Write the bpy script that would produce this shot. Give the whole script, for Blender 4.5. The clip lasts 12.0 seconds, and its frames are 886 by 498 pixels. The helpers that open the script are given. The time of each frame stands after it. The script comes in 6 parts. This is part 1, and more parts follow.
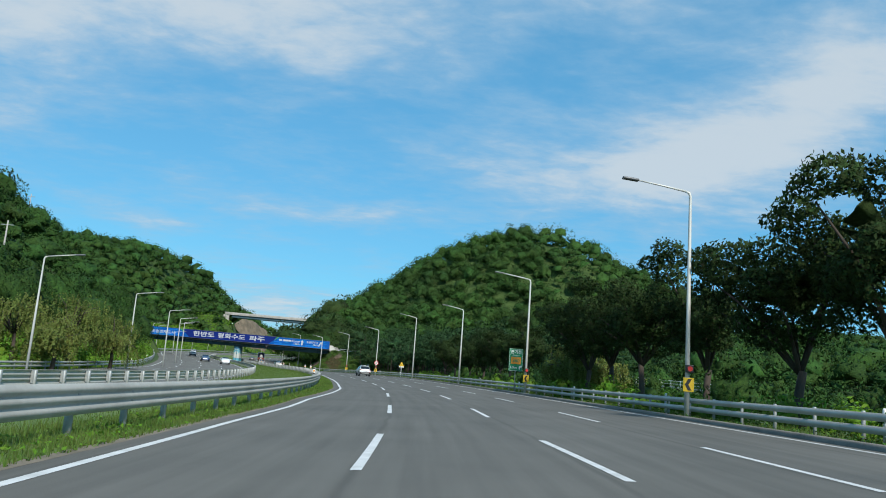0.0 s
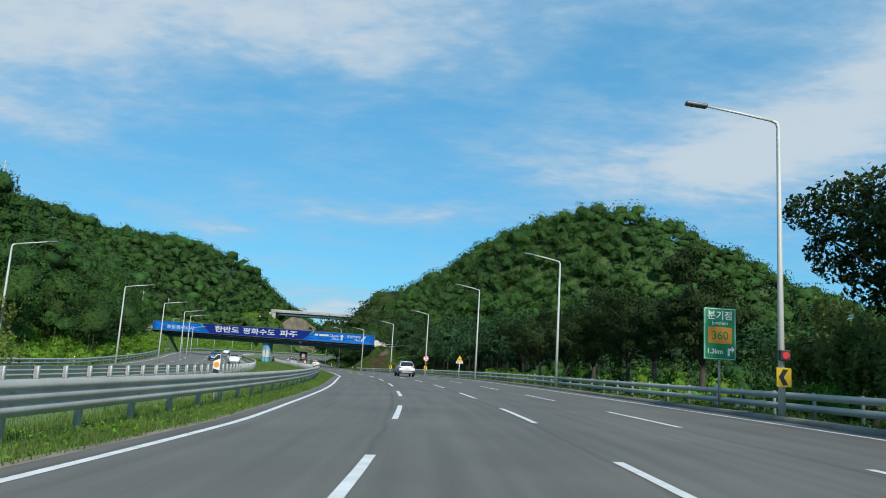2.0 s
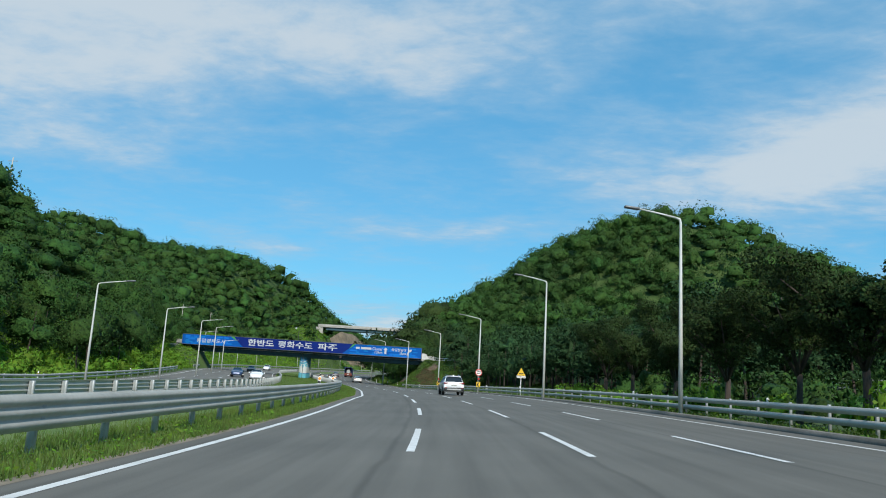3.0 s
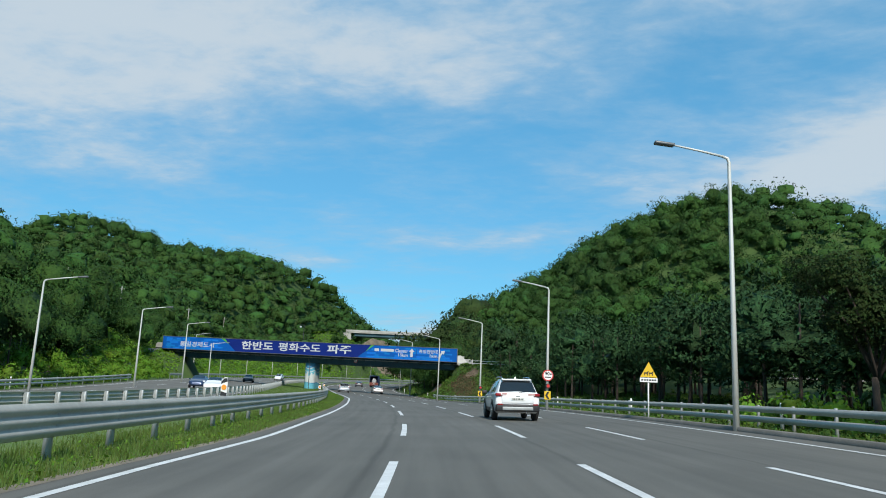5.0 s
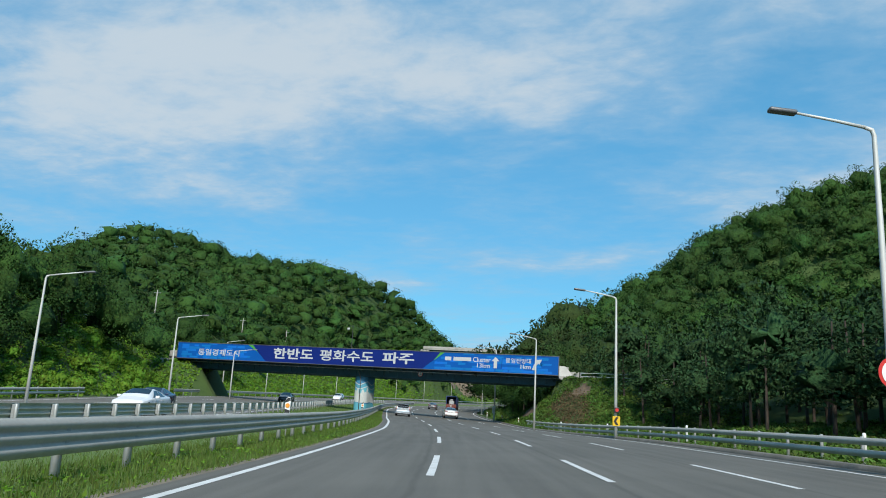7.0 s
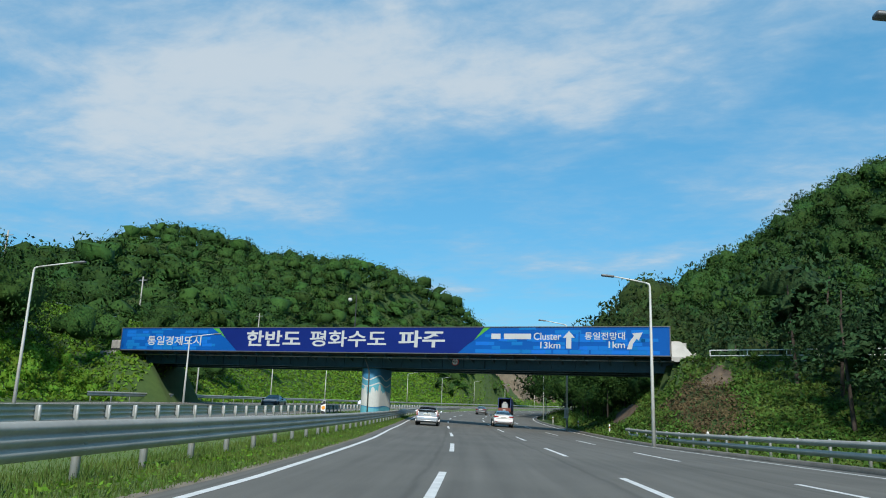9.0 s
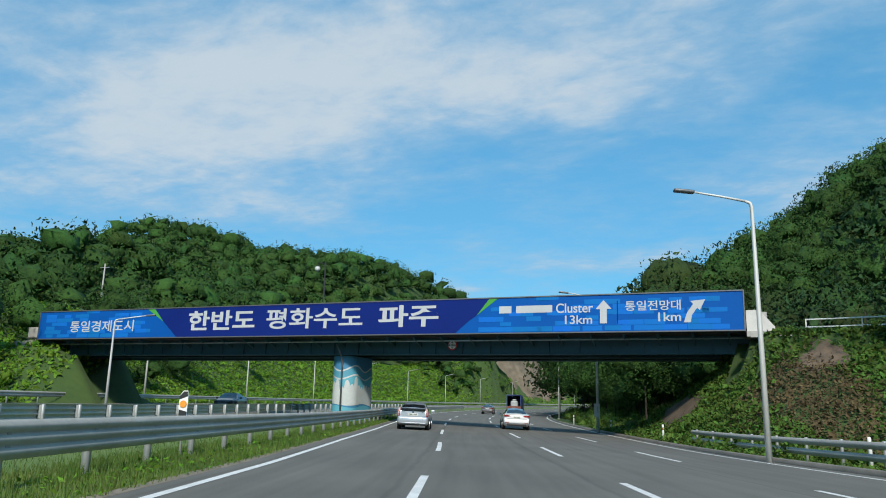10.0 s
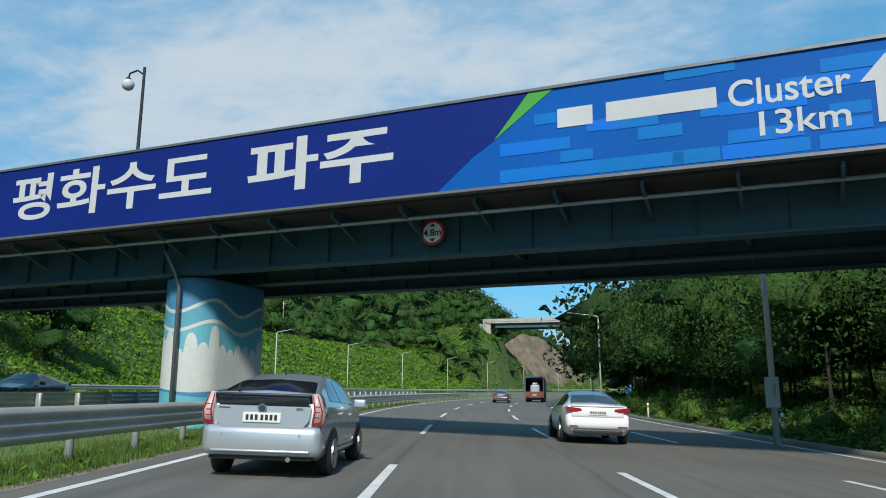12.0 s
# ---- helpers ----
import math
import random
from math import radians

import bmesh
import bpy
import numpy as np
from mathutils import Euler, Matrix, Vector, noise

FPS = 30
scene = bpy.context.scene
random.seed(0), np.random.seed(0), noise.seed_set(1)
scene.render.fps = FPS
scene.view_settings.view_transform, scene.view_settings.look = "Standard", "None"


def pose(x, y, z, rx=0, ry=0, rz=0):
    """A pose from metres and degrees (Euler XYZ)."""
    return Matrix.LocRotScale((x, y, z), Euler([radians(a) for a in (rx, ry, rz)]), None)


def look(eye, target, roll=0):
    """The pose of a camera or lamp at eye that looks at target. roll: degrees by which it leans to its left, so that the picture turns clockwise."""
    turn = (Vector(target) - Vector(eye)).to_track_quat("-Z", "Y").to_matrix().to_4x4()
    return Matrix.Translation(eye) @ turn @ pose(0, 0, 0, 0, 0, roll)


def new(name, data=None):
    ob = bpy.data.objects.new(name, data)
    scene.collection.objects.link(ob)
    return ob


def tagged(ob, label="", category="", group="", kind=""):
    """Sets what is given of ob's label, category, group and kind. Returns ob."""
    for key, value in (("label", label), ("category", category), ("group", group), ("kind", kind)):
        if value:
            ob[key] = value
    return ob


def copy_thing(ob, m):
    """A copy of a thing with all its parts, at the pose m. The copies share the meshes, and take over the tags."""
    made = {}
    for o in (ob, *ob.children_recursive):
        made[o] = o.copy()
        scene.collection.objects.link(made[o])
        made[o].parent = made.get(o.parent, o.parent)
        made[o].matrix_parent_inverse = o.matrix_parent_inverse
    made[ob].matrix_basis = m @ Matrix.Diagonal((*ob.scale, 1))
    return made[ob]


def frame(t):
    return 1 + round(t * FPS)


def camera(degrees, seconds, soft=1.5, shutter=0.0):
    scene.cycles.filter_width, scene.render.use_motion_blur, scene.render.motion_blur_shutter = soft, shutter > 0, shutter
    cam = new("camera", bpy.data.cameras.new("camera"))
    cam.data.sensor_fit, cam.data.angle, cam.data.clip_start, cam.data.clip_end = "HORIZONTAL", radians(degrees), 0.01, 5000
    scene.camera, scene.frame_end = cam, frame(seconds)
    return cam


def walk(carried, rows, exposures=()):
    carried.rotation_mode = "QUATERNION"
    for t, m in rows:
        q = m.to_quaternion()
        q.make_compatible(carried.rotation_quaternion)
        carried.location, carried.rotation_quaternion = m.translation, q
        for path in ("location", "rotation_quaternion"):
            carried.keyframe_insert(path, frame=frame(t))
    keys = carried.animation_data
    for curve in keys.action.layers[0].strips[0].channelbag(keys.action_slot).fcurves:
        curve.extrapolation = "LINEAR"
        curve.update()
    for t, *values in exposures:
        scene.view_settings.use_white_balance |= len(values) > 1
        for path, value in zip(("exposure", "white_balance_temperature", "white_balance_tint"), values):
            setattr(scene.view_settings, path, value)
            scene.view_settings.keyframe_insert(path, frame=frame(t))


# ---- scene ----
cam = camera(59.2, 12.0, 1.0)
# seconds, eye, target, roll
PATH = [
    (0, (-0.099, 0.027, 1.152), (0.972, 19.697, 4.607), 4.18),
    (0.5, (0.397, 9.995, 1.195), (0.900, 29.687, 4.656), 4.43),
    (1, (0.683, 19.986, 1.283), (0.617, 39.683, 4.751), 4.64),
    (1.5, (0.868, 30.013, 1.333), (0.551, 49.710, 4.790), 4.10),
    (2, (0.844, 39.913, 1.508), (0.423, 59.626, 4.855), 3.43),
    (2.5, (0.667, 49.876, 1.638), (-0.605, 69.524, 5.153), 3.52),
    (4.5, (-1.822, 86.590, 2.332), (-4.161, 106.084, 6.139), 2.67),
    (5, (-3.048, 95.691, 2.406), (-5.766, 115.126, 6.266), 2.54),
    (5.5, (-4.276, 104.787, 2.443), (-7.530, 124.128, 6.360), 2.51),
    (6, (-5.788, 113.798, 2.672), (-9.691, 133.018, 6.591), 2.68),
    (6.5, (-7.385, 122.714, 2.744), (-11.566, 141.849, 6.791), 2.45),
    (7, (-9.092, 131.409, 2.918), (-13.906, 150.333, 7.243), 3.05),
    (9, (-16.669, 165.107, 3.344), (-22.690, 183.658, 7.768), 1.92),
    (9.5, (-18.872, 173.224, 3.444), (-24.873, 191.777, 7.892), 1.36),
    (10, (-20.867, 181.136, 3.586), (-26.998, 199.653, 8.005), 1.16),
    (10.5, (-23.236, 189.298, 3.697), (-29.355, 207.815, 8.132), 1.00),
    (11, (-25.446, 197.136, 3.858), (-31.627, 215.749, 7.780), 1.01),
    (11.5, (-27.767, 204.944, 4.050), (-34.033, 223.519, 8.013), 0.58),
    (12, (-30.096, 212.552, 4.210), (-36.313, 231.103, 8.354), 0.05),
]
walk(cam, [(t, look(eye, target, roll)) for t, eye, target, roll in PATH])

# ---- light ----
SUN_EL, SUN_AZ = 39.0, 163.0      # elevation, compass bearing of the sun (y is north, x is east)
sun_data = bpy.data.lights.new("sun", "SUN")
sun_data.energy, sun_data.angle, sun_data.color = 4.3, radians(5.0), (1.0, 0.94, 0.85)
sun = new("sun", sun_data)
sun_way = Vector((math.sin(radians(SUN_AZ)) * math.cos(radians(SUN_EL)), math.cos(radians(SUN_AZ)) * math.cos(radians(SUN_EL)), math.sin(radians(SUN_EL))))
sun.matrix_world = look(sun_way * 400, (0, 0, 0))
scene.view_settings.exposure = 0.15


def make_sky():
    world = bpy.data.worlds.new("sky")
    scene.world = world
    world.use_nodes = True
    nt = world.node_tree
    nt.nodes.clear()
    n, l = nt.nodes.new, nt.links.new

    def mth(op, a, b=None, clamp=False):
        k = n("ShaderNodeMath")
        k.operation, k.use_clamp = op, clamp
        for i, v in enumerate((a, b)):
            if v is None:
                continue
            if isinstance(v, (int, float)):
                k.inputs[i].default_value = v
            else:
                l(v, k.inputs[i])
        return k.outputs[0]

    def ramp(v, lo, hi):
        k = n("ShaderNodeMapRange")
        k.interpolation_type = "SMOOTHSTEP"
        l(v, k.inputs[0])
        k.inputs[1].default_value, k.inputs[2].default_value = lo, hi
        return k.outputs[0]

    sky = n("ShaderNodeTexSky")
    sky.sky_type, sky.sun_disc = "NISHITA", False
    sky.sun_elevation, sky.sun_rotation = radians(SUN_EL), radians(SUN_AZ)
    sky.air_density, sky.dust_density, sky.ozone_density = 1.0, 0.6, 2.0
    co = n("ShaderNodeTexCoord")
    xyz = n("ShaderNodeSeparateXYZ")
    l(co.outputs["Generated"], xyz.inputs[0])
    x, y, z = xyz.outputs
    # a layer of cloud on a flat ceiling
    up = mth("MAXIMUM", mth("ADD", z, 0.10), 0.02)
    flat = n("ShaderNodeCombineXYZ")
    l(mth("DIVIDE", x, up), flat.inputs[0])
    l(mth("DIVIDE", y, up), flat.inputs[1])

    def fbm(scale, detail, rough, move, squash=(1, 1, 1), turn=0.0):
        m = n("ShaderNodeMapping")
        m.inputs["Location"].default_value, m.inputs["Scale"].default_value = move, squash
        m.inputs["Rotation"].default_value = (0, 0, radians(turn))
        l(flat.outputs[0], m.inputs[0])
        t = n("ShaderNodeTexNoise")
        t.inputs["Scale"].default_value, t.inputs["Detail"].default_value = scale, detail
        t.inputs["Roughness"].default_value = rough
        t.inputs["Distortion"].default_value = 0.3
        l(m.outputs[0], t.inputs["Vector"])
        return t.outputs["Fac"]

    wisps = fbm(2.3, 9, 0.6, (0.4, 1.7, 0), (1.0, 1.15, 1), 24)
    broad = fbm(0.95, 4, 0.5, (3.1, 0.2, 0), (1.0, 1.1, 1), 10)
    ripple = fbm(9.0, 5, 0.6, (1.3, 0.6, 0), (1.0, 1.6, 1), 30)
    az = mth("ARCTAN2", x, y)
    el = mth("ARCSINE", z)

    def bank(a, e, wa, we, tilt=0.0):
        da = mth("SUBTRACT", az, radians(a))
        de = mth("SUBTRACT", mth("SUBTRACT", el, radians(e)), mth("MULTIPLY", da, tilt))
        q = mth("ADD", mth("POWER", mth("ABSOLUTE", mth("DIVIDE", da, radians(wa))), 2.0), mth("POWER", mth("ABSOLUTE", mth("DIVIDE", de, radians(we))), 2.0))
        return mth("POWER", 2.718, mth("MULTIPLY", q, -1.0))

    cover = None
    for row in BANKS:
        b = mth("MULTIPLY", bank(*row[:5]), row[5])
        cover = b if cover is None else mth("ADD", cover, b)
    rag = mth("ADD", mth("MULTIPLY", mth("SUBTRACT", wisps, 0.5), 1.45), mth("ADD", mth("MULTIPLY", mth("SUBTRACT", broad, 0.5), 0.7), mth("MULTIPLY", mth("SUBTRACT", ripple, 0.5), 0.6)))
    dens = mth("ADD", mth("ADD", mth("MULTIPLY", cover, 0.68), 0.06), rag)
    cloud = mth("MULTIPLY", ramp(dens, -0.05, 1.0), 0.86)
    tone = n("ShaderNodeMix")
    tone.data_type = "RGBA"
    l(ramp(dens, 0.35, 1.1), tone.inputs["Factor"])
    tone.inputs["A"].default_value, tone.inputs["B"].default_value = (2.9, 4.35, 5.7, 1), (4.8, 5.4, 5.85, 1)
    grade = n("ShaderNodeMix")
    grade.data_type, grade.blend_type = "RGBA", "MULTIPLY"
    grade.inputs["Factor"].default_value = 1.0
    l(sky.outputs[0], grade.inputs["A"])
    grade.inputs["B"].default_value = SKY_TINT
    haze = n("ShaderNodeMix")
    haze.data_type = "RGBA"
    haze.inputs["Factor"].default_value = 0.5
    l(grade.outputs["Result"], haze.inputs["A"])
    haze.inputs["B"].default_value = (0.95, 3.5, 6.0, 1)
    mix = n("ShaderNodeMix")
    mix.data_type = "RGBA"
    l(cloud, mix.inputs["Factor"])
    l(haze.outputs["Result"], mix.inputs["A"])
    l(tone.outputs["Result"], mix.inputs["B"])
    bg, out = n("ShaderNodeBackground"), n("ShaderNodeOutputWorld")
    l(mix.outputs["Result"], bg.inputs[0])
    bg.inputs[1].default_value = 0.115
    l(bg.outputs[0], out.inputs[0])


SKY_TINT = (0.55, 1.05, 1.15, 1)
# azimuth, elevation, half widths, tilt, weight of the cloud banks in degrees
BANKS = [(-38, 20, 14, 7, 0.1, 1.25), (-16, 26, 20, 6, 0.0, 1.0), (6, 29, 16, 5, 0.0, 0.7), (14, 16.0, 13, 3.0, 0.10, 0.95), (24, 17, 10, 4.2, 0.2, 0.95), (-6, 11.8, 11, 1.1, 0.02, 0.7),
         (-18, 9.8, 3, 0.9, 0.0, 0.65), (-8, 4.6, 6, 1.8, 0.0, 1.1), (32, 23, 8, 4, 0.2, 0.9), (-62, 24, 14, 9, 0, 0.9), (60, 20, 20, 8, 0, 0.9), (-100, 20, 25, 8, 0, 0.8), (120, 25, 30, 10, 0, 0.6), (0, 60, 180, 16, 0, 0.5)]
make_sky()


# ---- materials ----
def material(name, c1, c2=None, scale=3.0, rough=0.7, metal=0.0, bump=0.0, fine=30.0, spread=0.12, coat=0.0, island=0.0, per_object=0.0, thin=0.0, spec=0.5, tall=1.0):
    """Two tones of noise at two scales, with bump; island, per_object: variation of value from piece to piece."""
    m = bpy.data.materials.new(name)
    m.use_nodes = True
    nt = m.node_tree
    n, l = nt.nodes.new, nt.links.new
    p = nt.nodes["Principled BSDF"]
    c2 = c2 or tuple(min(1, v * (1 - spread * 2)) for v in c1)
    tc = n("ShaderNodeTexCoord")
    mp = n("ShaderNodeMapping")
    mp.inputs["Scale"].default_value = (1, 1, tall)
    l(tc.outputs["Object"], mp.inputs[0])
    a, b = n("ShaderNodeTexNoise"), n("ShaderNodeTexNoise")
    for t, sc, d in ((a, scale, 4), (b, fine, 3)):
        t.inputs["Scale"].default_value, t.inputs["Detail"].default_value = sc, d
        l(mp.outputs[0], t.inputs["Vector"])
    add = n("ShaderNodeMath")
    add.operation = "MULTIPLY_ADD"
    l(b.outputs["Fac"], add.inputs[0])
    add.inputs[1].default_value = 0.45
    l(a.outputs["Fac"], add.inputs[2])
    rg = n("ShaderNodeMapRange")
    rg.inputs[1].default_value, rg.inputs[2].default_value = 0.5, 0.95
    l(add.outputs[0], rg.inputs[0])
    mix = n("ShaderNodeMix")
    mix.data_type = "RGBA"
    l(rg.outputs[0], mix.inputs["Factor"])
    mix.inputs["A"].default_value, mix.inputs["B"].default_value = (*c1, 1), (*c2, 1)
    colour = mix.outputs["Result"]
    if island or per_object:
        src = n("ShaderNodeNewGeometry").outputs["Random Per Island"] if island else n("ShaderNodeObjectInfo").outputs["Random"]
        k = island or per_object
        mr = n("ShaderNodeMapRange")
        l(src, mr.inputs[0])
        mr.inputs[3].default_value, mr.inputs[4].default_value = 1 - k, 1 + k
        hs = n("ShaderNodeHueSaturation")
        l(mr.outputs[0], hs.inputs["Value"])
        mr2 = n("ShaderNodeMapRange")
        l(src, mr2.inputs[0])
        mr2.inputs[3].default_value, mr2.inputs[4].default_value = 0.5 - k * 0.06, 0.5 + k * 0.06
        l(mr2.outputs[0], hs.inputs["Hue"])
        l(colour, hs.inputs["Color"])
        colour = hs.outputs[0]
    l(colour, p.inputs["Base Color"])
    p.inputs["Roughness"].default_value, p.inputs["Metallic"].default_value = rough, metal
    p.inputs["Coat Weight"].default_value, p.inputs["Coat Roughness"].default_value = coat, 0.05
    p.inputs["Specular IOR Level"].default_value = spec
    if bump:
        bp = n("ShaderNodeBump")
        bp.inputs["Strength"].default_value, bp.inputs["Distance"].default_value = min(1, bump), 0.03 * max(1, bump)
        l(add.outputs[0], bp.inputs["Height"])
        l(bp.outputs[0], p.inputs["Normal"])
    if thin:
        tr, ms = n("ShaderNodeBsdfTranslucent"), n("ShaderNodeMixShader")
        l(colour, tr.inputs[0])
        ms.inputs[0].default_value = thin
        l(p.outputs[0], ms.inputs[1])
        l(tr.outputs[0], ms.inputs[2])
        l(ms.outputs[0], nt.nodes["Material Output"].inputs[0])
    return m


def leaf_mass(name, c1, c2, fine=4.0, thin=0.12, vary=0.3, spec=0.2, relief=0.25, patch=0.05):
    """Foliage seen as a mass: leaf-sized flecks of two tones that paint shaded and lit leaves into the colour, broad
    patches of tone, variation from crown to crown and a rough relief.
    """
    m = bpy.data.materials.new(name)
    m.use_nodes = True
    nt = m.node_tree
    n, l = nt.nodes.new, nt.links.new
    p = nt.nodes["Principled BSDF"]
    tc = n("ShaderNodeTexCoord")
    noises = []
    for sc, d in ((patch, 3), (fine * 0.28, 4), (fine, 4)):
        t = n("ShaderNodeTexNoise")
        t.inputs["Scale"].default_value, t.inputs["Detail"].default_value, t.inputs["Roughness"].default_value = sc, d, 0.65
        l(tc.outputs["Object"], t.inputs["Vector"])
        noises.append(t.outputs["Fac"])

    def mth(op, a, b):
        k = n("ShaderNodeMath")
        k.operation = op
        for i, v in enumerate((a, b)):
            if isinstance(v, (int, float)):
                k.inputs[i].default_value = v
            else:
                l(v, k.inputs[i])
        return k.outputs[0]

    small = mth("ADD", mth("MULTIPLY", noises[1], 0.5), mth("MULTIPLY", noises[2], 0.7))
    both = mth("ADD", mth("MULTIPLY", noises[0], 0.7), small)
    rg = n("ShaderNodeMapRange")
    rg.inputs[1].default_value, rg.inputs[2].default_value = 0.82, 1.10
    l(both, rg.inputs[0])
    # self-shadow among the leaves is put into the colour: A shaded, B lit
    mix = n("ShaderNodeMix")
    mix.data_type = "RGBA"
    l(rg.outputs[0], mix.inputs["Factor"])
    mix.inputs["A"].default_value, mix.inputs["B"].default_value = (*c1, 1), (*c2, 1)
    src = n("ShaderNodeNewGeometry").outputs["Random Per Island"]
    hs = n("ShaderNodeHueSaturation")
    for key, lo, hi in (("Value", 1 - vary, 1 + vary), ("Hue", 0.5 - vary * 0.09, 0.5 + vary * 0.04)):
        mr = n("ShaderNodeMapRange")
        l(src, mr.inputs[0])
        mr.inputs[3].default_value, mr.inputs[4].default_value = lo, hi
        l(mr.outputs[0], hs.inputs[key])
    l(mix.outputs["Result"], hs.inputs["Color"])
    l(hs.outputs[0], p.inputs["Base Color"])
    p.inputs["Roughness"].default_value, p.inputs["Specular IOR Level"].default_value = 0.75, spec
    bp = n("ShaderNodeBump")
    bp.inputs["Strength"].default_value, bp.inputs["Distance"].default_value = 1.0, relief
    l(small, bp.inputs["Height"])
    l(bp.outputs[0], p.inputs["Normal"])
    tr, ms = n("ShaderNodeBsdfTranslucent"), n("ShaderNodeMixShader")
    l(hs.outputs[0], tr.inputs[0])
    ms.inputs[0].default_value = thin
    l(p.outputs[0], ms.inputs[1])
    l(tr.outputs[0], ms.inputs[2])
    l(ms.outputs[0], nt.nodes["Material Output"].inputs[0])
    return m


def road_material(name, c1, c2):
    """Worn asphalt: stone grain, broad patches, and bands along the lanes from the way's own coordinates."""
    m = material(name, c1, c2, 0.25, 0.85, bump=0.15, fine=70, spec=0.3)
    nt = m.node_tree
    n, l = nt.nodes.new, nt.links.new
    p = nt.nodes["Principled BSDF"]
    uv = n("ShaderNodeUVMap")
    uv.uv_map = "way"
    mp = n("ShaderNodeMapping")
    mp.inputs["Scale"].default_value = (1.0, 0.03, 1)
    l(uv.outputs[0], mp.inputs[0])
    streak = n("ShaderNodeTexNoise")
    streak.inputs["Scale"].default_value, streak.inputs["Detail"].default_value = 2.6, 6
    l(mp.outputs[0], streak.inputs["Vector"])
    rg = n("ShaderNodeMapRange")
    rg.inputs[1].default_value, rg.inputs[2].default_value, rg.inputs[3].default_value, rg.inputs[4].default_value = 0.3, 0.7, 0.84, 1.12
    l(streak.outputs["Fac"], rg.inputs[0])
    # dark seams where the paving lanes meet, near the lane lines
    sep = n("ShaderNodeSeparateXYZ")
    l(uv.outputs[0], sep.inputs[0])
    wob = n("ShaderNodeTexNoise")
    wob.inputs["Scale"].default_value = 0.35
    l(uv.outputs[0], wob.inputs["Vector"])
    a = n("ShaderNodeMath")
    a.operation = "MULTIPLY_ADD"
    l(wob.outputs["Fac"], a.inputs[0])
    a.inputs[1].default_value = 0.25
    l(sep.outputs[0], a.inputs[2])
    w = n("ShaderNodeMath")
    w.operation = "PINGPONG"
    l(a.outputs[0], w.inputs[0])
    w.inputs[1].default_value = 1.7
    seam = n("ShaderNodeMapRange")
    seam.inputs[1].default_value, seam.inputs[2].default_value, seam.inputs[3].default_value, seam.inputs[4].default_value = 0.02, 0.09, 0.80, 1.0
    l(w.outputs[0], seam.inputs[0])
    k = n("ShaderNodeMath")
    k.operation = "MULTIPLY"
    l(rg.outputs[0], k.inputs[0])
    l(seam.outputs[0], k.inputs[1])
    mix = n("ShaderNodeMix")
    mix.data_type, mix.blend_type = "RGBA", "MULTIPLY"
    mix.inputs["Factor"].default_value = 1.0
    old = p.inputs["Base Color"].links[0].from_socket
    cmb = n("ShaderNodeCombineXYZ")
    for i in range(3):
        l(k.outputs[0], cmb.inputs[i])
    l(old, mix.inputs["A"])
    l(cmb.outputs[0], mix.inputs["B"])
    l(mix.outputs["Result"], p.inputs["Base Color"])
    return m


M = {}
M["asphalt"] = road_material("asphalt", (0.138, 0.133, 0.117), (0.107, 0.104, 0.092))
M["asphalt_old"] = road_material("asphalt_old", (0.166, 0.160, 0.142), (0.127, 0.123, 0.109))
M["marking"] = material("marking", (0.72, 0.72, 0.70), (0.52, 0.52, 0.5), 2.5, 0.6, fine=40)
M["soil"] = material("soil", (0.24, 0.20, 0.15), (0.14, 0.12, 0.085), 1.2, 0.95, bump=0.6, fine=14)
M["dry_soil"] = material("dry_soil", (0.14, 0.10, 0.065), (0.07, 0.052, 0.036), 1.4, 0.95, bump=1.0, fine=9)
M["concrete"] = material("concrete", (0.42, 0.41, 0.38), (0.28, 0.27, 0.25), 0.6, 0.85, bump=0.2, fine=20)
M["pale_concrete"] = material("pale_concrete", (0.60, 0.59, 0.56), (0.44, 0.43, 0.40), 0.8, 0.85, bump=0.2, fine=18)
M["old_kerb"] = material("old_kerb", (0.20, 0.185, 0.16), (0.11, 0.105, 0.09), 0.9, 0.9, bump=0.3, fine=14)
M["steel"] = material("galvanised_steel", (0.46, 0.45, 0.405), (0.34, 0.33, 0.295), 0.8, 0.55, 0.1, bump=0.05, fine=9)
M["steel_dull"] = material("dull_steel", (0.40, 0.42, 0.42), (0.28, 0.30, 0.30), 1.0, 0.55, 0.5, fine=12)
M["pole"] = material("pole_paint", (0.62, 0.63, 0.60), (0.48, 0.48, 0.45), 0.7, 0.55, 0.2, fine=12, tall=0.3)
M["lamp_head"] = material("lamp_head", (0.16, 0.17, 0.18), None, 4, 0.5, 0.4)
M["terrain"] = material("terrain", (0.030, 0.064, 0.012), (0.052, 0.094, 0.018), 0.25, 0.95, bump=0.8, fine=2.5)
M["turf"] = material("turf", (0.070, 0.130, 0.020), (0.115, 0.16, 0.036), 0.6, 0.9, bump=0.8, fine=9)
M["grass"] = material("grass", (0.062, 0.125, 0.016), (0.125, 0.185, 0.030), 0.5, 0.7, fine=4, island=0.35, thin=0.35)
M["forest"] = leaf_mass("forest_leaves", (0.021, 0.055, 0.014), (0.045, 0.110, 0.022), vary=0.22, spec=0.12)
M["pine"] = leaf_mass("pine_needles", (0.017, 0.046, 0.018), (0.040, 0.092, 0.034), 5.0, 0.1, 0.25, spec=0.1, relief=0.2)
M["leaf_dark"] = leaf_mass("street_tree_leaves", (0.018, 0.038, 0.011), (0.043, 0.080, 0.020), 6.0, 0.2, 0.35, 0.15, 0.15)
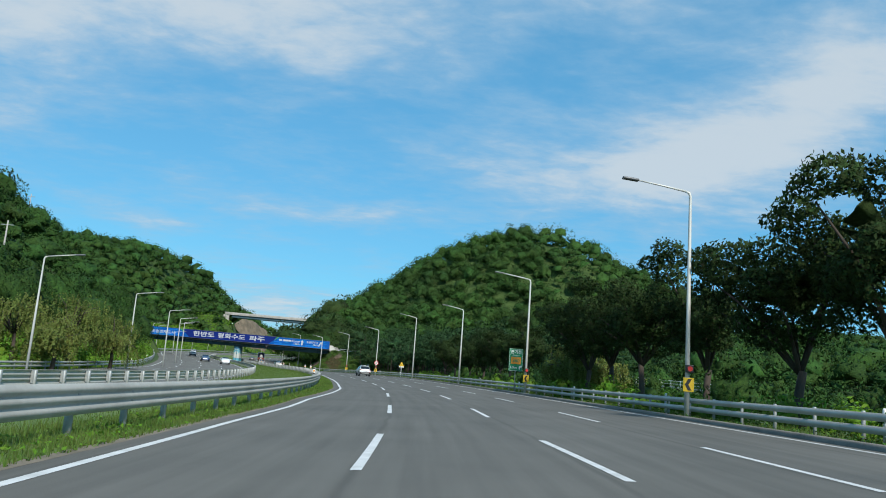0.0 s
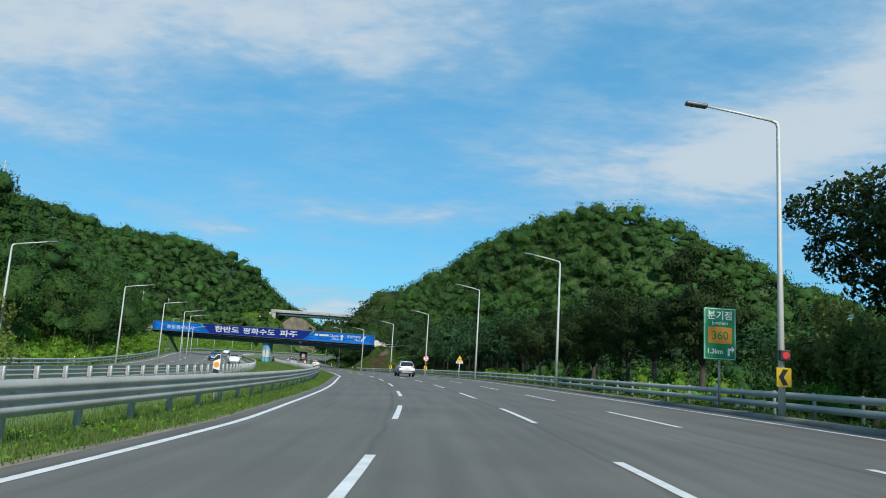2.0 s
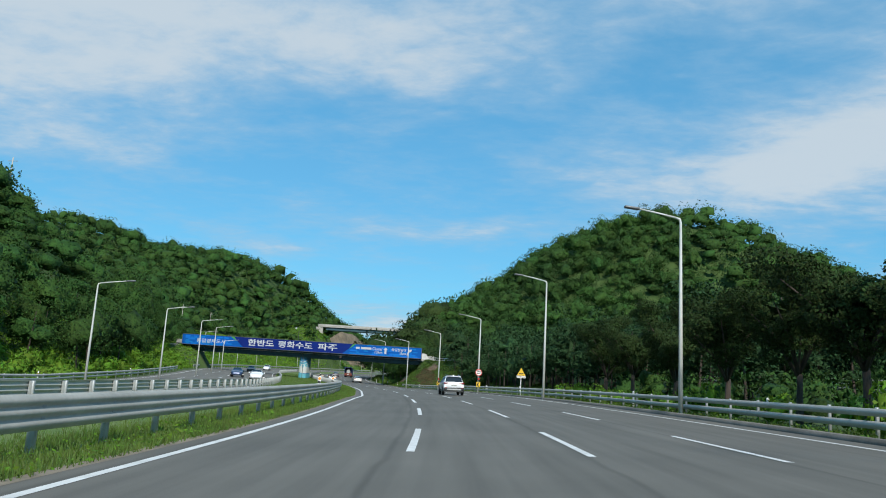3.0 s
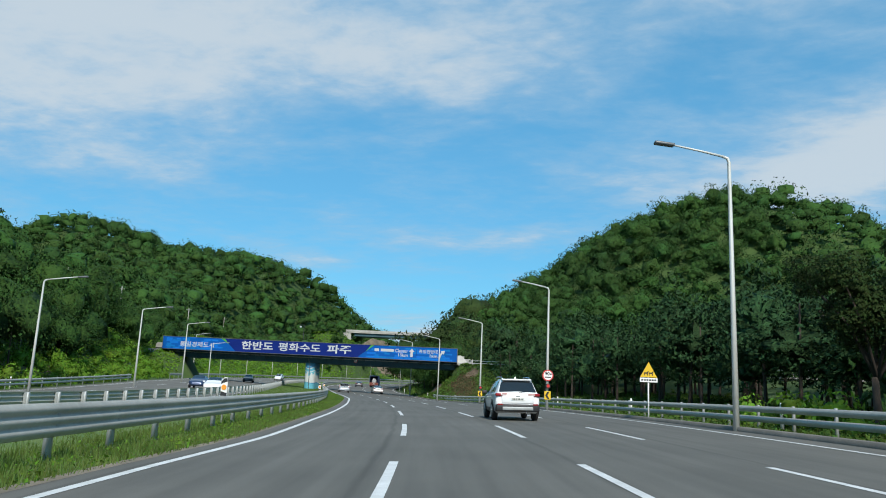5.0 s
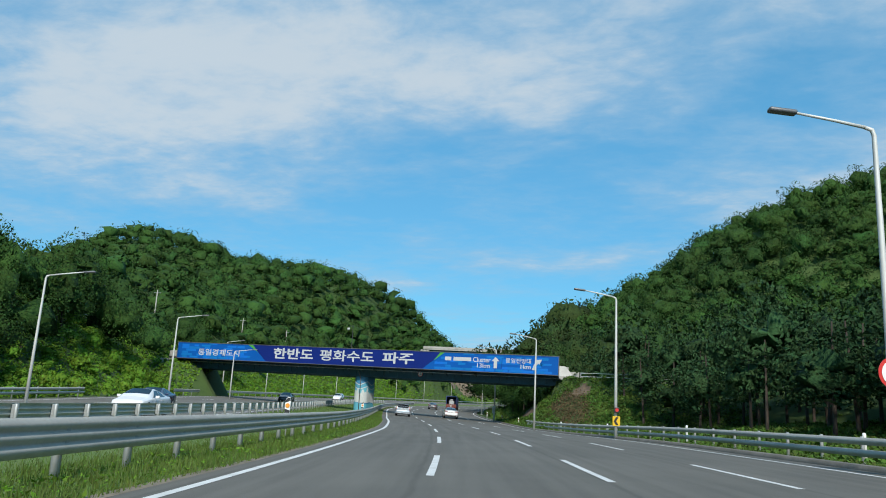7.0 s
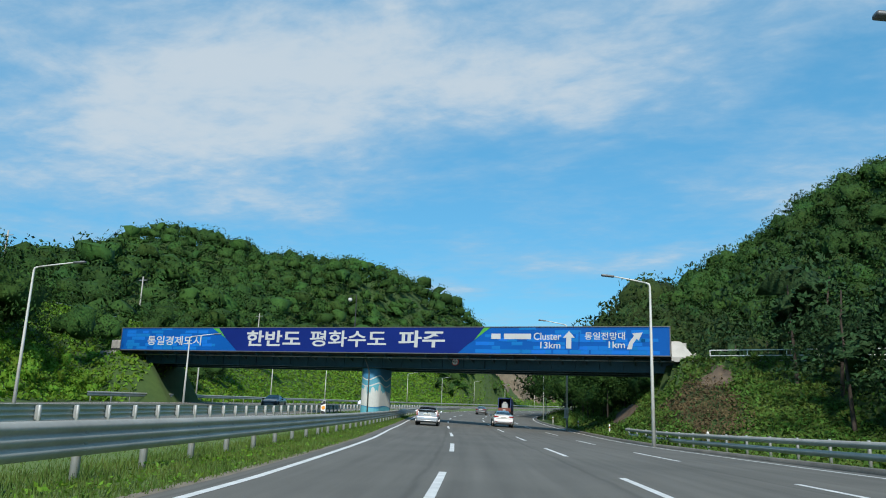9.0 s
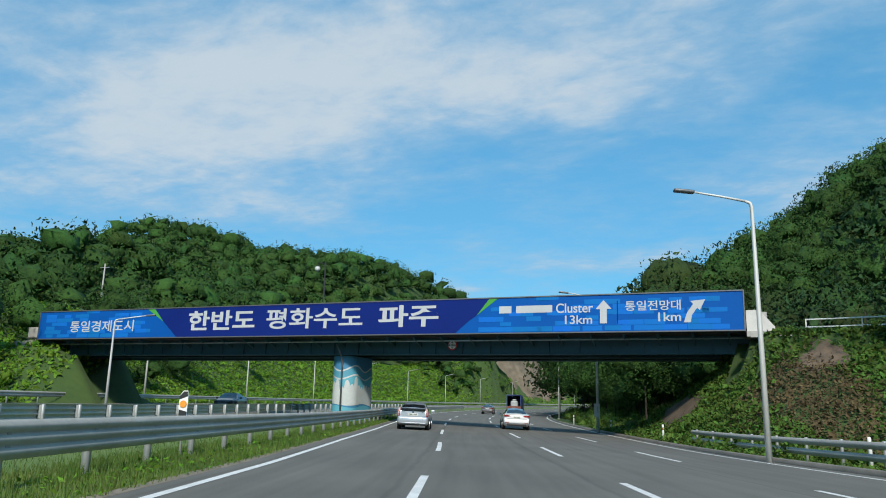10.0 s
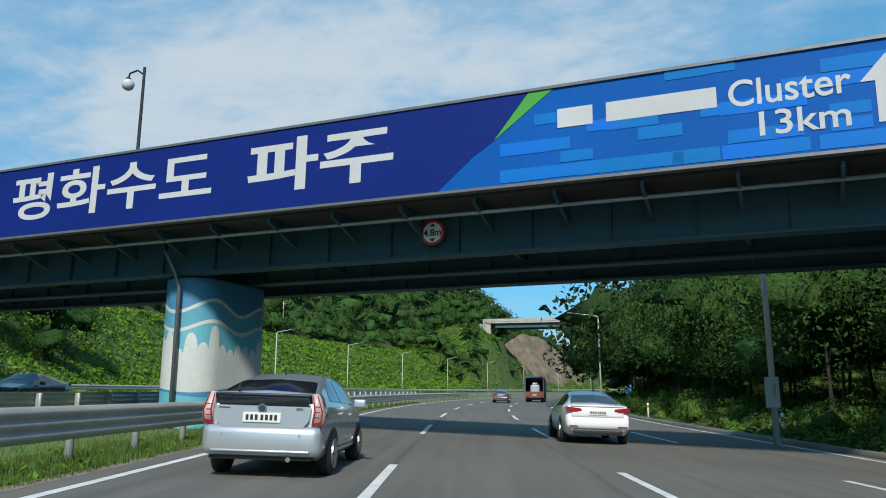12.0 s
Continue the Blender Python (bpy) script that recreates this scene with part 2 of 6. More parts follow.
M["vine"] = material("vine_leaves", (0.090, 0.200, 0.014), (0.145, 0.265, 0.026), 0.12, 0.65, fine=1.5, island=0.28, thin=0.3, spec=0.2)
M["weeds"] = material("weed_leaves", (0.052, 0.116, 0.016), (0.104, 0.165, 0.030), 0.35, 0.75, fine=2.5, island=0.45, thin=0.25, spec=0.2)
M["dead"] = material("dead_stalks", (0.14, 0.105, 0.055), (0.075, 0.060, 0.032), 0.5, 0.9, fine=4, island=0.25, thin=0.2, spec=0.1)
M["willow"] = material("willow_leaves", (0.105, 0.145, 0.028), (0.175, 0.205, 0.045), 0.2, 0.65, fine=2, island=0.35, thin=0.35, spec=0.3)
M["bark"] = material("bark", (0.075, 0.058, 0.045), (0.035, 0.028, 0.022), 3, 0.95, bump=0.8, fine=18, tall=0.3)
M["banner_navy"] = material("banner_navy", (0.005, 0.020, 0.160), (0.004, 0.016, 0.135), 0.3, 0.65, fine=6, spec=0.12)
M["banner_blue"] = material("banner_blue", (0.002, 0.088, 0.36), (0.002, 0.074, 0.31), 0.3, 0.65, fine=6, spec=0.12)
M["banner_tile"] = material("banner_tile", (0.006, 0.150, 0.50), None, 0.5, 0.65, spread=0.06, per_object=0.16, spec=0.12)
M["banner_green"] = material("banner_green", (0.07, 0.32, 0.06), None, 0.5, 0.65, spread=0.05, spec=0.12)
M["white_paint"] = material("white_paint", (0.80, 0.80, 0.79), (0.72, 0.72, 0.70), 1, 0.5, fine=10)
M["banner_white"] = material("banner_white", (0.48, 0.50, 0.51), (0.42, 0.44, 0.45), 0.6, 0.65, fine=7, spec=0.12)
M["girder"] = material("girder_teal", (0.026, 0.086, 0.115), (0.016, 0.054, 0.072), 0.4, 0.55, 0.0, fine=5)
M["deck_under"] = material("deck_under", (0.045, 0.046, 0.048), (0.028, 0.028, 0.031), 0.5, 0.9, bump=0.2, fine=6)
M["mural_deep"] = material("mural_deep_blue", (0.05, 0.22, 0.38), (0.04, 0.17, 0.31), 0.6, 0.6, fine=6)
M["mural_mid"] = material("mural_teal", (0.11, 0.38, 0.47), (0.09, 0.32, 0.41), 0.6, 0.6, fine=6)
M["mural_white"] = material("mural_white", (0.54, 0.56, 0.55), (0.42, 0.45, 0.44), 0.6, 0.65, fine=6)
M["mural_sky"] = material("mural_sky", (0.085, 0.31, 0.42), (0.07, 0.26, 0.36), 0.6, 0.6, fine=6)
M["black"] = material("black_plastic", (0.018, 0.018, 0.02), None, 5, 0.5)
M["rubber"] = material("rubber", (0.022, 0.022, 0.023), None, 6, 0.85)
M["yellow"] = material("sign_yellow", (0.72, 0.46, 0.02), None, 2, 0.45, spread=0.05)
M["orange"] = material("sign_orange", (0.78, 0.30, 0.03), None, 2, 0.45, spread=0.05)
M["red"] = material("sign_red", (0.55, 0.03, 0.025), None, 2, 0.45, spread=0.05)
M["green_sign"] = material("sign_green", (0.005, 0.23, 0.10), None, 2, 0.45, spread=0.05)
M["rock"] = material("cliff_rock", (0.22, 0.17, 0.115), (0.10, 0.08, 0.052), 0.35, 0.95, bump=1.5, fine=1.2)
M["glass"] = material("car_glass", (0.012, 0.016, 0.02), None, 4, 0.04, spec=0.9)
M["chrome"] = material("chrome", (0.7, 0.7, 0.71), None, 4, 0.18, 1.0, spread=0.03)
M["alloy"] = material("alloy_wheel", (0.45, 0.46, 0.47), None, 4, 0.3, 0.9, spread=0.05)
M["tail_red"] = material("tail_lamp_red", (0.26, 0.010, 0.012), None, 6, 0.15, coat=0.6)
M["tail_clear"] = material("tail_lamp_clear", (0.55, 0.42, 0.40), None, 6, 0.15, coat=0.6)
for key, col, met in (("car_white", (0.74, 0.75, 0.76), 0.0), ("car_silver", (0.50, 0.53, 0.57), 0.6), ("car_dark", (0.03, 0.034, 0.045), 0.2), ("car_blue", (0.03, 0.05, 0.11), 0.3), ("car_red", (0.16, 0.03, 0.025), 0.2), ("car_grey", (0.13, 0.135, 0.14), 0.4)):
    M[key] = material(key, col, None, 2, 0.32, met, coat=0.8, spread=0.02)
M["plate"] = material("number_plate", (0.66, 0.67, 0.62), None, 3, 0.4, spread=0.03)
M["truck_blue"] = material("truck_blue", (0.03, 0.06, 0.20), (0.02, 0.04, 0.13), 1.5, 0.5, fine=8)
M["truck_red"] = material("truck_red_oxide", (0.20, 0.055, 0.035), (0.12, 0.035, 0.025), 1.5, 0.65, fine=8)


# ---- geometry helpers ----
def arrays(name, verts, faces, normals=None):
    """A mesh from arrays of corners and of faces that all have the same number of corners."""
    verts, faces = np.asarray(verts, dtype=np.float32), np.asarray(faces, dtype=np.int32)
    me = bpy.data.meshes.new(name)
    k = faces.shape[1]
    me.vertices.add(len(verts))
    me.vertices.foreach_set("co", verts.ravel())
    me.loops.add(faces.size)
    me.loops.foreach_set("vertex_index", faces.ravel())
    me.polygons.add(len(faces))
    me.polygons.foreach_set("loop_start", np.arange(len(faces), dtype=np.int32) * k)
    me.update(calc_edges=True)
    me.validate()
    if normals is not None:
        me.normals_split_custom_set_from_vertices(np.asarray(normals, dtype=np.float32).tolist())
    return me


def put(name, me, mat, parent=None, label="", smooth=False):
    me.materials.clear()
    me.materials.append(M[mat])
    if smooth:
        me.polygons.foreach_set("use_smooth", [True] * len(me.polygons))
    ob = new(name, me)
    if parent is not None:
        ob.parent = parent
    if label:
        ob["label"] = label
    return ob


def part(name, bm, mat, parent=None, label="", smooth=False):
    me = bpy.data.meshes.new(name)
    bmesh.ops.recalc_face_normals(bm, faces=bm.faces[:])
    bm.to_mesh(me)
    bm.free()
    return put(name, me, mat, parent, label, smooth)


def thing(name, at, label, category, group="", turn=0.0):
    e = new(name)
    e.empty_display_size = 0.2
    e.matrix_world = Matrix.Translation(at) @ Matrix.Rotation(turn, 4, "Z")
    return tagged(e, label, category, group)


def box(bm, lo, hi, bevel=0.0):
    m = Matrix.Translation([(a + b) / 2 for a, b in zip(lo, hi)]) @ Matrix.Diagonal([b - a for a, b in zip(lo, hi)] + [1])
    got = bmesh.ops.create_cube(bm, size=1, matrix=m)["verts"]
    if bevel:
        edges = list({e for v in got for e in v.link_edges})
        bmesh.ops.bevel(bm, geom=edges, offset=bevel, segments=2, affect="EDGES", profile=0.6)
    return bm


def boxed(lo, hi, bevel=0.0):
    return box(bmesh.new(), lo, hi, bevel)


def tube(bm, points, radii, sides=10):
    """A round bar along points."""
    rings = []
    pts = [Vector(p) for p in points]
    for i, p in enumerate(pts):
        d = (pts[min(i + 1, len(pts) - 1)] - pts[max(i - 1, 0)]).normalized()
        a = d.orthogonal().normalized() if i == 0 else (a - d * a.dot(d)).normalized()
        b = d.cross(a)
        r = radii[i] if isinstance(radii, (list, tuple)) else radii
        rings.append([bm.verts.new(p + (a * math.cos(t) + b * math.sin(t)) * r) for t in [2 * math.pi * k / sides for k in range(sides)]])
    for r1, r2 in zip(rings, rings[1:]):
        for k in range(sides):
            bm.faces.new((r1[k], r1[(k + 1) % sides], r2[(k + 1) % sides], r2[k]))
    bm.faces.new(list(reversed(rings[0])))
    bm.faces.new(rings[-1])
    return bm


def prism(outline, y0, y1):
    """A flat plate from an outline in x and z, from y0 to y1."""
    bm = bmesh.new()
    f = bm.faces.new([bm.verts.new((x, y0, z)) for x, z in outline])
    got = bmesh.ops.extrude_face_region(bm, geom=[f])["geom"]
    bmesh.ops.translate(bm, vec=(0, y1 - y0, 0), verts=[v for v in got if isinstance(v, bmesh.types.BMVert)])
    return bm


def lettering(name, text, size, at, mat, parent, turn=0.0, align="LEFT", deep=0.01, squeeze=1.0, bold=0.0):
    """Text that stands upright and faces -y of its parent."""
    c = bpy.data.curves.new(name, "FONT")
    c.body, c.size, c.align_x, c.extrude, c.offset = text, size, align, deep, bold
    tmp = bpy.data.objects.new(name, c)
    scene.collection.objects.link(tmp)
    me = bpy.data.meshes.new_from_object(tmp.evaluated_get(bpy.context.evaluated_depsgraph_get()))
    bpy.data.objects.remove(tmp)
    me.transform(Matrix.Translation(at) @ Matrix.Rotation(turn, 4, "Y") @ Matrix.Rotation(math.pi / 2, 4, "X") @ Matrix.Diagonal((squeeze, 1, 1, 1)))
    return put(name, me, mat, parent)


# ---- plan: the line between the first and second lane, by length s; u is the distance to its right ----
PX = (7.005e-09, -1.903987e-06, -0.000820875725, 0.056939112564, -0.058880667235)
PY = (2.1966965e-09, -1.265932207e-06, 0.000114084513, 0.996546293, 0.013385254)
PZ = (3.002158e-08, -1.04168814e-05, 0.01537933, 0.97470911)
END = 216.0
OFF_S, OFF = (0, 50, 105, 132, 175, 192, 216, 235), (-0.83, -0.66, -0.66, -0.62, -0.82, -0.98, -1.28, -1.4)


def eye_line(s):
    """Place, heading and height of the driven line."""
    a = np.clip(s, 0, END)
    x, y, z = np.polyval(PX, a), np.polyval(PY, a), np.polyval(PZ, a)
    dx, dy = np.polyval(np.polyder(PX), a), np.polyval(np.polyder(PY), a)
    h = np.arctan2(dx, dy)
    back = np.minimum(s, 0)
    x, y, z = x + back * np.sin(h), y + back * np.cos(h), z + back * 0.0154
    on = np.maximum(s - END, 0)
    line = np.minimum(on, STRAIGHT)
    x, y = x + line * np.sin(h), y + line * np.cos(h)
    arc = np.maximum(on - STRAIGHT, 0) / BEND
    x = x + BEND * (np.cos(h) * (1 - np.cos(arc)) + np.sin(h) * np.sin(arc))
    y = y + BEND * (np.cos(h) * np.sin(arc) - np.sin(h) * (1 - np.cos(arc)))
    return x, y, z + on * 0.029, h + arc


STRAIGHT, BEND = 38.0, 500.0
S = np.arange(-90.0, 681.0, 2.0)
ex, ey, ez, eh = eye_line(S)
off = np.interp(S, OFF_S, OFF)
BANK = np.interp(S, (0, 120, 175, 192, 216, 250), (0.029, 0.026, 0.010, -0.010, -0.030, -0.034))


def eased(v, n=7):
    k = np.hanning(2 * n + 3)
    return np.convolve(np.pad(v, n + 1, mode="reflect", reflect_type="odd"), k / k.sum(), "valid")


BANK = eased(BANK)
CX, CY, CH = ex + off * np.cos(eh), ey - off * np.sin(eh), eh
ROAD_S, ROAD_Z = (-90, 0, 25, 50, 78, 105, 132, 175, 192, 216, 240, 700), (-1.0, -0.07, 0.15, 0.44, 0.88, 1.36, 1.78, 2.36, 2.58, 2.95, 3.55, 16.9)
CZ = eased(np.interp(S, ROAD_S, ROAD_Z)) + BANK * off


def road_z(s, u):
    """Height of the ways and the strip between them."""
    zc, b = np.interp(s, S, CZ), np.interp(s, S, BANK)
    own = zc + b * np.clip(u, -5.2, 13.5)
    far = zc + np.interp(s, (0, 130, 165, 205, 235), LEFT_BANK) * u
    k = np.clip((-5.2 - u) / 8.3, 0, 1)
    return own * (1 - k) + far * k


LEFT_BANK = (0.028, 0.028, 0.006, -0.025, -0.034)


def at(s, u, up=0.0):
    """World place of s, u (arrays or numbers)."""
    h = np.interp(s, S, CH)
    return np.stack(np.broadcast_arrays(np.interp(s, S, CX) + u * np.cos(h), np.interp(s, S, CY) - u * np.sin(h), road_z(s, u) + up), -1)


def plan(x, y):
    """s, u of world places."""
    x, y = np.asarray(x, float), np.asarray(y, float)
    out_s, out_u = np.empty(x.shape), np.empty(x.shape)
    for i in range(0, len(x), 20000):
        q = slice(i, i + 20000)
        d = (x[q, None] - CX) ** 2 + (y[q, None] - CY) ** 2
        j = np.argmin(d, 1)
        dx, dy = x[q] - CX[j], y[q] - CY[j]
        out_s[q] = S[j] + dx * np.sin(CH[j]) + dy * np.cos(CH[j])
        out_u[q] = dx * np.cos(CH[j]) - dy * np.sin(CH[j])
    far = np.hypot(x - np.interp(out_s, S, CX), y - np.interp(out_s, S, CY))
    return np.clip(out_s, S[0], S[-1]), np.sign(out_u) * np.maximum(np.abs(out_u), np.where((out_s < S[0]) | (out_s > S[-1]), far, 0))


def smooth(v, lo, hi):
    t = np.clip((v - lo) / (hi - lo), 0, 1)
    return t * t * (3 - 2 * t)


# centre, height, spread along x and y of the hills
HILLS = [(57.6, 367.8, 63.0, 56.6, 39.3), (-25.0, 305.2, 5.7, 57.3, 18.8), (-74.4, 147.5, 21.7, 36.6, 44.9), (-89.3, 185.8, 3.5, 66.3, 18.0), (-244.8, 449.9, 54.5, 41.1, 45.1),
         (-152.5, 497.0, 35.2, 39.1, 91.9), (-103.0, 315.3, 18.2, 47.0, 26.5), (190, 300, 20, 70, 110)]
RAMP = [(-18.0, 229.0, 8.6), (2, 222, 8.2), (18, 200, 7.2), (29, 168, 5.7), (36, 130, 4.2), (42, 90, 2.6), (48, 40, 1.0)]


def ramp_near(x, y):
    """Distance to the slip road's line on the hillside, its height there and the side."""
    best, bz = np.full(x.shape, 1e9), np.zeros(x.shape)
    for (x0, y0, z0), (x1, y1, z1) in zip(RAMP, RAMP[1:]):
        dx, dy = x1 - x0, y1 - y0
        t = np.clip(((x - x0) * dx + (y - y0) * dy) / (dx * dx + dy * dy), 0, 1)
        d = np.hypot(x - x0 - t * dx, y - y0 - t * dy)
        bz = np.where(d < best, z0 + t * (z1 - z0), bz)
        best = np.minimum(best, d)
    return best, bz


def wave(x, y, size, seed):
    return np.sin(x / size + seed) * np.cos(y / size * 1.13 + seed * 2.1) + 0.5 * np.sin(x / size * 2.3 - y / size * 1.7 + seed * 3.3)


def ground(x, y):
    x, y = np.asarray(x, float), np.asarray(y, float)
    s, u = plan(x, y)
    z = road_z(s, np.clip(u, -29.5, 13.5))
    z = np.where(u > 12.2, z - 0.06, np.where((u < -13.2) | (u > -4.0), z - 0.14, z - 0.05))
    hill = sum(h * np.exp(-((x - cx) / sx) ** 2 / 2 - ((y - cy) / sy) ** 2 / 2) for cx, cy, h, sx, sy in HILLS)
    hill = hill + wave(x, y, 17, 1) * 0.9 * smooth(hill, 3, 25)
    right = smooth(u, 15, 40)
    far_side = smooth(s, 215, 245)
    left = smooth(-u - 20 * far_side, 33, 70)
    z = z + hill * np.where(u > 0, right, left)
    # cut slope beside the far way
    up = np.interp(s, (40, 80, 150, 205, 232, 262, 420, 480, 530, 600), (1.5, 3.0, 4.5, 7.0, 8.5, 11.2, 11.5, 17.0, 18.0, 9.0))
    z = z + up * smooth(-u, 31.0, np.interp(s, (80, 200, 224, 240), (52, 48, 42, 50)))
    # embankment of the slip road
    d, rz = ramp_near(x, y)
    bank = rz - np.maximum(d - np.interp(s, (195, 222), (3.2, 1.9)), 0) * 0.5
    z = np.where(u > 12.9, np.maximum(z, np.minimum(bank, road_z(s, np.clip(u, 0, 13.5)) + (u - 12.9) * 1.05)), z)
    z = np.where((u > 16.9) & (d < 3.4), rz, z)
    # shoulder that carries the near end of the far overpass
    d3 = np.hypot(x + 106, y - 457)
    z = np.where(u < -33, np.maximum(z, 32.4 - np.maximum(d3 - 7, 0) * 0.8), z)
    # approach to the far end of the overpass
    t = np.clip((-x - 75.0) / 40.0, 0, 1)
    d2 = np.hypot(x - (-75.0 - 40 * t), y - (237.5 + 4 * t))
    z = np.where(u < -31, np.maximum(z, 9.35 + t - np.maximum(d2 - 5.0, 0) * 0.75), z)
    low = smooth(u, 14, 26) * (1 - smooth(s, 70, 130))
    z = z - 0.8 * low * (d > 5)
    return z + 0.12 * wave(x, y, 3.1, 2) * smooth(np.where(u > 0, u - 13, -u - 30), 1, 6) * (d > 5)


# ---- ground ----
def axis(lo, hi, step, far, grow=1.22):
    v = list(np.arange(lo, hi + 0.01, step))
    d = step
    while v[-1] < far:
        d *= grow
        v.append(v[-1] + d)
    d = step
    while v[0] > -far:
        d *= grow
        v.insert(0, v[0] - d)
    return np.array(v)


gx, gy = axis(-150, 110, 2.5, 4600), axis(-40, 520, 2.5, 4600)
# finer where the bank meets the kerb below the overpass
gx, gy = np.union1d(gx, np.arange(-37.5, 10, 0.625)), np.union1d(gy, np.arange(190, 252.5, 0.625))
X, Y = np.meshgrid(gx, gy)
gz = ground(X.ravel(), Y.ravel())
idx = np.arange(X.size).reshape(X.shape)
quads = np.stack((idx[:-1, :-1], idx[:-1, 1:], idx[1:, 1:], idx[1:, :-1]), -1).reshape(-1, 4)
land = put("ground", arrays("ground", np.stack((X.ravel(), Y.ravel(), gz), -1), quads), "terrain", smooth=True)
tagged(land, "green overgrown ground rising to wooded hills on both sides", "ground", kind="structure")


def inner(d):
    """The left edge line, moved by d."""
    return lambda s: np.interp(s, (8, 12, 19, 28, 36, 48, 57, 65, 72, 98, 108, 115, 125, 145, 165, 180, 200, 212, 226, 255, 266),
                               (-3.4, -3.52, -3.7, -3.65, -3.8, -3.4, -3.15, -3.33, -3.38, -3.45, -3.3, -3.02, -3.16, -3.1, -3.0, -2.8, -3.05, -3.4, -3.6, -4.2, -4.4)) + d


def first_line(d):
    """The first lane line, moved by d."""
    return lambda s: np.interp(s, (0, 24, 31, 45, 60, 72, 120, 145, 165, 190, 210, 225, 245), (-0.1, -0.11, -0.18, -0.16, 0.07, 0.23, 0.22, 0.1, 0.18, 0.27, 0.2, -0.06, -0.3)) + d


def other_line(n, d):
    """The second and third lane line, moved by d."""
    if n == 2:
        return lambda s: np.interp(s, (10, 26, 45, 60, 110, 150, 183, 200, 215, 230, 250), (3.5, 3.15, 3.35, 3.42, 3.32, 3.36, 3.75, 3.84, 4.0, 3.8, 3.55)) + d
    return lambda s: np.interp(s, (18, 50, 62, 116, 126, 150, 200, 223, 245), (6.84, 6.95, 6.92, 6.42, 6.45, 6.72, 7.3, 7.7, 7.35)) + d


def outer(d):
    """The right edge line, moved by d."""
    return lambda s: np.interp(s, (20, 50, 102, 135, 165, 225, 250), (10.85, 10.7, 10.1, 10.4, 10.4, 10.75, 10.9)) + d


def ground(x, y):
    """Height of the ground's sheet between its corners."""
    x, y = np.clip(np.asarray(x, float), gx[0], gx[-2]), np.clip(np.asarray(y, float), gy[0], gy[-2])
    i, j = np.clip(np.searchsorted(gx, x, "right") - 1, 0, len(gx) - 2), np.clip(np.searchsorted(gy, y, "right") - 1, 0, len(gy) - 2)
    a, b = (x - gx[i]) / (gx[i + 1] - gx[i]), (y - gy[j]) / (gy[j + 1] - gy[j])
    h = gz.reshape(X.shape)
    return (h[j, i] * (1 - a) + h[j, i + 1] * a) * (1 - b) + (h[j + 1, i] * (1 - a) + h[j + 1, i + 1] * a) * b


def strip(s0, s1, us, up, step=2.0, crown=None):
    """A ribbon along the way, with one column of corners for each u."""
    ss = np.arange(s0, s1 + 0.01, step)
    g = np.stack([at(ss, u(ss) if callable(u) else np.full(ss.shape, u), up if crown is None else crown[i]) for i, u in enumerate(us)], 1)
    n, k = g.shape[:2]
    i = np.arange(n * k).reshape(n, k)
    f = np.stack((i[:-1, :-1], i[:-1, 1:], i[1:, 1:], i[1:, :-1]), -1).reshape(-1, 4)
    return g.reshape(-1, 3), f


def paved(name, s0, s1, us, mat):
    """A carriageway with its own coordinates: u and s."""
    v, f = strip(s0, s1, us, 0.0)
    ss = np.arange(s0, s1 + 0.01, 2.0)
    way = np.stack(np.meshgrid(np.array([-3.9 if callable(u) else u for u in us]), ss), -1).reshape(-1, 2)
    me = arrays(name, v, f)
    layer = me.uv_layers.new(name="way")
    layer.data.foreach_set("uv", way[f.ravel()].astype(np.float32).ravel())
    return put(name, me, mat, smooth=True)


road = paved("road", -80, 676, (inner(-0.5), -2.0, 0, 3.4, 6.8, 9.8, 11.3), "asphalt")
tagged(road, "grey asphalt carriageway with four lanes curving through a cutting", "road", kind="structure")
road_far = paved("road_opposite", -80, 676, (-29.3, -25, -21, -17, -13.4), "asphalt_old")
tagged(road_far, "pale grey asphalt carriageway for oncoming traffic", "road", kind="structure")
put("edge_line", arrays("edge_line", *strip(-80, 676, (inner(-0.08), inner(0.08)), 0.006)), "marking", road, "solid white edge line")
put("edge_line", arrays("edge_line", *strip(-80, 676, (outer(-0.08), outer(0.08)), 0.006)), "marking", road, "solid white edge line")
put("edge_line", arrays("edge_line", *strip(-80, 676, (-14.15, -14.0), 0.006)), "marking", road_far, "solid white edge line")
put("edge_line", arrays("edge_line", *strip(-80, 676, (-28.25, -28.1), 0.006)), "marking", road_far, "solid white edge line")
for k in range(-5, 27):
    s0 = float(np.interp(k, (-5, 0, 1, 2, 3, 4, 6, 7, 8, 9, 11, 12, 13, 14, 15, 27), (-64.0, 10.5, 26.4, 44.5, 58.9, 73.4, 102.6, 116.4, 131.7, 146.6, 176.0, 191.4, 207.4, 223.4, 240.2, 430.0)))
    for a, b in ((first_line(-0.075), first_line(0.075)), (other_line(2, -0.075), other_line(2, 0.075)), (other_line(3, -0.075), other_line(3, 0.075))):
        put("lane_mark", arrays("lane_mark", *strip(s0, s0 + 6.6, (a, b), 0.006, 1.65)), "marking", road)
    for u in (-17.6, -21.1, -24.6):
        put("lane_mark", arrays("lane_mark", *strip(s0, s0 + 6.0, (u - 0.07, u + 0.07), 0.006)), "marking", road_far)
kerb = put("kerb", arrays("kerb", *strip(-80, 330, (11.3, 11.32, 11.50, 11.54), 0.0, crown=(0.0, 0.13, 0.15, 0.02))), "old_kerb")
tagged(kerb, "low weathered concrete kerb along the road edge", "kerb", kind="structure")
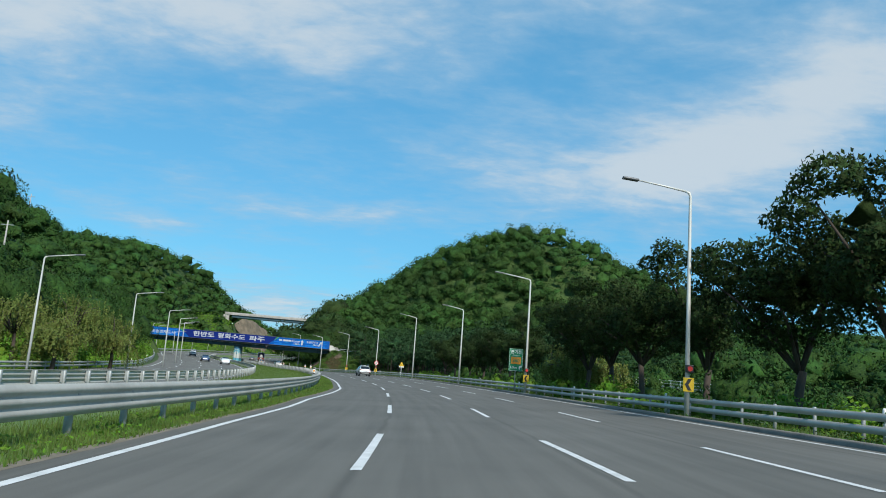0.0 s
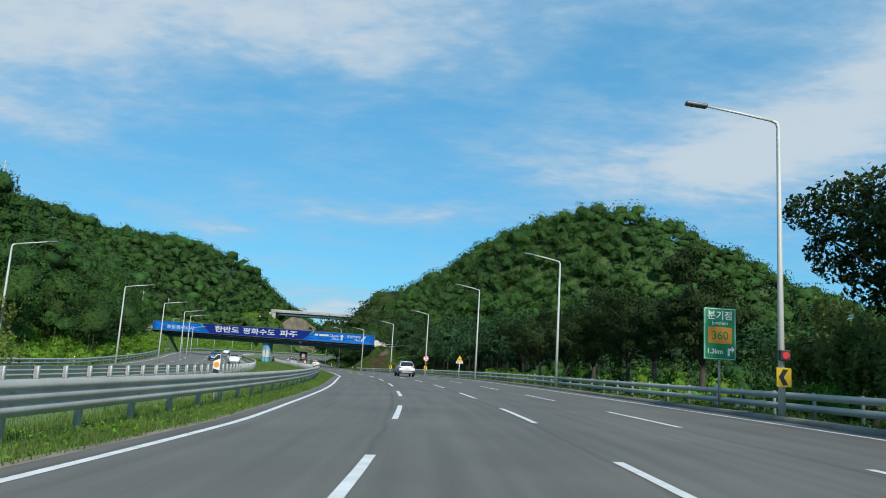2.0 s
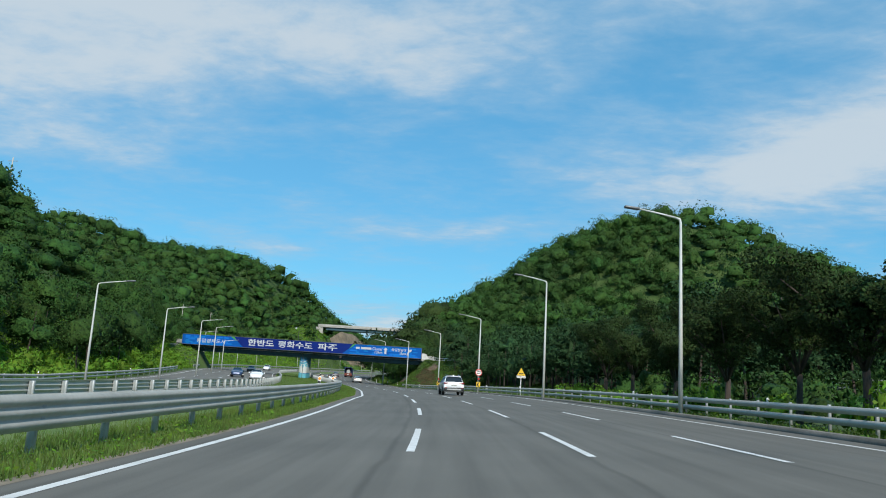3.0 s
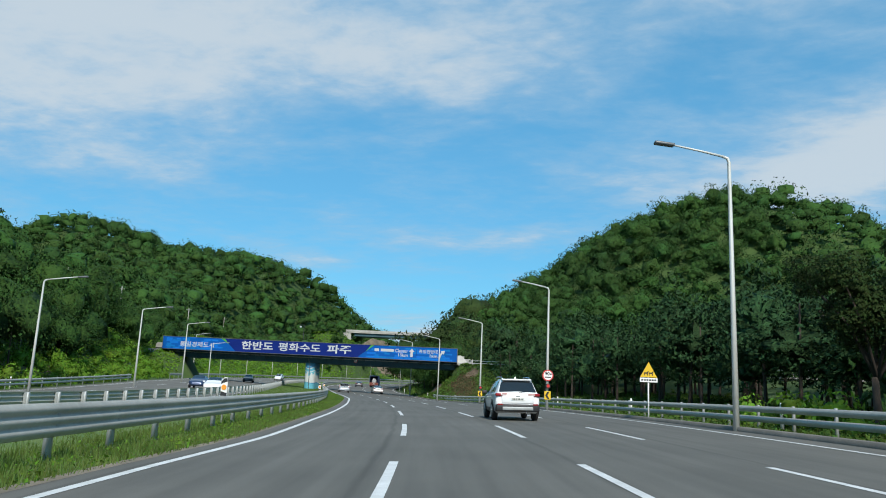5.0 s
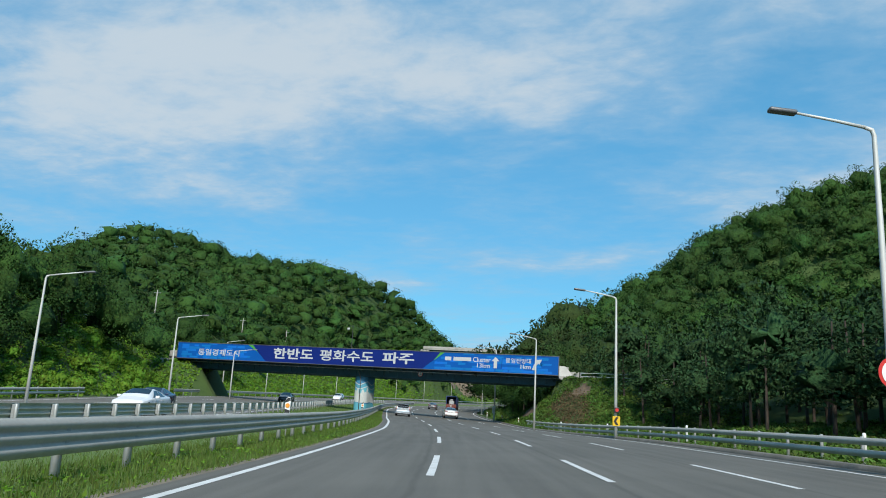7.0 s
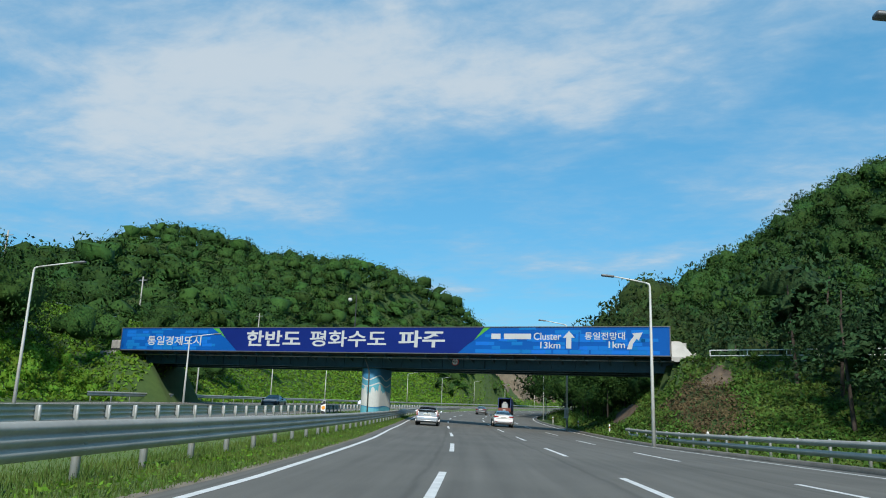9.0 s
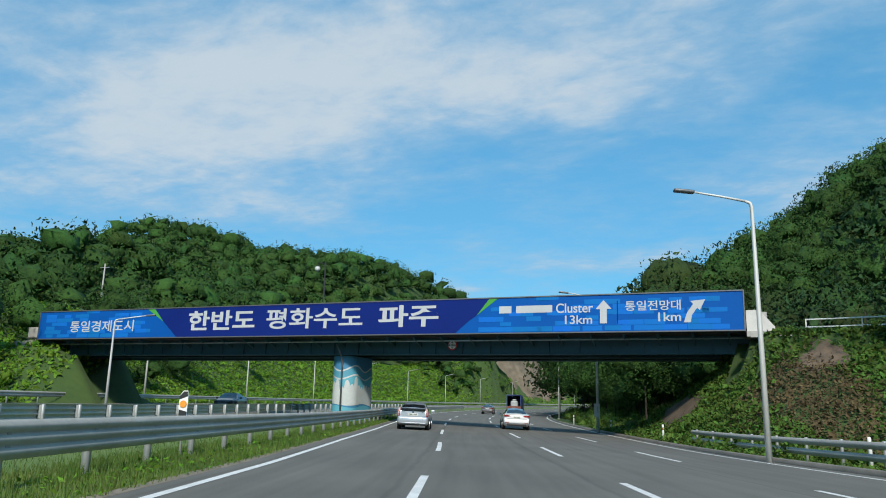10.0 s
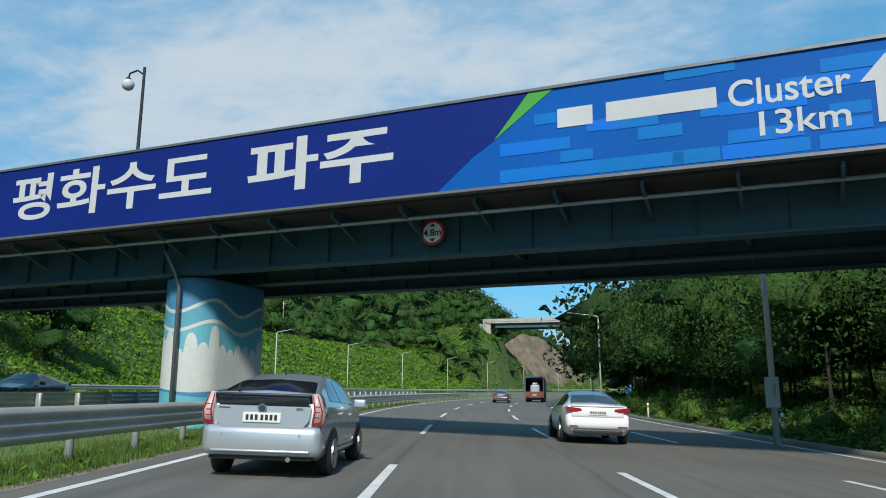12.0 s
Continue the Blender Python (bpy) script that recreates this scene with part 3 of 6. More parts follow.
verge = put("verge", arrays("verge", *strip(-80, 400, (inner(-0.85), inner(-0.65), inner(-0.48)), 0.0, crown=(-0.02, 0.02, 0.004))), "soil")
turf = put("median_turf", arrays("median_turf", *strip(-80, 500, (-13.42, -11, -8.5, -6, inner(-0.62)), -0.012)), "turf", smooth=True)
tagged(turf, "green turf on the median between the carriageways", "turf", kind="structure")
tagged(verge, "bare soil strip between asphalt and grass", "verge", kind="structure")


# ---- guard rails ----
def rail_band(name, s0, s1, u, base, parent, face, waves=2):
    """A W-shaped steel beam along the way; face: +1 turns its waves to the right."""
    zs, ys, pitch = [], [], 0.165 if waves > 2 else 0.19
    for k in range(waves):
        c = (k - (waves - 1) / 2) * pitch
        zs += [c - pitch / 2, c - pitch * 0.4, c - pitch * 0.18, c + pitch * 0.18, c + pitch * 0.4]
        ys += [0.008, 0.015, 0.06, 0.06, 0.015]
    zs, ys = [zs[0] - 0.012] + zs + [zs[-1] + 0.03], [0.0] + ys + [0.0]
    ss = np.arange(s0, s1 + 0.01, 2.0)
    g = []
    for y, z in list(zip(ys, zs)):
        g.append(at(ss, np.full(ss.shape, u + face * y)) + np.array([0, 0, base + z]))
    for y, z in reversed(list(zip(ys, zs))):
        g.append(at(ss, np.full(ss.shape, u + face * (y - 0.005))) + np.array([0, 0, base + z]))
    g = np.stack(g, 1)
    n, k = g.shape[:2]
    i = np.arange(n * k).reshape(n, k)
    j = np.roll(i, -1, 1)
    f = np.stack((i[:-1], j[:-1], j[1:], i[1:]), -1).reshape(-1, 4)
    return put(name, arrays(name, g.reshape(-1, 3), f), "steel", parent, "", True)


def guard_rail(name, label, s0, s1, u, heights, face, gap, post_top, block=True, post_r=0.07, waves=2):
    rail = tagged(new(name), label, "guard rail")
    post_me = None
    for h in heights:
        rail_band("beam", s0, s1, u + face * 0.11, h, rail, face, waves)
    for s in np.arange(s0 + 1, s1, gap):
        x, y, z = at(s, u)
        if post_me is None:
            bm = tube(bmesh.new(), [(0, 0, -0.4), (0, 0, post_top - 0.02), (0, 0, post_top)], [post_r, post_r, post_r * 0.8], 10)
            p = part("post", bm, "steel_dull", rail, "", True)
            post_me = p.data
            if block:
                bk = part("spacer", boxed((-0.055, -0.06, heights[0] - 0.22), (0.055, 0.13, heights[0] + 0.22), 0.01), "steel_dull", p)
                block_me = bk.data
        else:
            p = new("post", post_me)
            p.parent = rail
            if block:
                bk = new("spacer", block_me)
                bk.parent = p
        p.location = (x, y, z)
        p.rotation_euler = (0, 0, -float(np.interp(s, S, CH)) + (-math.pi / 2 if face > 0 else math.pi / 2))
    return rail


guard_rail("guard_rail", "galvanised steel guard rail on round posts in grass", -40, 330, -5.15, (0.62,), 1, 2.5, 0.86, waves=3)
guard_rail("guard_rail", "galvanised steel guard rail with its posts facing the median grass", -40, 330, -12.6, (0.6,), -1, 2.5, 0.84, waves=3)
guard_rail("guard_rail", "double-beam galvanised guard rail beside the road edge", -40, 224, 12.7, (0.72, 0.38), -1, 2.5, 0.86, False, 0.057, 1)
guard_rail("guard_rail", "galvanised guard rail along the outer edge of the oncoming road", -30, 205, -30.4, (0.66, 0.34), 1, 4.0, 0.80, False, 0.057, 1)
guard_rail("guard_rail", "pale guard rail along the foot of the green slope", 232, 640, -30.4, (0.62,), 1, 4.0, 0.8, False, 0.057)


# ---- street lamps ----
def street_lamp(x, y, base, top, way, reach=2.9, label="pale painted steel street lamp with a curved arm and dark head", base_paint=True):
    """way: heading (radians from +y, clockwise) in which the arm reaches."""
    e = thing("street_lamp", (x, y, base), label, "street lamp", "street lamps along the road", -way)
    h = top - base
    part("pole", tube(bmesh.new(), [(0, 0, 0), (0, 0, h * 0.5), (0, 0, h - 0.22), (0, 0.05, h - 0.06), (0, 0.22, h)], [0.11, 0.085, 0.062, 0.06, 0.05], 12), "pole", e, "", True)
    part("arm", tube(bmesh.new(), [(0, 0.2, h), (0, reach * 0.5, h + 0.16), (0, reach, h + 0.33)], [0.05, 0.042, 0.036], 8), "pole", e, "", True)
    bm = boxed((-0.13, -0.36, -0.06), (0.13, 0.36, 0.06), 0.05)
    bmesh.ops.transform(bm, matrix=Matrix.Translation((0, reach + 0.3, h + 0.35)) @ Matrix.Rotation(0.09, 4, "X"), verts=bm.verts[:])
    part("lamp_head", bm, "lamp_head", e, "dark grey lamp head", True)
    part("base_plate", boxed((-0.2, -0.2, -0.25), (0.2, 0.2, 0.03), 0.012), "concrete", e)
    return e


def ground_at(x, y):
    return float(ground(np.array([x]), np.array([y]))[0])


for x, y, top in ((12.4, 32.7, 10.35), (10.94, 64.3, 10.47), (8.25, 96.4, 10.68), (3.26, 123.6, 11.5), (-3.08, 152.6, 10.98), (-10.35, 181.9, 11.28), (-18.87, 209.8, 11.57), (-28.15, 239.7, 13.2), (14.0, -1.0, 10.3)):
    s, u = plan(np.array([x]), np.array([y]))
    street_lamp(x, y, ground_at(x, y) + 0.05, top, float(np.interp(s[0], S, CH)) - math.pi / 2, 2.4 if y < 90 else 2.05)
for x, y, top in ((-28.5, 63.8, 9.1), (-30.7, 93.8, 9.3), (-34.9, 123.1, 9.6), (-39.8, 148, 10.0), (-45.44, 172.7, 10.7), (-54.1, 201.3, 11.84), (-62.6, 229.0, 10.9)):
    s, u = plan(np.array([x]), np.array([y]))
    street_lamp(x, y, ground_at(x, y) + 0.05, top, float(np.interp(s[0], S, CH)) + math.pi / 2, 2.4)
for s in range(262, 560, 30):
    x, y, z = at(s, -31.4)
    street_lamp(x, y, ground_at(x, y) + 0.05, z + 8.6, float(np.interp(s, S, CH)) + math.pi / 2, 2.2)
for s in (300, 330):
    x, y, z = at(s, 12.6)
    street_lamp(x, y, ground_at(x, y) + 0.05, z + 9.5, float(np.interp(s, S, CH)) - math.pi / 2, 2.6)


# ---- overpass ----
ang = math.atan2(4.9, -55.65)
bridge = thing("overpass", (-18.4, 228.3, 0), "road overpass on dark teal steel girders", "bridge", turn=ang + math.pi)
# here x runs from the far abutment (negative) to the near one at 0, -y faces the traffic
L = 55.87
P0 = 9.25
RISE = Matrix.Translation((0, 0, P0)) @ Matrix.Rotation(math.atan2(0.85, L), 4, "Y") @ Matrix.Translation((0, 0, -P0))


def sloped(bm):
    bmesh.ops.transform(bm, matrix=RISE, verts=bm.verts[:])
    return bm


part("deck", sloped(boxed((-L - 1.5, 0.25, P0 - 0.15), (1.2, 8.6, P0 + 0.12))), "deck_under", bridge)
part("parapet", sloped(boxed((-L - 1.5, 0.22, P0 + 0.122), (1.2, 0.45, P0 + 1.0), 0.02)), "concrete", bridge)
part("parapet", sloped(boxed((-L - 1.5, 8.4, P0 + 0.122), (1.2, 8.62, P0 + 1.0), 0.02)), "concrete", bridge)
for y in (1.9, 4.4, 6.9):
    bm = bmesh.new()
    box(bm, (-L - 0.5, y - 0.02, P0 - 1.20), (0.4, y + 0.02, P0 - 0.16))
    box(bm, (-L - 0.5, y - 0.24, P0 - 1.26), (0.4, y + 0.24, P0 - 1.202))
    box(bm, (-L - 0.5, y - 0.2, P0 - 0.20), (0.4, y + 0.2, P0 - 0.152))
    for k in np.arange(-L, 0.2, 2.0):
        box(bm, (k - 0.01, y - 0.15, P0 - 1.2), (k + 0.01, y - 0.021, P0 - 0.21))
    part("girder", sloped(bm), "girder", bridge, "dark teal steel plate girder")
for k in np.arange(-L + 1, 0, 2.0):
    bm = prism([(0.3, P0 - 0.16), (1.65, P0 - 0.16), (1.65, P0 - 0.75), (0.3, P0 - 0.3)], -0.04, 0.04)
    bmesh.ops.transform(bm, matrix=Matrix.Translation((k, 0, 0)) @ Matrix.Rotation(math.pi / 2, 4, "Z") , verts=bm.verts[:])
    part("bracket", sloped(bm), "girder", bridge)
for k in np.arange(-L + 3, 0, 6.0):
    bm = bmesh.new()
    box(bm, (k - 0.06, 1.93, P0 - 1.0), (k + 0.06, 6.87, P0 - 0.8))
    part("cross_brace", sloped(bm), "girder", bridge)
part("drain_pipe", sloped(tube(bmesh.new(), [(-L, 0.75, P0 - 0.42), (0.3, 0.75, P0 - 0.42)], 0.05, 8)), "steel_dull", bridge, "grey drain pipe along the deck edge", True)

# sign board on the near face
board = tagged(new("sign_board"), "long blue and navy sign board with white lettering on the overpass", "sign")
board.matrix_world = bridge.matrix_world @ RISE
BT = P0 + 2.21
part("panel", boxed((-L, 0.02, P0 - 0.02), (0, 0.16, BT)), "banner_blue", board)
bm = bmesh.new()
for lo, hi in (((-L - 0.06, -0.03, BT), (0.06, 0.2, BT + 0.07)), ((-L - 0.06, -0.03, P0 - 0.09), (0.06, 0.2, P0 - 0.02)), ((0, -0.03, P0 - 0.02), (0.06, 0.2, BT)), ((-L - 0.06, -0.03, P0 - 0.02), (-L, 0.2, BT))):
    box(bm, lo, hi)
part("frame", bm, "lamp_head", board)


def lie(outline, mat, y, name):
    return part(name, prism(outline, y, 0.0155), mat, board)


ZB, ZT = P0 - 0.015, BT - 0.005
lie([(-40.98, ZB), (-17.72, ZB), (-16.8, P0 + 0.77), (-16.26, P0 + 1.11), (-15.35, ZT), (-43.5, ZT), (-42.4, P0 + 1.2)], "banner_navy", 0.008, "navy_field")
lie([(-44.12, ZT), (-43.36, ZT), (-42.4, P0 + 1.2)], "banner_green", 0.005, "green_wedge")
lie([(-15.38, ZT), (-14.79, ZT), (-16.26, P0 + 1.11)], "banner_green", 0.005, "green_wedge")
rnd = random.Random(5)
tiles = [bpy.data.meshes.new("tile") for _ in range(3)]
for me, (w, h) in zip(tiles, ((0.75, 0.26), (1.2, 0.31), (0.95, 0.29))):
    tbm = boxed((-w / 2, 0.011, -h / 2), (w / 2, 0.0152, h / 2))
    tbm.to_mesh(me)
    tbm.free()
    me.materials.append(M["banner_tile"])
for lo, hi, n in ((-55.6, -42.6, 70), (-16.2, -0.4, 80)):
    for _ in range(n):
        t = new("tile", rnd.choice(tiles))
        t.parent = board
        px_ = round(rnd.uniform(lo + 0.8, hi - 0.8) / 0.62) * 0.62
        pz_ = P0 + 0.19 + 0.325 * int(6.2 * rnd.random() ** 1.4)
        if (px_ < -44.7 + 0.8 * max(0.0, 1.6 - (pz_ - P0)) if lo < -40 else px_ > -17.0 + (pz_ - P0) * 1.2):
            t.location = (px_, rnd.uniform(-0.004, 0.0), pz_)


def words(text, x0, x1, z0, z1, mat="banner_white", bold=0.0):
    """Lettering stretched to fill a box on the board."""
    ob = lettering("letters", text, 1.0, (0, 0, 0), mat, board, deep=0.003, bold=bold)
    co = [v.co for v in ob.data.vertices]
    lo, hi = [min(c[i] for c in co) for i in (0, 2)], [max(c[i] for c in co) for i in (0, 2)]
    fit_m = Matrix.Translation((x0, 0.004, P0 + z0)) @ Matrix.Diagonal(((x1 - x0) / (hi[0] - lo[0]), 1, (z1 - z0) / (hi[1] - lo[1]), 1)) @ Matrix.Translation((-lo[0], 0, -lo[1]))
    ob.data.transform(fit_m)
    return ob


words("한반도", -39.92, -33.73, 0.47, 1.95, bold=0.025)
words("평화수도", -32.72, -24.68, 0.47, 1.95, bold=0.016)
words("파주", -23.45, -18.95, 0.46, 1.95, bold=0.025)
words("통일경제도시", -52.3, -45.4, 0.48, 1.4, bold=0.012)
words("통일전망대", -6.67, -3.44, 1.2, 1.8, bold=0.012)
words("1km", -4.74, -3.44, 0.54, 1.06, bold=0.012)
words("13km", -10.38, -8.68, 0.46, 1.0, bold=0.012)
words("Cluster", -10.95, -8.62, 1.16, 1.76, bold=0.012)
# the firm's name stands as plain bars
for x0, x1 in ((-14.69, -13.87), (-13.56, -11.19)):
    lie([(x0, P0 + 1.22), (x1, P0 + 1.22), (x1, P0 + 1.68), (x0, P0 + 1.68)], "banner_white", 0.004, "name_bar")
lie([(-7.17, P0 + 0.44), (-7.11, P0 + 0.44), (-7.11, P0 + 1.84), (-7.17, P0 + 1.84)], "banner_navy", 0.004, "divider")
lie([(-8.2, P0 + 0.47), (-7.78, P0 + 0.47), (-7.78, P0 + 1.35), (-7.49, P0 + 1.35), (-7.98, P0 + 1.9), (-8.47, P0 + 1.35), (-8.2, P0 + 1.35)], "banner_white", 0.004, "arrow")
lie([(-3.29, P0 + 0.45), (-2.91, P0 + 0.45), (-2.82, P0 + 0.88), (-2.52, P0 + 1.3), (-2.38, P0 + 1.14), (-2.06, P0 + 1.78), (-2.9, P0 + 1.7), (-2.74, P0 + 1.52), (-3.1, P0 + 1.02)], "banner_white", 0.004, "arrow")

# clearance sign on the girder
TO_BR = bridge.matrix_world @ RISE


def disc(r, y0, y1, n=28):
    return prism([(r * math.cos(6.28318 * k / n), r * math.sin(6.28318 * k / n)) for k in range(n)], y0, y1)


clear = tagged(new("clearance_sign"), "round white height limit sign with a red rim on the girder", "sign")
clear.matrix_world = TO_BR @ Matrix.Translation((-18.55, 1.6, P0 - 0.62))
part("plate", disc(0.34, 0.0, 0.03), "red", clear)
part("face", disc(0.27, -0.006, -0.001), "white_paint", clear)
lettering("letters", "4.8m", 0.26, (0, -0.01, -0.09), "black", clear, align="CENTER", deep=0.002, bold=0.005)
part("arrow", prism([(-0.09, 0.16), (0.09, 0.16), (0, 0.25)], -0.012, -0.0065), "black", clear)
part("arrow", prism([(-0.09, -0.16), (0, -0.25), (0.09, -0.16)], -0.012, -0.0065), "black", clear)

# pier with a painted mural
PIER = (-45.35, 234.5)
PIER_Z = ground_at(*PIER)
PIER_R = 0.94
ptop = P0 - 1.26 + 0.36
pier = thing("bridge_pier", (*PIER, PIER_Z), "rounded bridge pier painted with blue sky and white clouds", "pier", turn=ang + math.pi)


def capsule(r, deep, n=20):
    pts = [(r * math.cos(math.pi + math.pi * k / n), -deep + r * math.sin(math.pi + math.pi * k / n)) for k in range(n + 1)]
    return pts + [(r * math.cos(math.pi * k / n), deep + r * math.sin(math.pi * k / n)) for k in range(n + 1)]


def skin(low, high, grow, mat, name):
    """A band of the pier's painted skin between two heights given as functions of the way round (0 to 1)."""
    ring = capsule(PIER_R + grow, 0.95)
    length = [0.0]
    for p, q in zip(ring, ring[1:] + ring[:1]):
        length.append(length[-1] + math.hypot(p[0] - q[0], p[1] - q[1]))
    fine = []
    for i in range(180):
        d = length[-1] * i / 180
        k = max(j for j in range(len(ring)) if length[j] <= d)
        f = (d - length[k]) / max(1e-6, length[k + 1] - length[k])
        p, q = ring[k], ring[(k + 1) % len(ring)]
        fine.append((p[0] + (q[0] - p[0]) * f, p[1] + (q[1] - p[1]) * f, i / 180))
    v, f = [], []
    for x_, y_, t in fine:
        v += [(x_, y_, low(t)), (x_, y_, high(t))]
    n = len(fine)
    f = [(2 * i, 2 * ((i + 1) % n), 2 * ((i + 1) % n) + 1, 2 * i + 1) for i in range(n)]
    return put(name, arrays(name, v, f), mat, pier, "", True)


top_z = ptop - PIER_Z
bm = bmesh.new()
ring = capsule(PIER_R, 0.95)
face = bm.faces.new([bm.verts.new((x_, y_, -0.6)) for x_, y_ in ring])
got = bmesh.ops.extrude_face_region(bm, geom=[face])["geom"]
bmesh.ops.translate(bm, vec=(0, 0, top_z + 0.6), verts=[v for v in got if isinstance(v, bmesh.types.BMVert)])
part("shaft", bm, "mural_mid", pier)


def puff(t):
    """The upper edge of the painted clouds."""
    q = t * 26
    k = math.floor(q)
    r = random.Random(k * 7 + 3).uniform(0.0, 0.75)
    return top_z * 0.44 + r + math.sqrt(max(0, 0.25 - (q - k - 0.5) ** 2)) * 0.75


def swell(z, k=0.16):
    """A painted wave line round the pier."""
    return lambda t: top_z * z + k * math.sin(t * 25.13 + 0.7)


skin(lambda t: -0.3, lambda t: 1.02 + 0.10 * math.sin(t * 18.85), 0.004, "mural_mid", "painted_foot")
skin(lambda t: 1.02 + 0.10 * math.sin(t * 18.85), lambda t: 1.14 + 0.08 * math.sin(t * 18.85 + 0.5), 0.006, "mural_deep", "painted_band")
skin(lambda t: 1.14 + 0.08 * math.sin(t * 18.85 + 0.5), puff, 0.008, "mural_white", "painted_clouds")
skin(swell(0.665), swell(0.69), 0.006, "mural_white", "painted_wave")
skin(swell(0.69), swell(0.80, 0.2), 0.004, "mural_sky", "painted_sky")
skin(swell(0.80, 0.2), swell(0.825, 0.2), 0.006, "mural_white", "painted_wave")
skin(swell(0.825, 0.2), lambda t: top_z * 0.999, 0.004, "mural_deep", "painted_sky")
part("down_pipe", tube(bmesh.new(), [(0.05, -2.6, top_z + 0.75), (0.2, -2.25, top_z + 0.1), (0.25, -2.08, top_z - 0.35), (0.25, -2.08, -0.1)], 0.06, 8), "lamp_head", pier, "dark grey down pipe", True)

# abutments
for k, (x0, x1, zb) in enumerate(((0.3, 3.0, 3.0), (-L - 3.0, -L - 0.6, 5.5))):
    ab = tagged(new("abutment"), "weathered concrete abutment at the end of the overpass", "abutment", kind="structure")
    ab.matrix_world = bridge.matrix_world
    dz = -x0 * 0.85 / L
    bm = bmesh.new()
    box(bm, (x0, 0.2, zb), (x1, 8.7, P0 - 0.17 + dz), 0.03)
    box(bm, (x0 if k == 0 else x1 - 0.5, 0.0, P0 - 1.7 + dz), (x0 + 0.5 if k == 0 else x1, 8.9, P0 - 0.165 + dz), 0.02)
    part("wall", bm, "concrete", ab)
end_block = tagged(new("end_block"), "pale concrete end block with a sloping top beside the board", "block")
end_block.matrix_world = bridge.matrix_world
part("block", prism([(0.12, P0 - 0.1), (1.6, P0 - 0.1), (1.6, P0 + 0.12), (0.85, P0 + 1.05), (0.6, P0 + 1.1), (0.12, P0 + 1.1)], 0.1, 0.55), "pale_concrete", end_block)
part("ledge", boxed((0.1, 0.02, P0 - 0.42), (2.1, 0.8, P0 - 0.102), 0.02), "concrete", end_block)


# ---- plants ----
RNG = np.random.default_rng(11)


def sprays(p, d, size, flat):
    """Leaf sprays at the places p that turn their faces roughly to d."""
    n = len(p)
    nrm = d + RNG.normal(size=(n, 3)) * flat
    nrm /= np.linalg.norm(nrm, axis=1)[:, None]
    a = np.cross(nrm, RNG.normal(size=(n, 3)))
    a /= np.linalg.norm(a, axis=1)[:, None]
    b = np.cross(nrm, a)
    k = size * (0.55 + 0.9 * RNG.random(n))[:, None]
    bend = nrm * k * 0.25
    return np.stack((p - a * k, p - b * k * 0.5 - bend, p + a * k, p + b * k * 0.5 - bend), 1)


def quads_of(q):
    return q.reshape(-1, 3), np.arange(len(q) * 4).reshape(-1, 4)


def crown_form(h, w, lumps, seed, low=0.35):
    r = np.random.default_rng(seed)
    c, k = [], []
    for _ in range(lumps):
        t = r.random()
        turn = r.random() * 6.283
        rad = w * (0.15 + 0.60 * r.random()) * (1 - 0.5 * t)
        c.append((rad * math.cos(turn), rad * math.sin(turn), h * (low + (0.88 - low) * t)))
        k.append(w * (0.23 + 0.22 * r.random()))
    return c, k


def ball(level=3):
    bm = bmesh.new()
    bmesh.ops.create_icosphere(bm, subdivisions=level, radius=1)
    bm.verts.index_update()
    v, f = np.array([q.co[:] for q in bm.verts]), np.array([[q.index for q in g.verts] for g in bm.faces])
    bm.free()
    return v, f


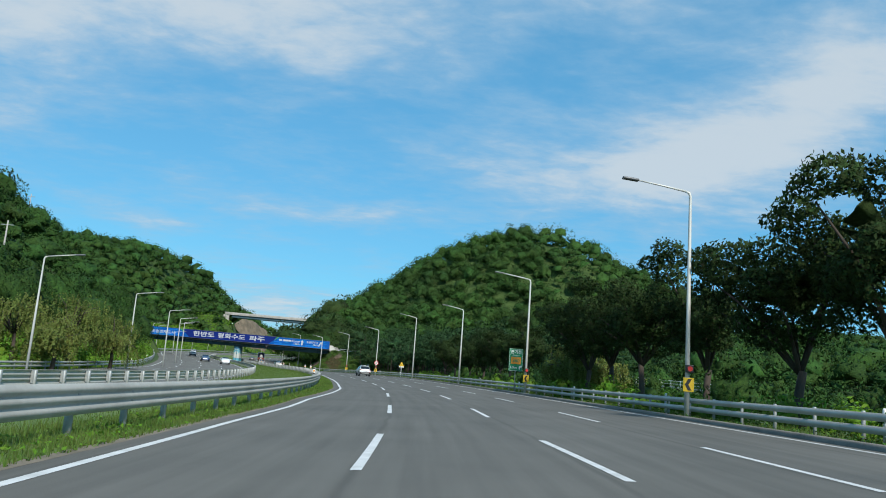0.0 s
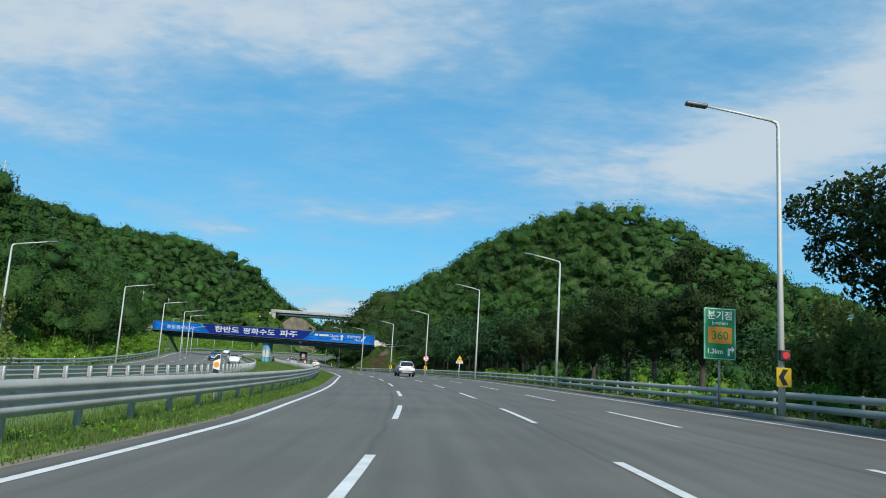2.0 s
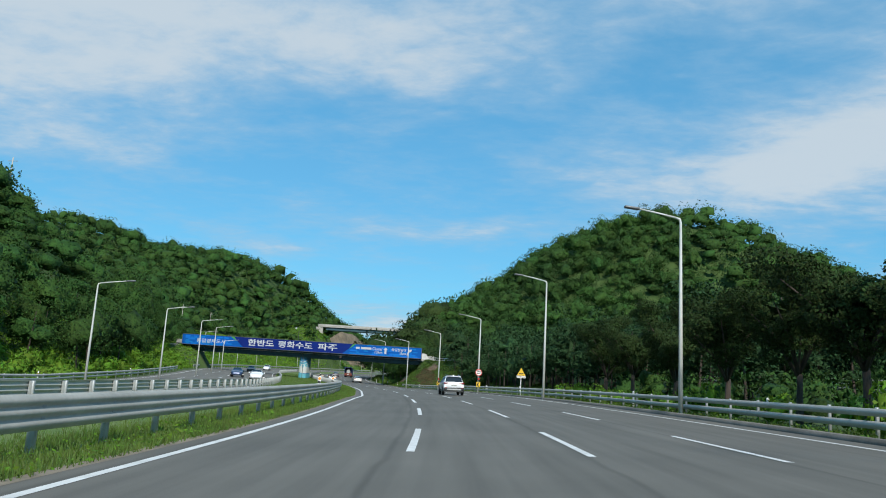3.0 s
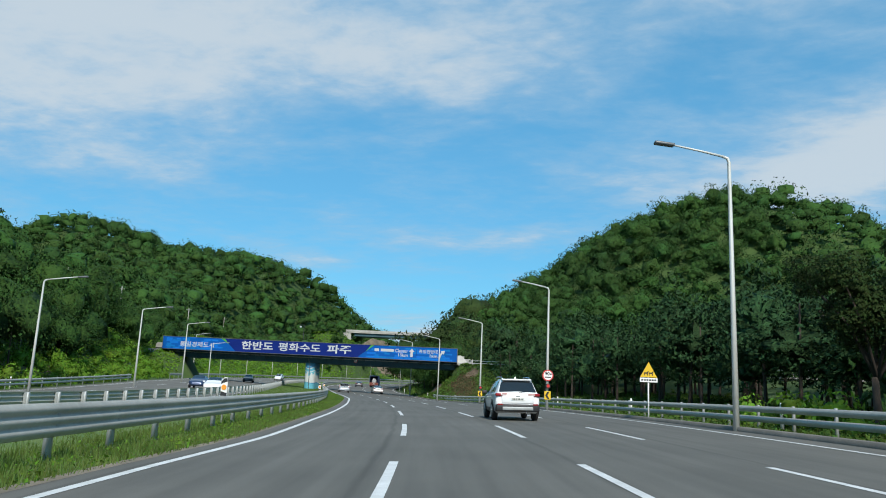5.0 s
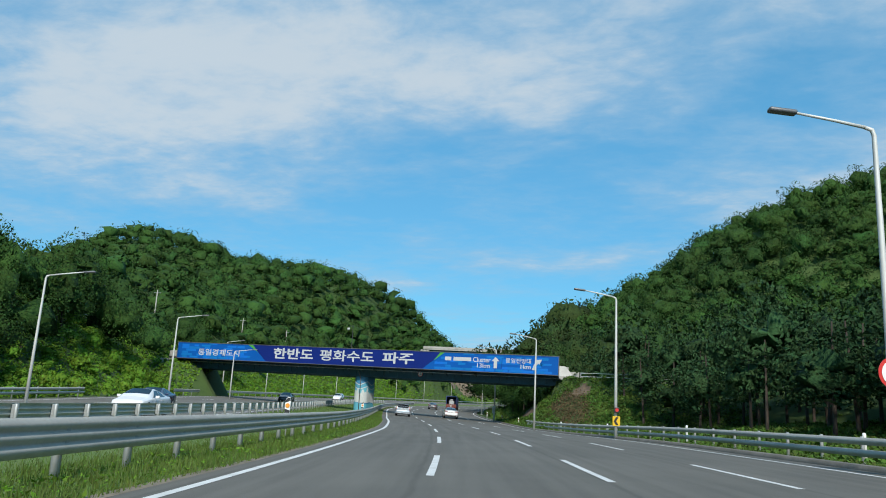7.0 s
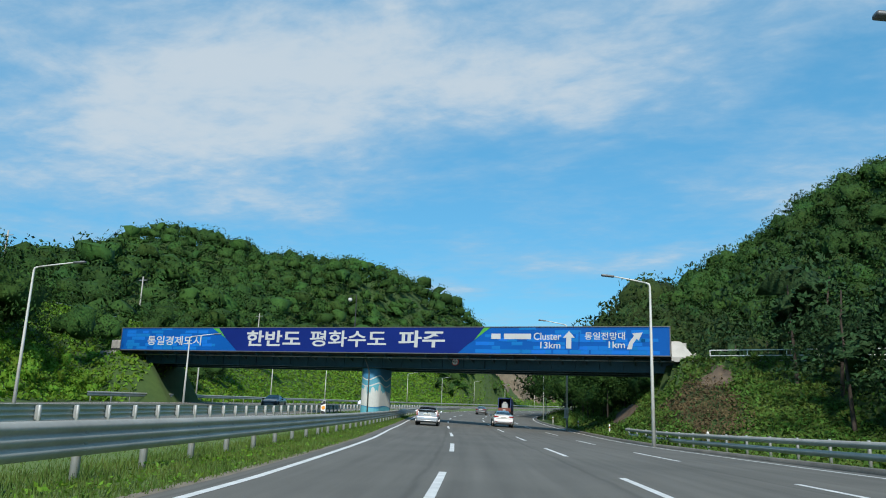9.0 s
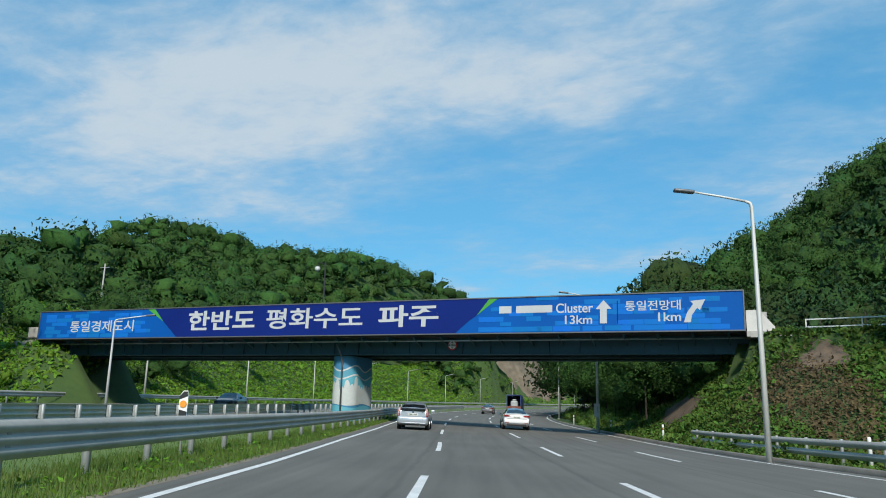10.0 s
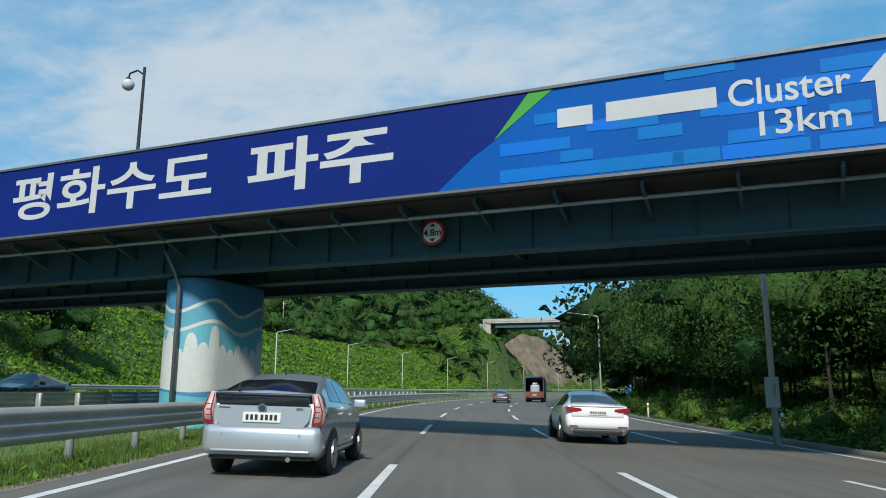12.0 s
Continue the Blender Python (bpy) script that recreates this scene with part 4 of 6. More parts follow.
def crown_mesh(n, c, k, size, flat=0.75, squash=0.8, out=0.7, level=3, fill=0.86, soft=0.4, rough=0.2, lift=0.35):
    """Leaf sprays over a lumpy inner mass; returns corners, normals and three-cornered faces."""
    c, k = np.asarray(c, float), np.asarray(k, float)
    many_n = 3 * n
    pick = RNG.choice(len(c), many_n, p=k ** 2 / (k ** 2).sum())
    d = RNG.normal(size=(many_n, 3))
    d /= np.linalg.norm(d, axis=1)[:, None]
    p = c[pick] + d * (k[pick] * (out + (1.08 - out) * RNG.random(many_n)))[:, None] * np.array([1, 1, squash])
    # sprays deep inside another lump are left out first
    deep = (np.linalg.norm((p[:, None] - c[None]) / np.array([1, 1, squash]), axis=2) / k[None]).min(1)
    best = np.argsort(deep + 0.16 * RNG.random(many_n))[::-1][:n]
    pick, d, p = pick[best], d[best], p[best]
    mid = np.average(c, axis=0, weights=k ** 2)
    away = (p - mid) * np.array([1, 1, 1.0])
    away /= np.linalg.norm(away, axis=1)[:, None]
    q = sprays(p, d * 0.6 + away * 0.6, size, flat)
    own = np.cross(q[:, 1] - q[:, 0], q[:, 2] - q[:, 0])
    own /= np.linalg.norm(own, axis=1)[:, None] + 1e-9
    nrm = (d * 0.7 + away * 0.5) * soft + own * (1 - soft)
    nrm[:, 2] += lift
    nrm /= np.linalg.norm(nrm, axis=1)[:, None]
    i = np.arange(n)[:, None] * 4
    parts_v, parts_n, parts_f = [q.reshape(-1, 3)], [np.repeat(nrm, 4, 0)], [i + np.array([0, 1, 2]), i + np.array([0, 2, 3])]
    if fill:
        b, f = ball(level)
        z = np.array([1, 1, 1 / squash])
        o, cc = mid * z, c * z - mid * z
        along = b @ cc.T
        disc = along ** 2 - (cc ** 2).sum(1)[None] + (k ** 2)[None]
        reach = np.where(disc > 0, along + np.sqrt(np.maximum(disc, 0)), 0).max(1)
        reach = np.maximum(reach, k.mean() * 0.6) * fill * RNG.uniform(1 - rough, 1 + rough * 0.5, len(b))
        v = (o + b * reach[:, None]) / z
        fn = np.cross(v[f[:, 1]] - v[f[:, 0]], v[f[:, 2]] - v[f[:, 0]])
        vn = np.zeros_like(v)
        for j in range(3):
            np.add.at(vn, f[:, j], fn)
        vn /= np.linalg.norm(vn, axis=1)[:, None] + 1e-9
        vn[:, 2] += lift
        vn /= np.linalg.norm(vn, axis=1)[:, None] + 1e-9
        parts_f.append(f + 4 * n)
        parts_v.append(v)
        parts_n.append(vn)
    return np.concatenate(parts_v), np.concatenate(parts_n), np.concatenate(parts_f)


def dome_form(h, w, lumps, seed, low=0.2, swell=1.0):
    """Uneven lumps of many sizes over the upper side of one crown."""
    r = np.random.default_rng(seed)
    mid, tall = h * (low + 1) / 2, h * (1 - low) / 2
    long, way = r.uniform(1.0, 1.35), r.uniform(0, 3.14)
    c, k = [], []
    for i in range(lumps):
        z = -0.55 + 1.5 * (i + r.random()) / lumps
        turn = i * 2.39996 + r.uniform(-0.9, 0.9)
        out = math.sqrt(max(0.05, 1 - z * z)) * r.uniform(0.35, 1.05) * w
        out *= long if abs(math.cos(turn - way)) > 0.7 else 1.0
        c.append((out * math.cos(turn), out * math.sin(turn), mid + tall * z * r.uniform(0.5, 0.88)))
        k.append(w * r.uniform(0.16, 0.44) * swell)
    return c, k


def many(name, variants, x, y, z, size, turn, which, mat, label, category):
    """One object of kind stuff with all the copies of leaf clouds joined."""
    vs, ns, fs, base = [], [], [], 0
    for i, (v, nv, f) in enumerate(variants):
        m = which == i
        if not m.any():
            continue
        cs, sn = np.cos(turn[m])[:, None], np.sin(turn[m])[:, None]
        k = size[m][:, None]
        g = np.stack(((v[:, 0] * cs - v[:, 1] * sn) * k + x[m][:, None], (v[:, 0] * sn + v[:, 1] * cs) * k + y[m][:, None], v[:, 2] * k * (1 + 0.25 * np.sin(turn[m] * 7))[:, None] + z[m][:, None]), -1)
        h = np.stack((nv[:, 0] * cs - nv[:, 1] * sn, nv[:, 0] * sn + nv[:, 1] * cs, nv[:, 2] + 0 * cs), -1)
        vs.append(g.reshape(-1, 3))
        ns.append(h.reshape(-1, 3))
        fs.append((f[None] + (base + np.arange(m.sum()) * len(v))[:, None, None]).reshape(-1, 3))
        base += m.sum() * len(v)
    me = arrays(name, np.concatenate(vs), np.concatenate(fs), np.concatenate(ns))
    return tagged(put(name, me, mat), label, category, kind="stuff")


def scatter(x0, x1, y0, y1, gap):
    gx_, gy_ = np.meshgrid(np.arange(x0, x1, gap), np.arange(y0, y1, gap))
    x = gx_.ravel() + RNG.uniform(-0.5, 0.5, gx_.size) * gap
    y = gy_.ravel() + RNG.uniform(-0.5, 0.5, gx_.size) * gap
    return x, y


def seen(x, y, h):
    """True where a tree of height h shows above the ground and woods between it and the road."""
    out = np.zeros(len(x), bool)
    z = ground(x, y) + h
    k = np.linspace(0.04, 0.94, 26)
    for ex_, ey_, ez_ in at(np.arange(0.0, 217.0, 18.0), np.full(13, 0.7), 1.2):
        d = np.hypot(x - ex_, y - ey_)
        px_, py_ = ex_ + (x - ex_)[:, None] * k, ey_ + (y - ey_)[:, None] * k
        g = ground(px_.ravel(), py_.ravel()).reshape(px_.shape) + 2.5 * (k > 0.75)
        out |= (z - ez_) / d > ((g - ez_) / (d[:, None] * k)).max(1) - 0.004
    return out


def woods(name, x, y, keep, variants, size, mat, label, sink=0.4, category="trees", cull=False):
    if cull:
        # what the hill itself hides from the road stays simple
        back = keep.copy()
        back[keep] = ~seen(x[keep], y[keep], size * 0.9)
        keep = keep & ~back
        if back.any():
            woods(name + "_behind", x, y, back, broad_low, size, mat, label + ", on the far side", sink, category)
    x, y = x[keep], y[keep]
    n = len(x)
    return many(name, variants, x, y, ground(x, y) - sink, size * RNG.uniform(0.8, 1.18, n), RNG.random(n) * 6.283, RNG.integers(0, len(variants), n), mat, label, category)


def trunks(name, x, y, keep, h, r, label):
    """Plain tapered stems under a wood, joined."""
    x, y = x[keep], y[keep]
    z = ground(x, y)
    n = len(x)
    lean = RNG.normal(size=(n, 2)) * 0.05 * h
    t = np.arange(5) * 2 * math.pi / 5
    v = np.zeros((n, 10, 3))
    for i, (f, rr) in enumerate(((-0.03, 1.0), (1.0, 0.35))):
        v[:, 5 * i:5 * i + 5, 0] = x[:, None] + lean[:, :1] * f + np.cos(t) * r * rr
        v[:, 5 * i:5 * i + 5, 1] = y[:, None] + lean[:, 1:] * f + np.sin(t) * r * rr
        v[:, 5 * i:5 * i + 5, 2] = z[:, None] + h * f
    k = np.arange(5)
    f = np.stack((k, (k + 1) % 5, 5 + (k + 1) % 5, 5 + k), -1)
    f = (f[None] + (np.arange(n) * 10)[:, None, None]).reshape(-1, 4)
    return tagged(put(name, arrays(name, v.reshape(-1, 3), f), "bark"), label, "tree trunks", kind="stuff")


broad_far = [crown_mesh(125, *dome_form(1.0, 0.54, 15, 20 + i, 0.12), 0.044, 0.8, 0.85, 0.86, 1, 0.84, 0.66, 0.25, 0.35) for i in range(8)]
broad_hill = [crown_mesh(640, *dome_form(1.0, 0.52, 24, 126 + i, 0.1, 0.95), 0.030, 0.9, 0.85, 0.8, 2, 0.72, 0.6, 0.3, 0.35) for i in range(8)]
broad_low = [crown_mesh(4, *dome_form(1.0, 0.47, 8, 34 + i, 0.2), 0.06, level=1, rough=0.2, fill=0.95) for i in range(3)]
broad_mid = [crown_mesh(420, *dome_form(1.0, 0.50, 24, 50 + i, 0.2, 0.95), 0.030, 0.8, 0.8, 0.8, 2, 0.82, 0.6, 0.25) for i in range(5)]
broad_near = [crown_mesh(1500, *dome_form(1.0, 0.50, 30, 60 + i, 0.1, 0.9), 0.0185, 0.8, 0.85, 0.72, 2, 0.72, 0.6, 0.3) for i in range(4)]
tall_near = [crown_mesh(4600, *dome_form(1.0, 0.48, 30, 90 + i, 0.22, 0.9), 0.0125, 0.8, 0.85, 0.75, 2, 0.66, 0.6, 0.3, 0.3) for i in range(4)]
pines = [crown_mesh(1150, *dome_form(1.0, 0.33, 36, 40 + i, 0.04, 0.8), 0.0185, 0.75, 0.5, 0.6, 2, 0.62, 0.6, 0.3) for i in range(4)]
pines_back = [crown_mesh(260, *dome_form(1.0, 0.27, 24, 45 + i, 0.2, 0.9), 0.032, 0.75, 0.55, 0.7, 1, 0.7, 0.6, 0.3) for i in range(3)]
bushes = [crown_mesh(200, *crown_form(0.9, 0.75, 9, 80 + i, 0.10), 0.060, level=2, fill=0.6, rough=0.3) for i in range(4)]
scrub = [crown_mesh(190, *crown_form(0.9, 0.75, 9, 85 + i, 0.10), 0.048, level=2, fill=0.6, rough=0.3) for i in range(4)]
low_scrub = [crown_mesh(430, *crown_form(0.9, 0.8, 11, 95 + i, 0.06), 0.036, level=2, fill=0.6, rough=0.3) for i in range(4)]
tufts = [crown_mesh(60, *crown_form(0.6, 0.8, 6, 70 + i, 0.05), 0.085, level=2, fill=0.6, rough=0.3) for i in range(4)]


def hill_height(x, y):
    return sum(h * np.exp(-((x - cx) / sx) ** 2 / 2 - ((y - cy) / sy) ** 2 / 2) for cx, cy, h, sx, sy in HILLS)


# woods on the hills
x, y = scatter(-320, 190, 60, 590, 4.9)
s, u = plan(x, y)
d, _ = ramp_near(x, y)
cliff_zone = (s > 455) & (s < 600) & (u > -66) & (u < 0)
keep = ((u < -62) | ((u > np.where(s > 236, 33, 40)) & (d > 6) & (hill_height(x, y) > 2.0))) & ~cliff_zone & (s > 10)
hidden = ((x > 140) & (y > 330)) | (x < -300) | ((x > 20) & (y > 470))
keep &= ~hidden | (RNG.random(len(x)) < 0.08)
close = ((x > -40) & (x < 64) & (y < 392)) | ((x < 0) & (x > -125) & (y < 262))
woods("woods", x, y, keep & close, broad_hill, 7.3, "forest", "dense deciduous woods on the nearer hillsides", 0.8, cull=True)
woods("far_woods", x, y, keep & ~close & (RNG.random(len(x)) < 0.93), broad_far, 8.5, "forest", "dense deciduous woods covering the far hills", 0.8, cull=True)
# trees on the bank of the oncoming road, with bushes at their feet
x, y = scatter(-110, -15, -10, 262, 4.7)
s, u = plan(x, y)
edge = np.interp(s, (0, 60, 120, 150, 205, 226, 240), (-40, -41, -41, -34.0, -34.0, -38.5, -54))
keep = (u < edge) & (u > edge - 9) & (s < 250)
woods("bank_trees", x, y, keep, broad_near, 7.4, "forest", "deciduous trees on the bank beside the oncoming road")
trunks("bank_trunks", x, y, keep, 5.0, 0.12, "slim dark tree trunks on the bank")
woods("abutment_trees", x, y, (s > 212) & (y < 230.5) & (u < -36.5) & (u > -60) & (u > edge), broad_near, 7.4, "forest", "deciduous trees below the end of the overpass")
keep = (u <= edge - 9) & (u > -67)
woods("bank_trees_behind", x, y, keep, broad_mid, 6.0, "forest", "deciduous trees further up the bank", cull=True)
x, y = scatter(-125, -60, 236, 320, 4.0)
s, u = plan(x, y)
keep = (u < -35) & (u > -45) & (s > 258) & (s < 288) & (RNG.random(len(x)) < 0.6) & (np.hypot(x + 75, y - 238) > 9)
woods("bank_trees_beyond", x, y, keep, broad_near, 5.4, "forest", "small deciduous trees on the bank behind the overpass", 0.3)
x, y = scatter(-75, -15, -20, 235, 2.1)
s, u = plan(x, y)
keep = (u < -31.4) & (u > np.interp(s, (0, 60, 120, 150, 210, 226, 250), (-41, -41, -42, -37, -37, -46, -46))) & (s < 244) & (RNG.random(len(x)) < 0.8)
woods("bushes", x, y, keep, bushes, 2.0, "vine", "bright green bushes and creepers behind the guard rail", 0.15, "bushes")
x, y = scatter(-150, -40, 200, 480, 2.5)
s, u = plan(x, y)
keep = (u < -32) & (u > -56) & (s > 218) & (s < 470) & (RNG.random(len(x)) < 0.75)
woods("slope_bushes", x, y, keep, tufts, 1.3, "vine", "low bright green bushes and creepers on the cut slope", 0.15, "bushes")
x, y = scatter(-10, 45, 100, 245, 1.9)
s, u = plan(x, y)
d, _ = ramp_near(x, y)
keep = (u > 14) & (u < 34) & (s > 112) & (s < 240) & (d > 3.2) & (RNG.random(len(x)) < 0.45) & (((s - 220) / 6) ** 2 + ((u - 17.5) / 3.4) ** 2 > 1)
woods("embankment_bushes", x, y, keep, tufts, 0.7, "weeds", "low creepers and weeds on the embankment", 0.1, "bushes")
x, y = scatter(-45, 0, 200, 256, 1.3)
s, u = plan(x, y)
d, _ = ramp_near(x, y)
keep = (u > 12.6) & (u < 22) & (s > 221) & (s < 247) & (d > 1.6) & (((s - 233.2) / 4.5) ** 2 + ((u - 14.5) / 1.6) ** 2 > 1) & (((s - 221.7) / 2.6) ** 2 + ((u - 18.5) / 2.4) ** 2 > 1)
woods("abutment_creepers", x, y, keep, tufts, 0.8, "weeds", "creepers hanging over the bank below the abutment", 0.0, "bushes")
# pines beside the slip road, broadleaf behind
x, y = scatter(-30, 80, 95, 262, 3.6)
s, u = plan(x, y)
d, _ = ramp_near(x, y)
keep = (u > 22) & (u < 36) & (s > 116) & (d > 3.8) & (s < 236)
woods("pine_wood", x, y, keep, pines, 8.7, "pine", "dark pine wood on the bank beside the road")
trunks("pine_trunks", x, y, keep, 6.5, 0.14, "bare reddish pine trunks")
keep = (u >= 36) & (u < 52) & (s > 112) & (d > 3.8) & (s < 240)
woods("pine_wood_behind", x, y, keep, pines_back, 8.8, "pine", "dark pine wood further up the bank")
# dark trees close to the road behind the overpass
x, y = scatter(-70, 10, 238, 380, 4.6)
s, u = plan(x, y)
keep = (u > 16.0) & (u < 22) & (s > 243) & (s < 310)
woods("roadside_trees", x, y, keep, tall_near, 8.6, "forest", "tall dark trees close to the road behind the overpass", 0.2)
trunks("roadside_trunks", x, y, keep, 4.2, 0.12, "dark forked trunks below the roadside trees")
keep = (u >= 22) & (u < 34) & (s > 238) & (s < 300) & (RNG.random(len(x)) < 0.7)
woods("roadside_trees_behind", x, y, keep, broad_near, 11.0, "leaf_dark", "tall dark trees behind the roadside row", 0.2)
keep = (u > 13.6) & (u < 34) & (s >= 300) & (s < 365)
woods("roadside_trees_beyond", x, y, keep, broad_mid, 12.6, "leaf_dark", "tall dark trees along the road further on", 0.2)
x, y = scatter(-70, 40, -30, 375, 1.8)
s, u = plan(x, y)
keep = (u > 13.4) & (u < 16.3) & (s < 128) & (RNG.random(len(x)) < 0.8)
woods("undergrowth", x, y, keep, bushes, 1.5, "vine", "leafy undergrowth along the right-hand road edge", 0.15, "bushes")
keep = (u > 13.5) & (((u < 23.5) & (s > 243) & (s < 330)) | ((u >= 20) & (u < 34) & (s > 235) & (s < 275) & (ramp_near(x, y)[0] > 3)))
woods("roadside_undergrowth", x, y, keep, low_scrub, 1.55, "weeds", "thick leafy undergrowth below the roadside trees", 0.2, "bushes")
keep = (u > 13.5) & (u < 17) & (s >= 330) & (s < 365)
woods("far_undergrowth", x, y, keep, scrub, 1.5, "weeds", "leafy undergrowth along the bend", 0.15, "bushes")
x, y = scatter(8, 75, -30, 140, 3.9)
s, u = plan(x, y)
keep = (u > 17) & (u < 56) & (s < 128) & (RNG.random(len(x)) < 0.8)
woods("thicket", x, y, keep, scrub, 3.1, "forest", "thick green scrub behind the street trees", 0.3, "bushes")
# rows of trees on the terrace over the green slope
x, y = scatter(-150, -40, 235, 600, 4.8)
s, u = plan(x, y)
keep = (u < -53) & (u > -64) & (s > 246) & (s < 460)
woods("terrace_trees", x, y, keep, broad_far, 6.0, "forest", "row of trees on the terrace above the green slope", 0.2)
keep = ((u < -36) & (u > -52) & (s > 246) & (s < 430) & (RNG.random(len(x)) < 0.05)) | ((s > 425) & (s < 470) & (u < -33) & (u > -56)) | ((s > 470) & (s < 640) & (u < -50) & (u > -66))
woods("slope_trees", x, y, keep, broad_far, 5.5, "forest", "single trees standing on the green slope", 0.2)
keep = (u > 13.4) & (u < 50) & (s > 365) & (s < 640)
woods("far_roadside_trees", x, y, keep, broad_far, 8.5, "leaf_dark", "dark trees on the far inside of the bend", 0.2)


def carpet(name, s0, s1, u0, u1, per_m2, size, lift, mat, label, where=None):
    """Leaves that lie over a slope."""
    n = int((s1 - s0) * abs(u1 - u0) * per_m2)
    s = RNG.uniform(s0, s1, n)
    u = RNG.uniform(min(u0, u1), max(u0, u1), n)
    p = at(s, u)
    if where is not None:
        k = where(s, u, p)
        p = p[k]
    n = len(p)
    e = 0.6
    z0, zx, zy = ground(p[:, 0], p[:, 1]), ground(p[:, 0] + e, p[:, 1]), ground(p[:, 0], p[:, 1] + e)
    nrm = np.stack((-(zx - z0) / e, -(zy - z0) / e, np.full(n, 1.0)), -1)
    nrm /= np.linalg.norm(nrm, axis=1)[:, None]
    lump = 0.5 + 0.5 * np.sin(p[:, 0] * 2.1 + np.sin(p[:, 1] * 1.3) * 1.5) * np.cos(p[:, 1] * 1.7 + np.sin(p[:, 0] * 0.9))
    p[:, 2] = z0 + lift * (0.2 + lump * 0.8) * RNG.uniform(0.3, 1.0, n)
    v, f = quads_of(sprays(p, nrm, size, 0.8))
    return tagged(put(name, arrays(name, v, f), mat), label, "creepers", kind="stuff")


carpet("creepers", 215, 330, -31.2, -56, 13, 0.23, 0.6, "vine", "bright green creepers covering the cut slope")
carpet("creepers", 330, 490, -31.2, -56, 7, 0.36, 0.8, "vine", "bright green creepers further along the cut slope")
carpet("creepers", 470, 640, -31.5, -52, 7, 0.32, 0.7, "vine", "green creepers round the far rock cut",
       lambda s, u, p: (np.sin(s * 0.35 + u * 0.5) + np.sin(s * 0.13 - u * 0.9) > 0.2) | (s < 487) | (s > 556) | (u < -47) | (u > -36.5))
carpet("creepers", 20, 215, -31.0, -44, 12, 0.19, 0.55, "vine", "green creepers on the bank behind the guard rail")


def in_soil(s, u):
    """Bare earth on the bank and the beaten slope below the overpass, with ragged edges."""
    k = RNG.uniform(0.4, 1.2, len(s))
    return (((s - 221.7) / 1.5) ** 2 + ((u - 18.5) / 1.5) ** 2 < k) | (((s - 233.2) / 4.0) ** 2 + ((u - 14.5) / 1.1) ** 2 < k)


def in_dead(s, u):
    return ((s - 218.3) / 6.0) ** 2 + ((u - 16.0) / 2.8) ** 2 < RNG.uniform(0.3, 1.2, len(s))


carpet("dead_stalks", 210, 226, 12.9, 20.0, 110, 0.10, 0.55, "dead", "brown dead stalks and dry creepers on the bank", lambda s, u, p: in_dead(s, u))
carpet("creepers", 212, 252, 11.7, 14.6, 90, 0.115, 0.7, "weeds", "weeds and creepers along the kerb below the overpass", lambda s, u, p: ~in_soil(s, u))
carpet("creepers", 204, 250, 13.2, 23, 85, 0.13, 0.5, "weeds", "thick creepers over the bank beside the abutment",
       lambda s, u, p: ~in_soil(s, u) & ~in_dead(s, u) & (ramp_near(p[:, 0], p[:, 1])[0] > 1.7))
carpet("creepers", 112, 240, 13.0, 30, 30, 0.15, 0.4, "weeds", "low green creepers on the embankment of the slip road",
       lambda s, u, p: ~in_soil(s, u) & ~in_dead(s, u) & (ramp_near(p[:, 0], p[:, 1])[0] > 2.0))


def grass(name, s0, s1, u0, u1, per_m2, tall, label, follow=0.0):
    n = int((s1 - s0) * abs(u1 - u0) * per_m2)
    s, u = RNG.uniform(s0, s1, n), RNG.uniform(min(u0, u1), max(u0, u1), n)
    u = u + follow * (inner(3.44)(s)) * np.clip((u - u1) / (u0 - u1), 0, 1)
    p = at(s, u)
    p[:, 2] -= 0.02
    tuft = 0.55 + 0.45 * np.sin(p[:, 0] * 1.9 + 2 * np.sin(p[:, 1] * 0.7)) * np.cos(p[:, 1] * 2.3)
    h = tall * (0.35 + 0.8 * RNG.random(n)) * (0.6 + 0.5 * tuft)
    a = RNG.random(n) * 6.283
    w = RNG.uniform(0.006, 0.014, n)
    side = np.stack((np.cos(a), np.sin(a), np.zeros(n)), -1) * w[:, None]
    lean = np.stack((RNG.normal(size=n), RNG.normal(size=n), np.zeros(n)), -1) * (h * 0.28)[:, None]
    top = p + lean + np.stack((np.zeros(n), np.zeros(n), h), -1)
    v = np.stack((p - side, p + side, top), 1).reshape(-1, 3)
    return tagged(put(name, arrays(name, v, np.arange(n * 3).reshape(-1, 3)), "grass"), label, "grass", kind="stuff")


grass("grass", -8, 290, -3.98, -6.2, 330, 0.20, "uneven green grass along the foot of the guard rail", 1.0)
grass("grass", -8, 290, -6.2, -13.2, 45, 0.16, "rough mown grass on the median")
grass("grass", -8, 225, 11.6, 14.2, 70, 0.22, "rough grass below the guard rail")


